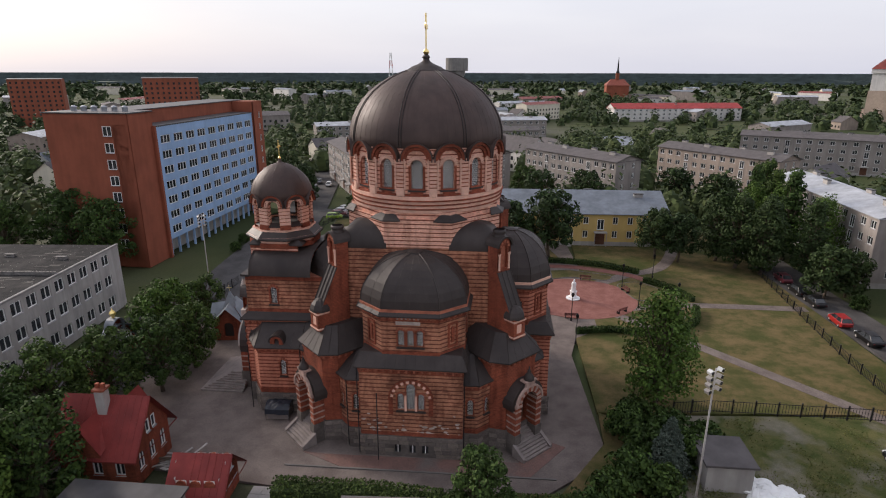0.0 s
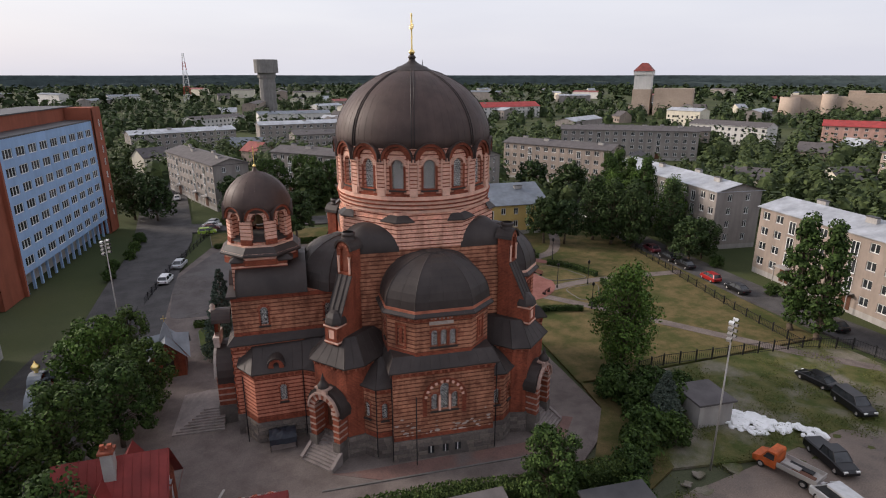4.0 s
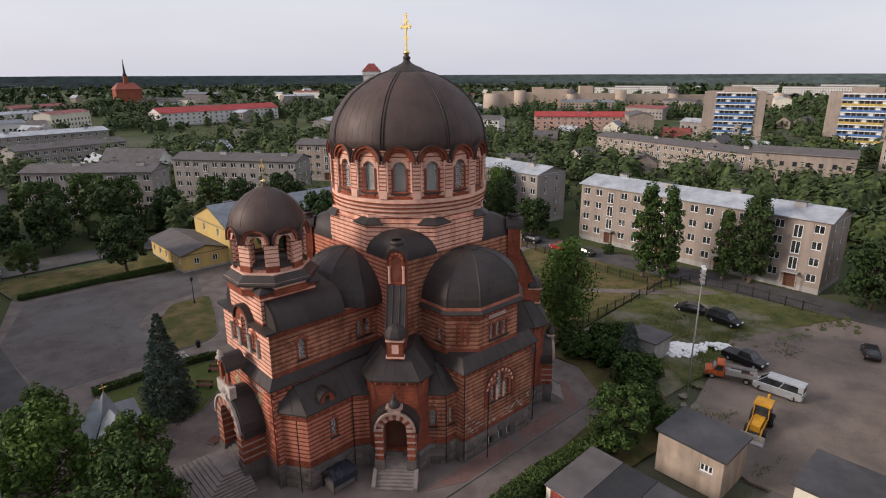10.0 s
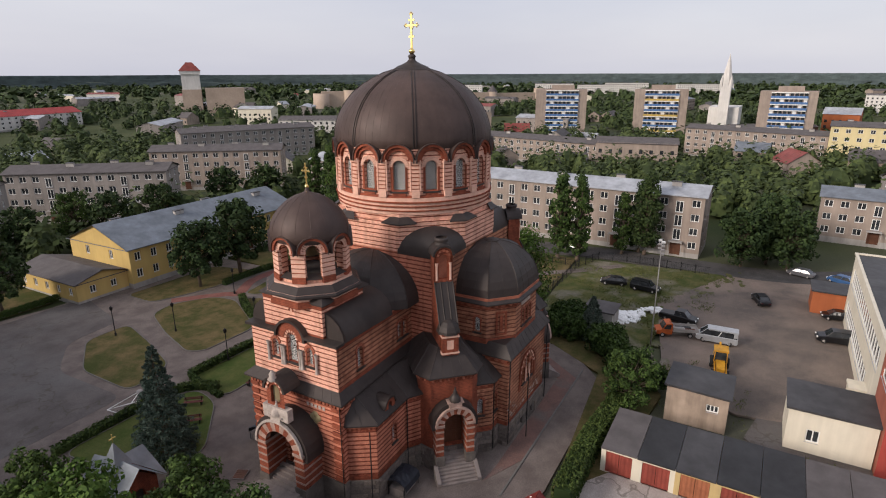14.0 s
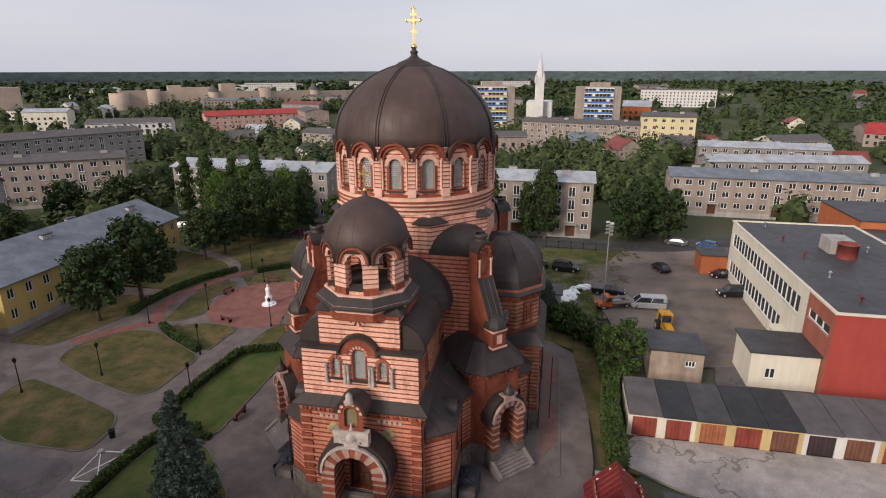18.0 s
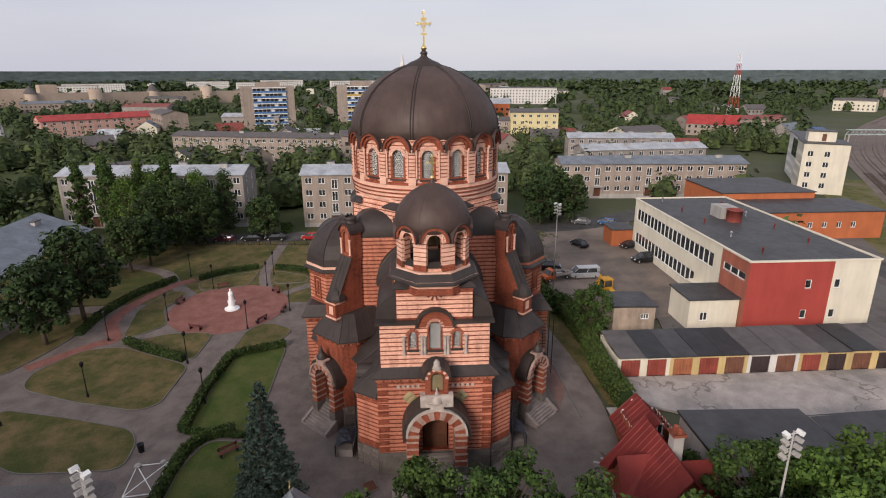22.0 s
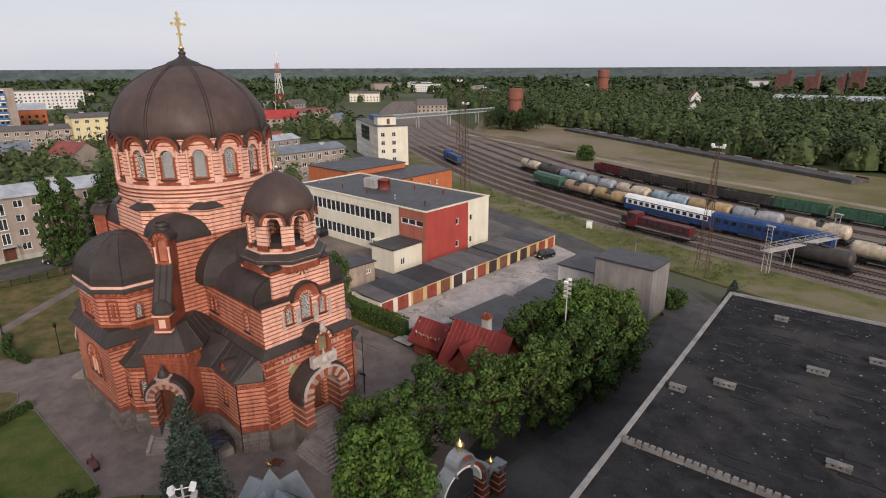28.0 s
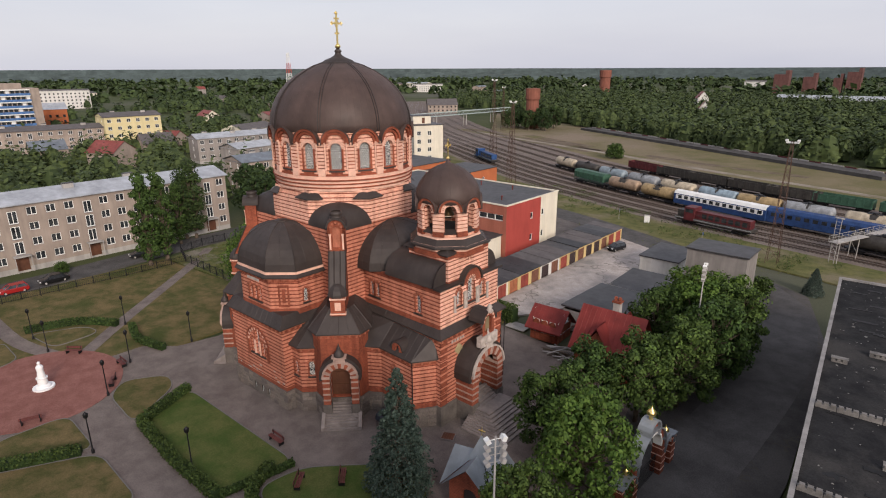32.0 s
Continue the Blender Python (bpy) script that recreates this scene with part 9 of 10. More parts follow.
def car(x, y, turn, colour, label, style="saloon", group=""):
    """A car standing with its nose along the heading."""
    rgb = {"black": (0.012, 0.012, 0.014), "red": (0.35, 0.02, 0.02), "silver": (0.45, 0.46, 0.47), "green": (0.28, 0.40, 0.05), "white": (0.7, 0.7, 0.7), "blue": (0.05, 0.13, 0.3), "grey": (0.14, 0.14, 0.15), "maroon": (0.12, 0.02, 0.03), "orange": (0.55, 0.13, 0.03)}[colour]
    if colour not in car_paint:
        n = Nodes("car_paint_" + colour, 0.28, 0.2, 0.5)
        n.color(n.ramp(n.noise(2.0, 3), [(0.3, shade(rgb, 0.85)), (0.7, shade(rgb, 1.1))]))
        car_paint[colour] = n.m
    P = car_paint[colour]
    L, W, belt, top, cab = {"saloon": (4.4, 1.75, 0.92, 1.42, (-1.75, -1.0, 0.55, 1.35)), "hatch": (4.0, 1.72, 0.95, 1.48, (-1.85, -1.5, 0.5, 1.3)),
                            "suv": (4.7, 1.9, 1.1, 1.78, (-2.25, -2.05, 0.55, 1.25)), "van": (5.1, 1.95, 1.15, 1.98, (-2.5, -2.42, 1.2, 2.1)), "pickup": (5.2, 1.88, 1.1, 1.75, (-0.45, -0.3, 0.85, 1.5))}[style]
    t = thing("car" if style != "van" else "van", label, "car" if style != "van" else "van", Matrix.Translation((x, y, 0.03)) @ rot(turn), group or "parked cars")
    bm = bmesh.new()
    h = W / 2
    st = [(-L / 2, 0.45, belt * 0.82, h * 0.86), (-L / 2 + 0.15, 0.3, belt * 0.98, h * 0.95), (-L * 0.3, 0.26, belt, h), (cab[2] + 0.3, 0.26, belt, h), (L * 0.3, 0.26, belt * 0.94, h), (L / 2 - 0.25, 0.3, belt * 0.84, h * 0.94), (L / 2, 0.42, belt * 0.62, h * 0.82)]
    rings = []
    for xx, z0, z1, w in st:
        rings.append([(xx, -w, z0), (xx, -w, z1 - 0.1), (xx, -w + 0.12, z1), (xx, w - 0.12, z1), (xx, w, z1 - 0.1), (xx, w, z0)])
    loft(bm, rings, 0, True, True)
    part("body", bm, P, t)
    bm = bmesh.new()
    a, b, c, d = cab
    lo = [(a, -h + 0.08, belt - 0.03), (d, -h + 0.08, belt - 0.03), (d, h - 0.08, belt - 0.03), (a, h - 0.08, belt - 0.03)]
    hi = [(b, -h + 0.28, top - 0.05), (c, -h + 0.28, top - 0.05), (c, h - 0.28, top - 0.05), (b, h - 0.28, top - 0.05)]
    loft(bm, [lo, hi], 0, True, True)
    part("glass", bm, M_GLASS, t)
    bm = bmesh.new()
    box(bm, b - 0.03, c + 0.03, -h + 0.24, h - 0.24, top - 0.06, top)
    if style == "van":       # panelled rear sides and deep roof
        box(bm, b - 0.1, c - 0.1, -h + 0.2, h - 0.2, top - 0.16, top - 0.04)
        for s in (-1, 1):
            box(bm, a, a + 0.5, s * (h - 0.2) - 0.09, s * (h - 0.2) + 0.09, belt - 0.05, top - 0.1)
    part("roof", bm, P, t)
    for s in (-1, 1):
        for (x0, x1) in ((a, b), (d, c), ((a + d) / 2, (b + c) / 2)):
            bm = bmesh.new()
            rod(bm, (x0, s * (h - 0.08), belt - 0.03), (x1, s * (h - 0.26), top - 0.03), 0.05, 4)
            part("pillar", bm, P, t)
    for s in (-1, 1):
        bm = bmesh.new()
        box(bm, L / 2 - 0.18, L / 2 - 0.02, s * h * 0.62 - 0.18, s * h * 0.62 + 0.18, belt * 0.6, belt * 0.76)
        part("headlight", bm, M_WHITE, t)
        bm = bmesh.new()
        box(bm, -L / 2 - 0.01, -L / 2 + 0.1, s * h * 0.66 - 0.14, s * h * 0.66 + 0.14, belt * 0.66, belt * 0.82)
        part("tail_light", bm, P_MAROON, t)
        for xx in (-L * 0.3, L * 0.31):
            wheel(t, xx, s * (h - 0.12), 0.33 if style in ("saloon", "hatch") else 0.37)
    return t


CARS = [(57.2, 40.5, 88, "maroon", "dark red saloon parked at the kerb", "saloon"), (57.0, 34.6, 91, "black", "black saloon parked at the kerb", "saloon"), (57.2, 29.8, 90, "black", "black saloon parked at the kerb", "saloon"), (57.0, 22.4, 88, "red", "bright red hatchback parked at the kerb", "hatch"), (57.6, 16.6, 90, "black", "black saloon parked at the kerb", "saloon"),
        (60.6, 1.0, 80, "black", "black saloon on the street", "saloon"), (45.2, -10.9, 100, "black", "black saloon covered with pale bars", "saloon"), (44.6, -16.2, 262, "black", "black off-road car on waste ground", "suv"), (34.4, -22.9, 262, "black", "black pickup on the gravel yard", "pickup"),
        (29.8, -28.4, 92, "silver", "silver passenger van on the yard", "van"), (-32.2, 85.0, 75, "silver", "silver hatchback parked by the square", "hatch"), (-32.4, 79.4, 12, "maroon", "dark red saloon parked by the square", "saloon"), (-32.6, 76.4, 10, "green", "lime green hatchback parked by the square", "hatch"), (-32.2, 82.0, 12, "white", "white saloon parked by the square", "saloon"),
        (-34.4, 53.0, 82, "silver", "silver saloon parked by the fence", "saloon"), (-35.2, 44.4, 84, "white", "white hatchback parked by the fence", "hatch"), (-48.6, 112.0, 108, "black", "black car on the street", "hatch"), (-46.0, 118.0, 100, "white", "white car on the street", "saloon"), (-50.4, 122.0, 108, "grey", "grey car on the street", "saloon"),
        (37.2, -42.2, 96, "black", "black off-road car by the hall", "suv"), (46.2, -43.0, 97, "black", "black saloon by the hall", "saloon"), (65.4, -38.6, 70, "grey", "grey car under the trees", "saloon"), (64.4, -44.4, 60, "blue", "blue car under the trees", "hatch"), (-6.6, -61.6, 75, "black", "black hatchback before the garages", "hatch"),
        (44.8, -64.6, 60, "blue", "blue saloon behind the hall", "saloon"), (48.0, -33.0, 20, "black", "black saloon on the yard", "saloon"), (64.0, 92.0, 60, "silver", "silver car on the far street", "saloon"), (58.0, 70.0, 92, "white", "white car on the street", "saloon")]
for c in CARS:
    car(*c)


def flatbed_truck(x, y, turn):
    """Small truck: short-nosed orange cab, grey load bed with drop sides and boards on it."""
    O = paint("truck_orange", (0.52, 0.115, 0.03))
    t = thing("flatbed_truck", "orange flatbed truck with a grey load bed", "truck", Matrix.Translation((x, y, 0.03)) @ rot(turn))
    bm = bmesh.new()
    prof = [(0.75, 0.45), (2.75, 0.45), (2.8, 0.95), (2.1, 1.15), (1.6, 1.95), (0.85, 2.02), (0.75, 1.9)]
    loft(bm, [[(px, yy, pz) for px, pz in prof] for yy in (-0.92, 0.92)], 0, True, True)
    part("cab", bm, O, t)
    bm = bmesh.new()
    v = [bm.verts.new(p) for p in ((2.08, -0.8, 1.2), (2.08, 0.8, 1.2), (1.66, 0.8, 1.9), (1.66, -0.8, 1.9))]
    bm.faces.new(v)
    part("windscreen", bm, M_GLASS, t)
    for s in (-1, 1):
        bm = bmesh.new()
        bm.faces.new([bm.verts.new((px, s * 0.928, pz)) for px, pz in ((0.95, 1.2), (1.9, 1.2), (1.55, 1.82), (0.95, 1.82))])
        part("side_window", bm, M_GLASS, t)
        bm = bmesh.new()
        box(bm, 2.7, 2.83, s * 0.62 - 0.16, s * 0.62 + 0.16, 0.68, 0.86)
        part("headlight", bm, M_WHITE, t)
        bm = bmesh.new()
        box(bm, -2.6, 0.65, s * 1.0 - 0.03, s * 1.0 + 0.03, 0.95, 1.32)
        part("side_board", bm, M_CONC, t)
        for xx in (-1.6, 2.0):
            wheel(t, xx, s * 0.82, 0.36)
    bm = bmesh.new()
    box(bm, -2.6, 0.65, -0.97, 0.97, 0.82, 0.95)
    part("load_bed", bm, M_CONC, t)
    bm = bmesh.new()
    box(bm, -2.66, -2.6, -1.03, 1.03, 0.9, 1.32)
    part("tail_board", bm, M_CONC, t)
    bm = bmesh.new()
    box(bm, -2.5, 2.6, -0.4, 0.4, 0.5, 0.82)
    part("chassis", bm, M_BLACK, t)
    for k, (a, b, c) in enumerate(((-2.3, -0.4, 0.3), (-1.9, 0.1, -0.35), (-1.0, 0.5, 0.1))):
        bm = bmesh.new()
        box(bm, a, b, c - 0.3, c + 0.3, 0.96 + 0.02 * k, 1.06 + 0.06 * k)
        part("board", bm, (M_WOOD, M_BLACK, M_CONC)[k], t)


flatbed_truck(29.2, -23.4, 112)


def backhoe():
    """Yellow digger-loader with front bucket and rear arm."""
    Y = paint("digger_yellow", (0.58, 0.29, 0.025))
    t = thing("backhoe_loader", "yellow digger loader with front bucket", "digger", Matrix.Translation((21.3, -29.5, 0.02)) @ rot(187))
    bm = bmesh.new()
    rings = [[(x, -w, z0), (x, -w, z1), (x, w, z1), (x, w, z0)] for x, w, z0, z1 in ((-1.6, 0.55, 0.6, 1.3), (0.3, 0.55, 0.6, 1.5), (0.4, 0.5, 0.7, 1.6), (2.3, 0.42, 0.7, 1.35))]
    loft(bm, rings, 0, True, True)
    part("body", bm, Y, t)
    bm = bmesh.new()
    loft(bm, [[(-1.3, -0.75, 1.3), (0.35, -0.75, 1.3), (0.35, 0.75, 1.3), (-1.3, 0.75, 1.3)], [(-1.2, -0.65, 2.6), (0.2, -0.65, 2.6), (0.2, 0.65, 2.6), (-1.2, 0.65, 2.6)]], 0, True, True)
    part("cab_glass", bm, M_GLASS, t)
    bm = bmesh.new()
    box(bm, -1.35, 0.4, -0.8, 0.8, 2.6, 2.78)
    for x in (-1.3, 0.34):
        for y in (-0.72, 0.72):
            rod(bm, (x, y, 1.3), (x * 0.9, y * 0.9, 2.6), 0.05, 5)
    part("cab_roof", bm, Y, t)
    for s in (-1, 1):
        wheel(t, -0.9, s * 0.85, 0.72, 0.45)
        wheel(t, 1.75, s * 0.8, 0.48, 0.35)
        bm = bmesh.new()
        rod(bm, (0.4, s * 0.62, 1.3), (2.2, s * 0.62, 1.0), 0.09, 6)
        rod(bm, (2.2, s * 0.62, 1.0), (3.0, s * 0.62, 0.35), 0.09, 6)
        part("loader_arm", bm, Y, t)
    bm = bmesh.new()
    loft(bm, [[(x, y, z) for x, z in ((2.9, 0.75), (2.85, 0.1), (3.6, 0.05), (3.55, 0.12), (2.98, 0.18), (3.0, 0.75))] for y in (-1.1, 1.1)], 0, True, True)
    part("bucket", bm, M_CONC, t)
    bm = bmesh.new()
    rod(bm, (-1.6, 0, 1.0), (-2.6, 0, 2.6), 0.14, 6)
    rod(bm, (-2.6, 0, 2.6), (-3.2, 0, 1.3), 0.11, 6)
    box(bm, -3.5, -2.9, -0.3, 0.3, 0.7, 1.3)
    part("rear_arm", bm, Y, t)


backhoe()
for x, y in ((-2.8, -85.8),):
    t = thing("relay_cabinet", "white metal relay cabinet on the track verge", "cabinet", Matrix.Translation((x, y, 0)) @ rot(20))
    bm = bmesh.new()
    box(bm, -0.6, 0.6, -0.35, 0.35, 0.15, 1.75)
    part("body", bm, M_WHITE, t)
    bm = bmesh.new()
    box(bm, -0.66, 0.66, -0.42, 0.42, 1.75, 1.83)
    part("roof", bm, M_CONC, t)
    bm = bmesh.new()
    box(bm, -0.62, 0.62, -0.38, 0.38, 0, 0.15)
    part("base", bm, M_CONC, t)
for x, y in ((3.4, -84.4), (-18.2, -75.6)):
    t = thing("road_sign", "round blue road sign on a thin post", "road sign", Matrix.Translation((x, y, 0)) @ rot(-55))
    bm = bmesh.new()
    rod(bm, (0, 0, 0), (0, 0, 2.7), 0.04, 6)
    part("post", bm, M_CONC, t)
    bm = bmesh.new()
    lathe(bm, [(0.0, -0.012), (0.35, -0.012), (0.35, 0.012), (0.0, 0.012)], 16, 0, True, Matrix.Translation((0, -0.06, 2.45)) @ Matrix.Rotation(radians(90), 4, "X"))
    part("disc", bm, paint("sign_blue", (0.04, 0.14, 0.36)) if "sign_blue" not in bpy.data.materials else bpy.data.materials["sign_blue"], t, "round blue sign disc")
# heap of white sacks
rng = np.random.default_rng(5)
heap = thing("sack_heap", "untidy heap of white plastic sacks", "rubbish heap", Matrix.Translation((32.0, -16.0, 0)) @ rot(-35) @ Matrix.Diagonal((1.05, 1.3, 0.55, 1.0)))
bm = bmesh.new()
for k in range(110):
    a, r = rng.uniform(0, 6.28), rng.uniform(0, 1) ** 0.6
    x, y = 3.0 * r * math.cos(a), 1.5 * r * math.sin(a)
    if k > 84:
        x, y = x * 0.7 + 4.4, y * 0.6
    z = 0.9 * (1 - r) + 0.1
    m = Matrix.Translation((x, y, z)) @ Euler(rng.uniform(0, 3, 3)).to_matrix().to_4x4()
    s = rng.uniform(0.4, 0.85)
    lathe(bm, [(0.0, -s * 0.5), (s * 0.7, -s * 0.3), (s * 0.8, 0.1 * s), (s * 0.3, s * 0.45), (0, s * 0.5)], 7, 0, False, m)
tagged(part("sack", bm, plain("white_plastic", (0.84, 0.84, 0.83), 0.5, var=0.06), heap), kind="stuff")

# ---- square and park furniture ----
def statue():
    """White figure on a pedestal."""
    bm = bmesh.new()
    m = Matrix.Translation((19.9, 28.6, 0.05))
    lathe(bm, [(1.1, 0.0), (1.1, 0.16), (0.75, 0.16), (0.75, 0.32), (0.5, 0.5), (0.5, 1.15), (0.58, 1.2), (0.58, 1.3), (0.45, 1.32)], 20, 0, False, m)
    lathe(bm, [(0.42, 1.3), (0.4, 1.6), (0.33, 2.0), (0.36, 2.35), (0.38, 2.6), (0.26, 2.78), (0.11, 2.84), (0.11, 2.9), (0.16, 2.98), (0.17, 3.1), (0.1, 3.22), (0.0, 3.24)], 14, 0, True, m)
    tagged(part("statue", bm, M_STATUE), "white stone statue on a round pedestal", "statue")


statue()


def park_lamp():
    t = thing("park_lamp", "slim black park lamp post", "lamp", group="park lamps")
    bm = bmesh.new()
    lathe(bm, [(0.14, 0), (0.14, 0.35), (0.07, 0.5), (0.05, 3.6), (0.06, 3.7)], 8)
    part("post", bm, M_BLACK, t)
    bm = bmesh.new()
    lathe(bm, [(0.08, 3.7), (0.2, 3.85), (0.22, 4.1), (0.24, 4.14), (0.05, 4.35), (0.0, 4.42)], 8)
    part("lantern", bm, M_BLACK, t)
    return t


lamp = park_lamp()
for k, (x, y) in enumerate([(16.2, 36.6), (35.0, 39.8), (29.4, 25.5), (18.6, 19.8), (12.6, 24.5), (28.6, 34.0), (3.0, 29.3), (-6.2, 24.3), (-4.0, 37.6), (-9.0, 43.6), (35.1, 25.6), (10.1, 42.0), (18.3, 12.2), (30.6, 15.7)]):
    if k == 0:
        lamp.matrix_world = Matrix.Translation((x, y, 0.05))
    else:
        copy_thing(lamp, Matrix.Translation((x, y, 0.05)) @ rot(k * 50))


def bench():
    t = thing("park_bench", "dark red slatted park bench", "bench", group="benches round the plaza")
    wood = plain("dark_red_slats", (0.13, 0.04, 0.035), 0.6)
    for k in range(3):
        bm = bmesh.new()
        box(bm, -1.0, 1.0, -0.22 + k * 0.16, -0.09 + k * 0.16, 0.42, 0.46)
        part("seat_slat", bm, wood, t)
    for k in range(2):
        bm = bmesh.new()
        box(bm, -1.0, 1.0, 0.27, 0.31, 0.58 + 0.16 * k, 0.7 + 0.16 * k)
        part("back_slat", bm, wood, t)
    for s in (-0.8, 0.8):
        bm = bmesh.new()
        box(bm, s - 0.04, s + 0.04, -0.22, 0.32, 0, 0.42)
        box(bm, s - 0.04, s + 0.04, 0.26, 0.32, 0.42, 0.9)
        part("leg", bm, M_BLACK, t)
    return t


b = bench()
for k, (x, y, a) in enumerate([(13.0, 31.6, 70), (15.0, 23.2, 150), (28.8, 32.4, -70), (18.7, 20.8, 180), (26.5, 23.5, -140), (-17.6, 16.4, -45), (-15.2, 19.2, -50), (23.0, 37.2, -10), (-8.6, 17.2, 180)]):
    m = Matrix.Translation((x, y, 0.06)) @ rot(a)
    if k == 0:
        b.matrix_world = m
    else:
        copy_thing(b, m)


def flood_mast(x, y, h, turn):
    t = thing("floodlight_mast", "tall grey pole with floodlights and cameras", "lamp", Matrix.Translation((x, y, 0)) @ rot(turn))
    bm = bmesh.new()
    rod(bm, (0, 0, 0), (0, 0, h), 0.1, 8, 0, 0.055)
    part("pole", bm, M_CONC, t)
    for k in range(4):
        for s in (-1, 1):
            bm = bmesh.new()
            z = h - 0.2 - 0.5 * k
            rod(bm, (0, 0, z), (s * 0.45, 0, z), 0.03, 4)
            m = Matrix.Translation((s * 0.5, 0, z)) @ Matrix.Rotation(radians(25 * s), 4, "Y")
            box(bm, -0.14, 0.14, -0.2, 0.2, -0.14, 0.14, 0, m)
            box(bm, -0.12, 0.12, -0.22, -0.2, -0.12, 0.12, 1, m)
            part("floodlight", bm, [M_WHITE if k == 0 else M_CONC, M_GLASS], t)


flood_mast(22.9, -21.2, 14.9, 30)
flood_mast(-35.8, 19.5, 14.6, 60)
flood_mast(-34.7, -20.2, 14.2, 100)


def fence(line, h, label, step=2.4, picket=0.3):
    t = thing("fence", label, "fence")
    bmp = bmesh.new()
    box(bmp, -0.06, 0.06, -0.06, 0.06, 0, h + 0.15)
    box(bmp, -0.08, 0.08, -0.08, 0.08, h + 0.15, h + 0.2)
    me_post = to_mesh("post", bmp, M_BLACK)
    me_bay = {}
    for a, b in zip(line, line[1:]):
        L = math.dist(a, b)
        n = max(1, round(L / step))
        w = L / n
        key = round(w, 3)
        if key not in me_bay:
            bm = bmesh.new()
            for z in (0.2, h - 0.1):
                box(bm, 0, w, -0.02, 0.02, z, z + 0.05)
            for k in range(int(w / picket)):
                box(bm, (k + 0.5) * picket - 0.014, (k + 0.5) * picket + 0.014, -0.014, 0.014, 0.1, h)
            me_bay[key] = to_mesh("fence_panel", bm, M_BLACK)
        m = house_m(a, b)
        for k in range(n):
            put("post", me_post, t, m @ Matrix.Translation((k * w, 0, 0)))
            tagged(put("fence_panel", me_bay[key], t, m @ Matrix.Translation((k * w, 0, 0))), kind="stuff")
    return t


fence([(26.5, -3.6), (30.5, -2.8), (51.2, -3.0), (57.2, -5.0), (58.6, -10), (58.0, -24.6)], 1.5, "dark iron railing round the waste ground")
fence([(51.2, -3.0), (51.5, 10), (53.2, 30), (54.5, 44)], 1.2, "dark iron railing along the park")
fence([(-31.6, 78), (-35.6, 50), (-36.4, 34)], 1.2, "dark iron railing between street and square")


def chapel():
    """Tiny brick chapel with a silver cross-gabled roof."""
    t = thing("chapel", "tiny brick chapel with a silver sheet roof", "chapel", Matrix.Translation((-28.3, 10.7, 0)) @ rot(8) @ Matrix.Diagonal((1.25, 1.25, 1.0, 1.0)))
    S = sheet("silver_sheet", (0.21, 0.23, 0.25))
    bm = bmesh.new()
    for k in range(4):
        o = [(-1.5, -1.5), (1.5, -1.5), (1.5, 1.5), (-1.5, 1.5)]
        f = wall_m(o[k], o[(k + 1) % 4], 0)
        panel(bm, f, [(0, 0), (3, 0), (3, 2.6), (1.5, 4.4), (0, 2.6)], [arch(1.5, 0.5, 1.0, 2.0)], 0.2)
    part("wall", bm, M_BRICK, t)
    bm = bmesh.new()
    box(bm, -1.3, 1.3, -1.3, 1.3, 0, 2.4)
    part("inside", bm, M_DARKIN, t)
    bm = bmesh.new()
    for k in range(4):
        m = rot(90 * k)
        v = [bm.verts.new(m @ Vector(c)) for c in ((-1.9, -2.0, 2.4), (0, -2.0, 4.7), (1.9, -2.0, 2.4), (0, 0, 5.0))]
        c = [bm.verts.new(m @ Vector(q)) for q in ((-1.9, -1.9, 2.4), (1.9, -1.9, 2.4))]
        bm.faces.new((v[0], v[1], v[3])), bm.faces.new((v[1], v[2], v[3]))
    loft(bm, [[(x, y, 4.4) for x, y in octagon(0.9, 45, 4)], [(x, y, 6.4) for x, y in octagon(0.05, 45, 4)]], 0, True, True)
    part("roof", bm, S, t, "silver cross-gabled sheet roof with spire")
    bm = bmesh.new()
    rod(bm, (0, 0, 6.3), (0, 0, 7.2), 0.03, 5)
    box(bm, -0.25, 0.25, -0.03, 0.03, 6.8, 6.88)
    part("cross", bm, M_GOLD, t)


chapel()


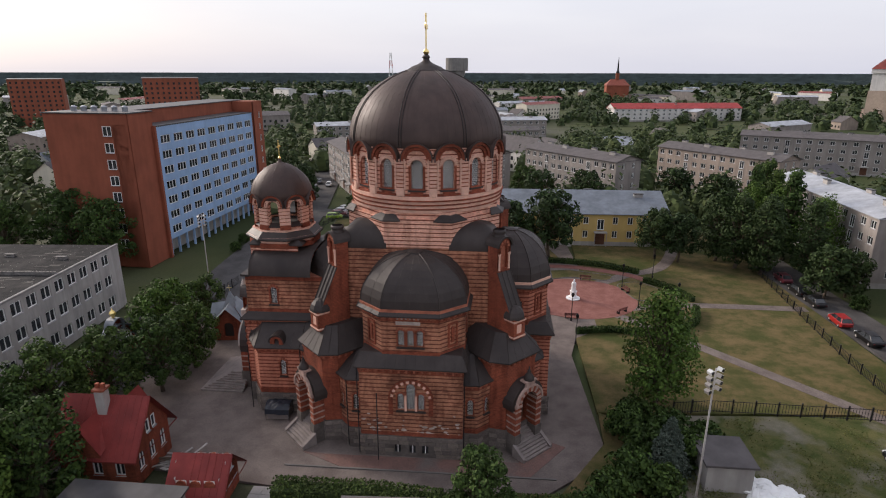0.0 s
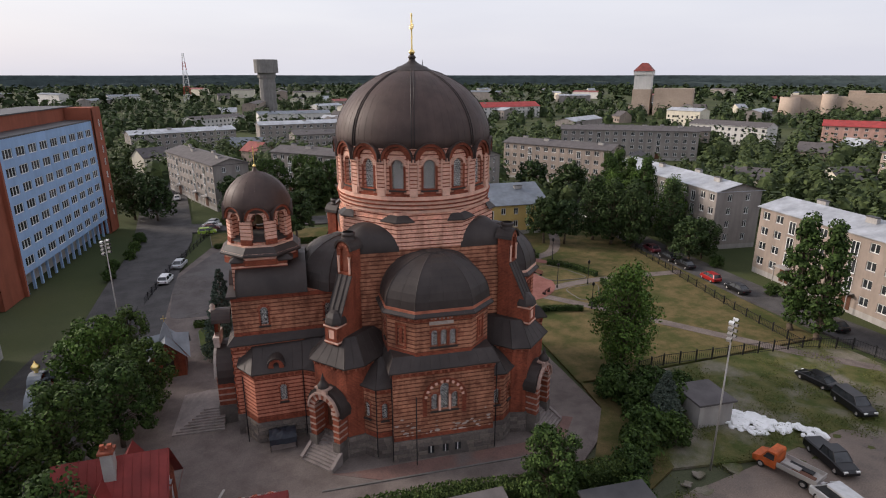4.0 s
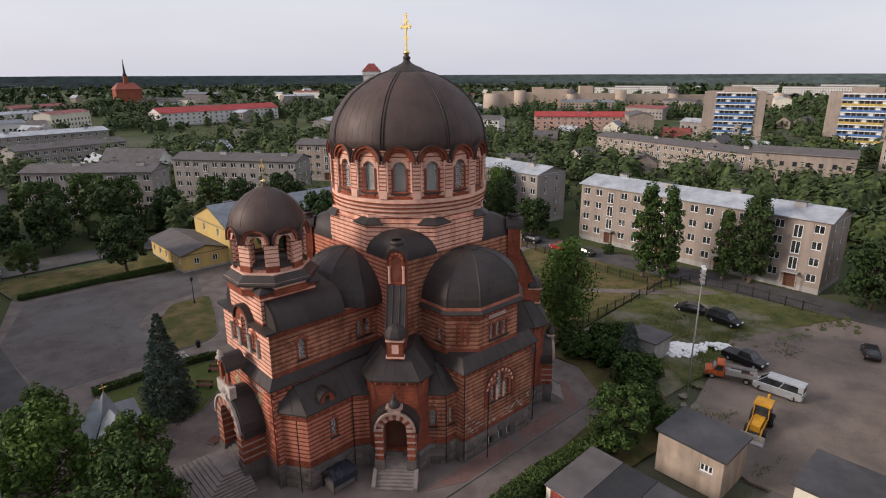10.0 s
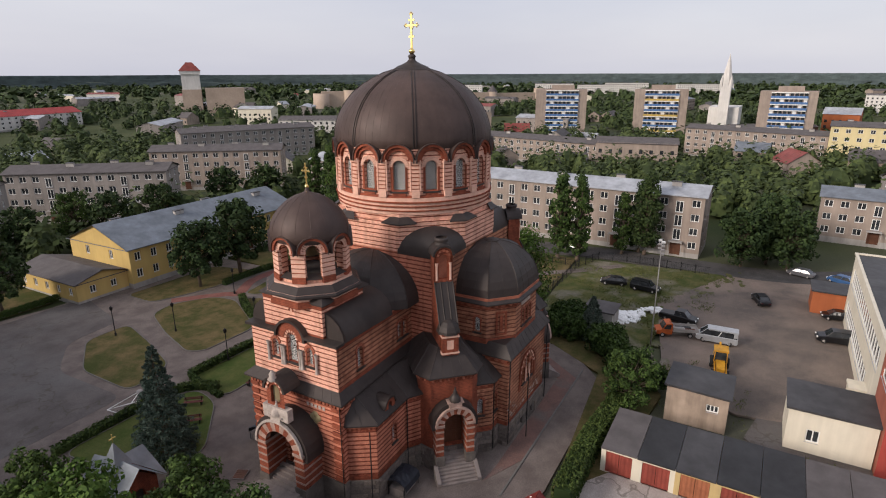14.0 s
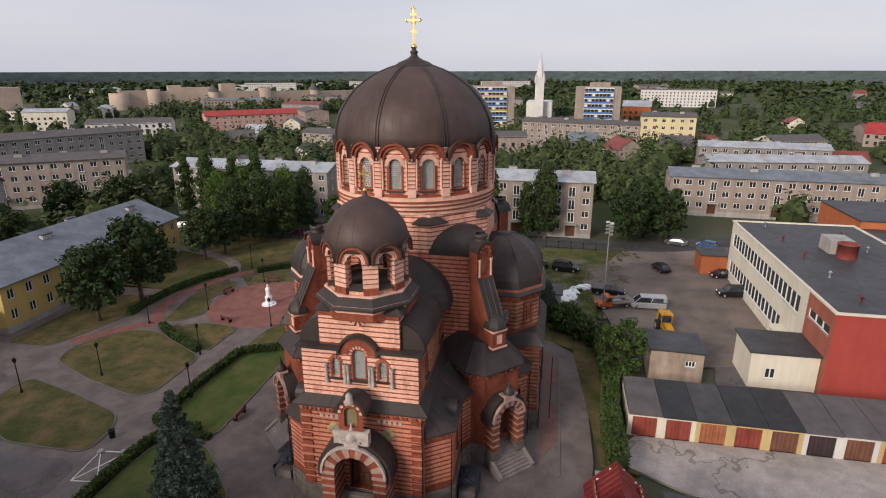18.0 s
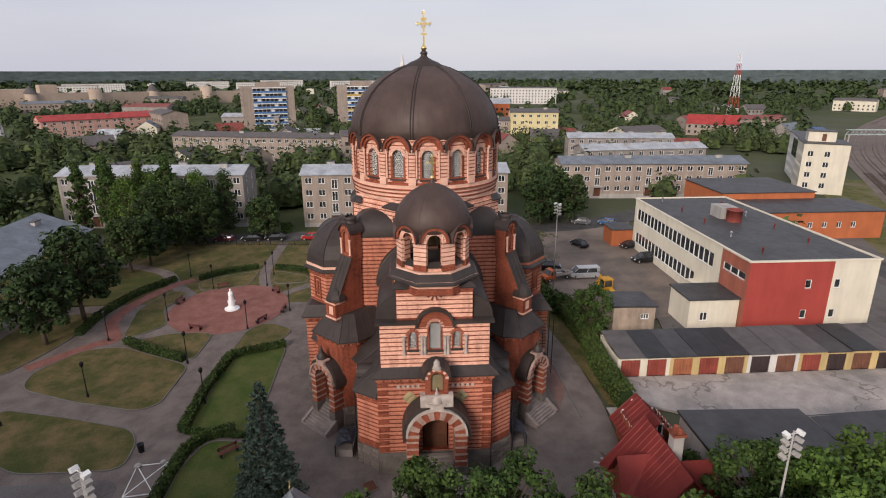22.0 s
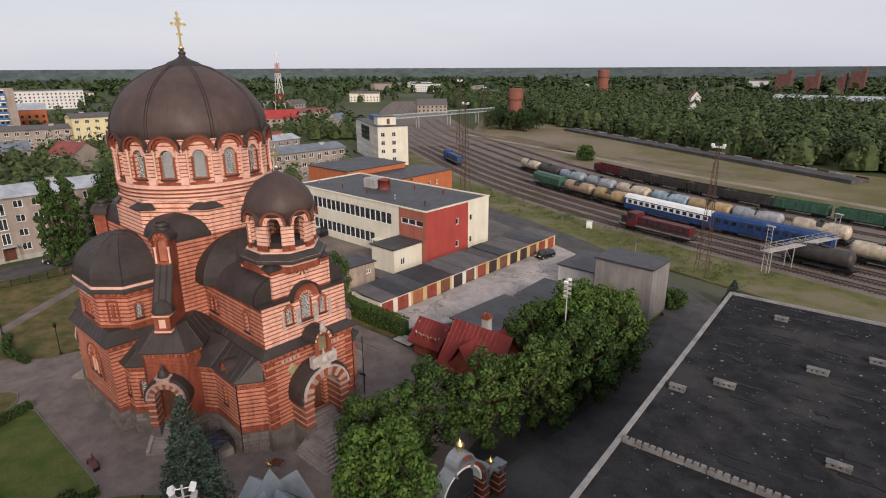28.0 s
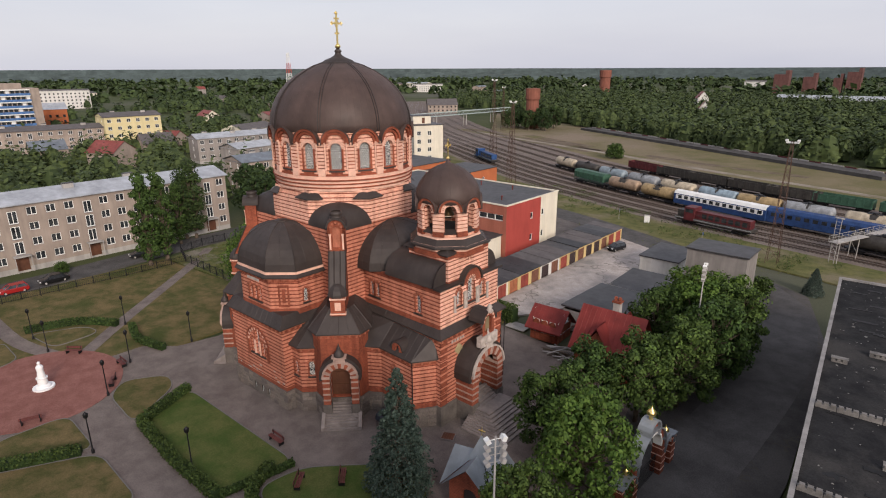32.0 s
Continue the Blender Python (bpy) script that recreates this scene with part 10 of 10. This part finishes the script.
def gate():
    """Brick gateway to the street: a wide arch between two small ones, with curved sheet tops and golden cupolas."""
    t = thing("church_gate", "brick gateway with curved metal tops and gold cupolas", "gate", house_m((-37.5, 4.9), (-37.9, -5.1)))
    S = bpy.data.materials["silver_sheet"]
    for x, h in ((0.0, 2.9), (2.1, 3.7), (7.5, 3.7), (9.6, 2.9)):
        bm = bmesh.new()
        box(bm, x - 0.42, x + 0.42, -0.45, 0.45, -0.1, h)
        pillar = part("pillar", bm, M_BRICK, t)
        for j in range(4):
            bm = bmesh.new()
            box(bm, x - 0.45, x + 0.45, -0.48, 0.48, 0.5 + j * 0.7, 0.6 + j * 0.7)
            part("stone_band", bm, M_BRICKPALE, pillar)
        bm = bmesh.new()
        box(bm, x - 0.52, x + 0.52, -0.56, 0.56, h, h + 0.12)
        part("pillar_cap", bm, S, pillar)
    for x0, x1, spring, ring, crown in ((2.1, 7.5, 3.1, 0.5, 0.95), (0.0, 2.1, 2.3, 0.3, 0.0), (7.5, 9.6, 2.3, 0.3, 0.0)):
        f = wall_m((x0, -0.35), (x1, -0.35), 0)
        c, r = (x1 - x0) / 2, (x1 - x0) / 2 - 0.1
        bm = bmesh.new()
        ring_arch(bm, f, c, spring, r - ring, r, -0.7, 0.0, 17, (0,))
        arch_ob = part("arch", bm, M_BRICK, t)
        bm = bmesh.new()
        ring_arch(bm, f, c, spring, r - ring - 0.03, r - ring + 0.14, -0.72, 0.05, 17, (0,))
        part("archivolt", bm, M_LATTICE, arch_ob, "white painted arch edge")
        bm = bmesh.new()
        ring_arch(bm, f, c, spring, r, r + 0.12, -0.95, 0.25, 17, (0,), -6, 186)
        part("arch_roof", bm, S, arch_ob, "curved silver sheet roof")
        z = spring + r
        if crown:                # keel-shaped hood over the wide arch
            bm = bmesh.new()
            ring_arch(bm, f, c, z - 0.1, 0.45, crown, -0.62, -0.06, 13, (0,), -30, 210)
            part("crown_arch", bm, M_BRICK, arch_ob)
            bm = bmesh.new()
            ring_arch(bm, f, c, z - 0.1, crown, crown + 0.14, -0.95, 0.25, 13, (0,), -40, 220)
            part("crown_roof", bm, S, arch_ob, "curved silver sheet hood")
            z += crown
        k = 1.0 if crown else 0.75
        bm = bmesh.new()
        lathe(bm, [(0.18 * k, z), (0.16 * k, z + 0.25 * k), (0.36 * k, z + 0.45 * k), (0.42 * k, z + 0.62 * k), (0.3 * k, z + 0.8 * k), (0.08 * k, z + 1.05 * k), (0.02, z + 1.3 * k)], 14, 0, True, Matrix.Translation((x0 + c, 0, 0)))
        part("cupola", bm, M_GOLD, arch_ob, "small gilded onion cupola")
        bm = bmesh.new()
        n = int((x1 - x0 - 0.9) / 0.16)
        for j in range(n):
            rod(bm, (x0 + 0.5 + j * 0.16, 0, 0.1), (x0 + 0.5 + j * 0.16, 0, 2.2), 0.015, 4)
        for zz in (0.3, 1.9):
            box(bm, x0 + 0.42, x1 - 0.42, -0.02, 0.02, zz, zz + 0.05)
        part("gate_leaf", bm, M_BLACK, t)


gate()
fence([(-37.5, 5.6), (-36.2, 30)], 1.5, "dark iron railing along the street")
# heap of weathered boards by the outhouse
brng = random.Random(5)
t = thing("board_heap", "heap of weathered grey boards on the ground", "boards", Matrix.Translation((-20.8, -16.4, 0)))
for k in range(22):
    bm = bmesh.new()
    m = Matrix.Translation((brng.uniform(-1.2, 1.2), brng.uniform(-0.9, 0.9), 0.08 + 0.03 * k)) @ rot(brng.gauss(20, 22)) @ Matrix.Rotation(radians(brng.uniform(-3, 3)), 4, "Y")
    box(bm, -1.7, 1.7, -0.1, 0.1, -0.03, 0.03, 0, m)
    part("board", bm, M_CONC if k % 3 else M_BARK, t)
# tarpaulin shelters over the cellar stairs
TARP = plain("blue_black_tarpaulin", (0.022, 0.026, 0.036), 0.45, var=0.35, scale=2.0, bump=0.3)
for x, y, a in ((-14.8, -7.9, 4), (-15.2, 8.3, 176)):
    t = thing("tarpaulin_shelter", "low shelter of dark blue tarpaulin on posts by the wall", "shelter", Matrix.Translation((x, y, 0)) @ rot(a))
    srng = random.Random(int(x * 10 + y))
    bm = bmesh.new()
    rings = []
    for j in range(9):
        u = j / 8
        rings.append([(-1.25 + 2.5 * u, -0.85 + 1.7 * i / 6, 1.05 + 0.62 * math.sin(math.pi * (0.12 + 0.62 * i / 6)) + srng.uniform(-0.07, 0.07)) for i in range(7)])
    loft(bm, rings, 0, False, False, False)
    loft(bm, [[(p[0], p[1], p[2] - 0.03) for p in r] for r in rings], 0, False, False, False)
    for j in range(8):           # flap that hangs down in front
        p, q = rings[j][0], rings[j + 1][0]
        bm.faces.new([bm.verts.new(c) for c in (p, q, (q[0], q[1] - 0.12, q[2] - 0.5), (p[0], p[1] - 0.12, p[2] - 0.5))])
    part("tarpaulin", bm, TARP, t, "sagging dark tarpaulin")
    bm = bmesh.new()
    box(bm, -1.1, 1.1, -0.6, 0.75, 0.0, 0.75)
    part("cellar_wall", bm, M_STEP, t)
    for sx in (-1.2, 1.2):
        for sy in (-0.8, 0.8):
            bm = bmesh.new()
            rod(bm, (sx, sy, 0), (sx, sy, 1.3), 0.035, 5)
            part("post", bm, M_BLACK, t)
# concrete pad, wooden hatch, litter bin and two stones
t = thing("concrete_pad", "pale concrete slabs laid beside the path", "paving slabs", Matrix.Translation((-11.6, -19.6, 0)))
for i in range(3):
    for j in range(2):
        bm = bmesh.new()
        box(bm, -1.5 + i * 1.0, -0.53 + i * 1.0, -1.0 + j * 1.0, -0.04 + j * 1.0, 0.0, 0.1)
        part("slab", bm, M_CONC, t)
t = thing("hatch", "red-brown wooden hatch on the paving", "hatch", Matrix.Translation((-20.6, 5.8, 0)) @ rot(25))
bm = bmesh.new()
box(bm, -0.65, 0.65, -0.55, 0.55, 0.0, 0.14)
part("frame", bm, M_STEP, t)
for k in range(5):
    bm = bmesh.new()
    box(bm, -0.58 + k * 0.234, -0.37 + k * 0.234, -0.5, 0.5, 0.14, 0.18)
    part("board", bm, M_WOOD, t)
t = thing("litter_bin", "dark round litter bin on the square", "bin", Matrix.Translation((-14.2, 27.6, 0.02)))
bm = bmesh.new()
lathe(bm, [(0.26, 0.0), (0.3, 0.75), (0.33, 0.78), (0.33, 0.85), (0.27, 0.85), (0.24, 0.4), (0.0, 0.4)], 14)
part("body", bm, M_BLACK, t)
for x, y, r in ((-16.4, 27.0, 0.32), (-16.0, 24.9, 0.28)):
    bm = bmesh.new()
    lathe(bm, [(r, 0.0), (r * 1.1, r * 0.35), (r * 0.7, r * 0.75), (0.0, r * 0.85)], 7, 0, False, Matrix.Translation((x, y, 0.02)) @ rot(x * 40))
    tagged(part("boulder", bm, M_CONC), "small pale grey stone on the square", "stone")
# white marks painted on the square
MARK = [(-20.4, 26.6), (-16.3, 27.1), (-16.0, 24.5), (-20.1, 24.2)]
bm = bmesh.new()
for a, b in ((0, 1), (1, 2), (2, 3), (3, 0), (0, 2), (1, 3)):   # painted rectangle with its diagonals
    p, q = Vector(MARK[a]), Vector(MARK[b])
    w = (q - p).normalized().orthogonal() * 0.035
    prism(bm, [tuple(p - w), tuple(q - w), tuple(q + w), tuple(p + w)], -0.02, 0.052 + 0.002 * (a + b))
tagged(part("painted_mark", bm, M_WHITE), "white painted rectangle with crossed diagonals on the square", "road marking", kind="structure")

# ---- stone blocks of the church plinth ----
prng = random.Random(17)
BLOCKS = []
for k in range(6):
    bm = bmesh.new()
    j = lambda: prng.uniform(-0.03, 0.03)
    lo = [(0, 0, 0), (1, 0, 0), (1, 1, 0), (0, 1, 0)]
    hi = [(0.04 + j() * 0.5, 0.06 + j(), 1 + 4 * j()), (0.96 + j() * 0.5, 0.06 + j(), 1 + 4 * j()), (0.96 + j() * 0.5, 0.94 + j(), 1 + 4 * j()), (0.04 + j() * 0.5, 0.94 + j(), 1 + 4 * j())]
    loft(bm, [lo, hi], 0, True, True)
    BLOCKS.append(to_mesh("stone_block", bm, M_BLOCK))
rest = bmesh.new()
laid = 0


def lay_blocks(faces, z1, parent, single):
    """Courses of rough blocks on plinth faces given as wall frame, length and openings."""
    global laid
    for f, length, gaps in faces:
        rows = 5
        h = z1 / rows
        for r in range(rows):
            x = -prng.uniform(0.0, 0.4)
            while x < length:
                w = prng.uniform(0.65, 1.15)
                a, b = max(0.0, x) + 0.012, min(length, x + w) - 0.012
                x += w
                if b - a < 0.12 or any(g0 < b and a < g1 and r * h < g3 and g2 < (r + 1) * h for g0, g1, g2, g3 in gaps):
                    continue
                mm = f @ Matrix.Translation((a, r * h + 0.012, -0.01)) @ Matrix.Diagonal((b - a, h - 0.024, prng.uniform(0.05, 0.085), 1.0))
                if single and laid < 300:
                    put("stone_block", BLOCKS[prng.randrange(6)], parent, mm)
                    laid += 1
                else:
                    v = [rest.verts.new(mm @ Vector(c)) for c in ((0, 0, 0), (1, 0, 0), (1, 1, 0), (0, 1, 0), (0.03, 0.05, 1), (0.97, 0.05, 1), (0.97, 0.95, 1), (0.03, 0.95, 1))]
                    for q in ((4, 5, 6, 7), (0, 1, 5, 4), (1, 2, 6, 5), (2, 3, 7, 6), (3, 0, 4, 7)):
                        rest.faces.new([v[k] for k in q])


plinths = {}
for deg in (0, 180, 90):
    m = rot(deg)
    pl = offset([(-4.75, -13.1), (4.75, -13.1), (4.75, -7.5), (-4.75, -7.5)], 0.15)
    c = math.dist(pl[0], pl[1]) / 2
    gaps = [(c + x - 0.32, c + x + 0.32, 0.33, 1.27) for x in (-1.3, 0.1, 1.3)]
    host = part("plinth_stones", bmesh.new(), M_BLOCK, church, "rough squared grey stone blocks")
    bm = bmesh.new()
    box(bm, pl[0][0] + 0.3, pl[1][0] - 0.3, pl[0][1] + 0.3, pl[0][1] + 0.6, 2.0, 2.1, 0, m)
    bm.to_mesh(host.data)
    bm.free()
    lay_blocks([(m @ wall_m(pl[0], pl[1], 0), c * 2, gaps)], 2.13, host, deg != 90)
    plinths[deg] = host
    faces = [(m @ wall_m(pl[k], pl[(k + 1) % 4], 0), math.dist(pl[k], pl[(k + 1) % 4]), ()) for k in (1, 3)]
    for s in (-1, 1):
        pts = [(-8.7, -9.0), (-7.7, -10.5), (-6.1, -12.1), (-4.7, -12.1), (-4.7, -8.0)]
        if s > 0:
            pts = [(-x, y) for x, y in pts][::-1]
        o = offset(pts, 0.13)
        faces += [(m @ wall_m(o[k], o[(k + 1) % 5], 0), math.dist(o[k], o[(k + 1) % 5]), ()) for k in ((0, 1, 2) if s < 0 else (1, 2, 3))]
    lay_blocks(faces, 2.11, host, False)
for s in (-1, 1):
    pts = [(-18.3, -5.0), (-17.0, -6.9), (-12.4, -6.7), (-9.0, -8.8), (-8.0, -4.0), (-18.3, -4.0)]
    if s > 0:
        pts = [(x, -y) for x, y in pts][::-1]
    o = offset(pts, 0.13)
    lay_blocks([(wall_m(o[k], o[(k + 1) % 6], 0), math.dist(o[k], o[(k + 1) % 6]), ()) for k in ((0, 1, 2) if s < 0 else (2, 3, 4))], 2.11, plinths[0 if s < 0 else 180], True)
for deg in (-45, 45, 135, 225):
    m = rot(deg)
    o = offset([(-1.9, -14.2), (1.9, -14.2), (2.75, -13.0), (2.75, -8.5), (-2.75, -8.5), (-2.75, -13.0)], 0.12)
    lay_blocks([(m @ wall_m(o[k], o[(k + 1) % 6], 0), math.dist(o[k], o[(k + 1) % 6]), ()) for k in (0, 1, 2, 4, 5)], 2.17, church, False)
tagged(part("plinth_masonry", rest, M_BLOCK, church), kind="stuff")
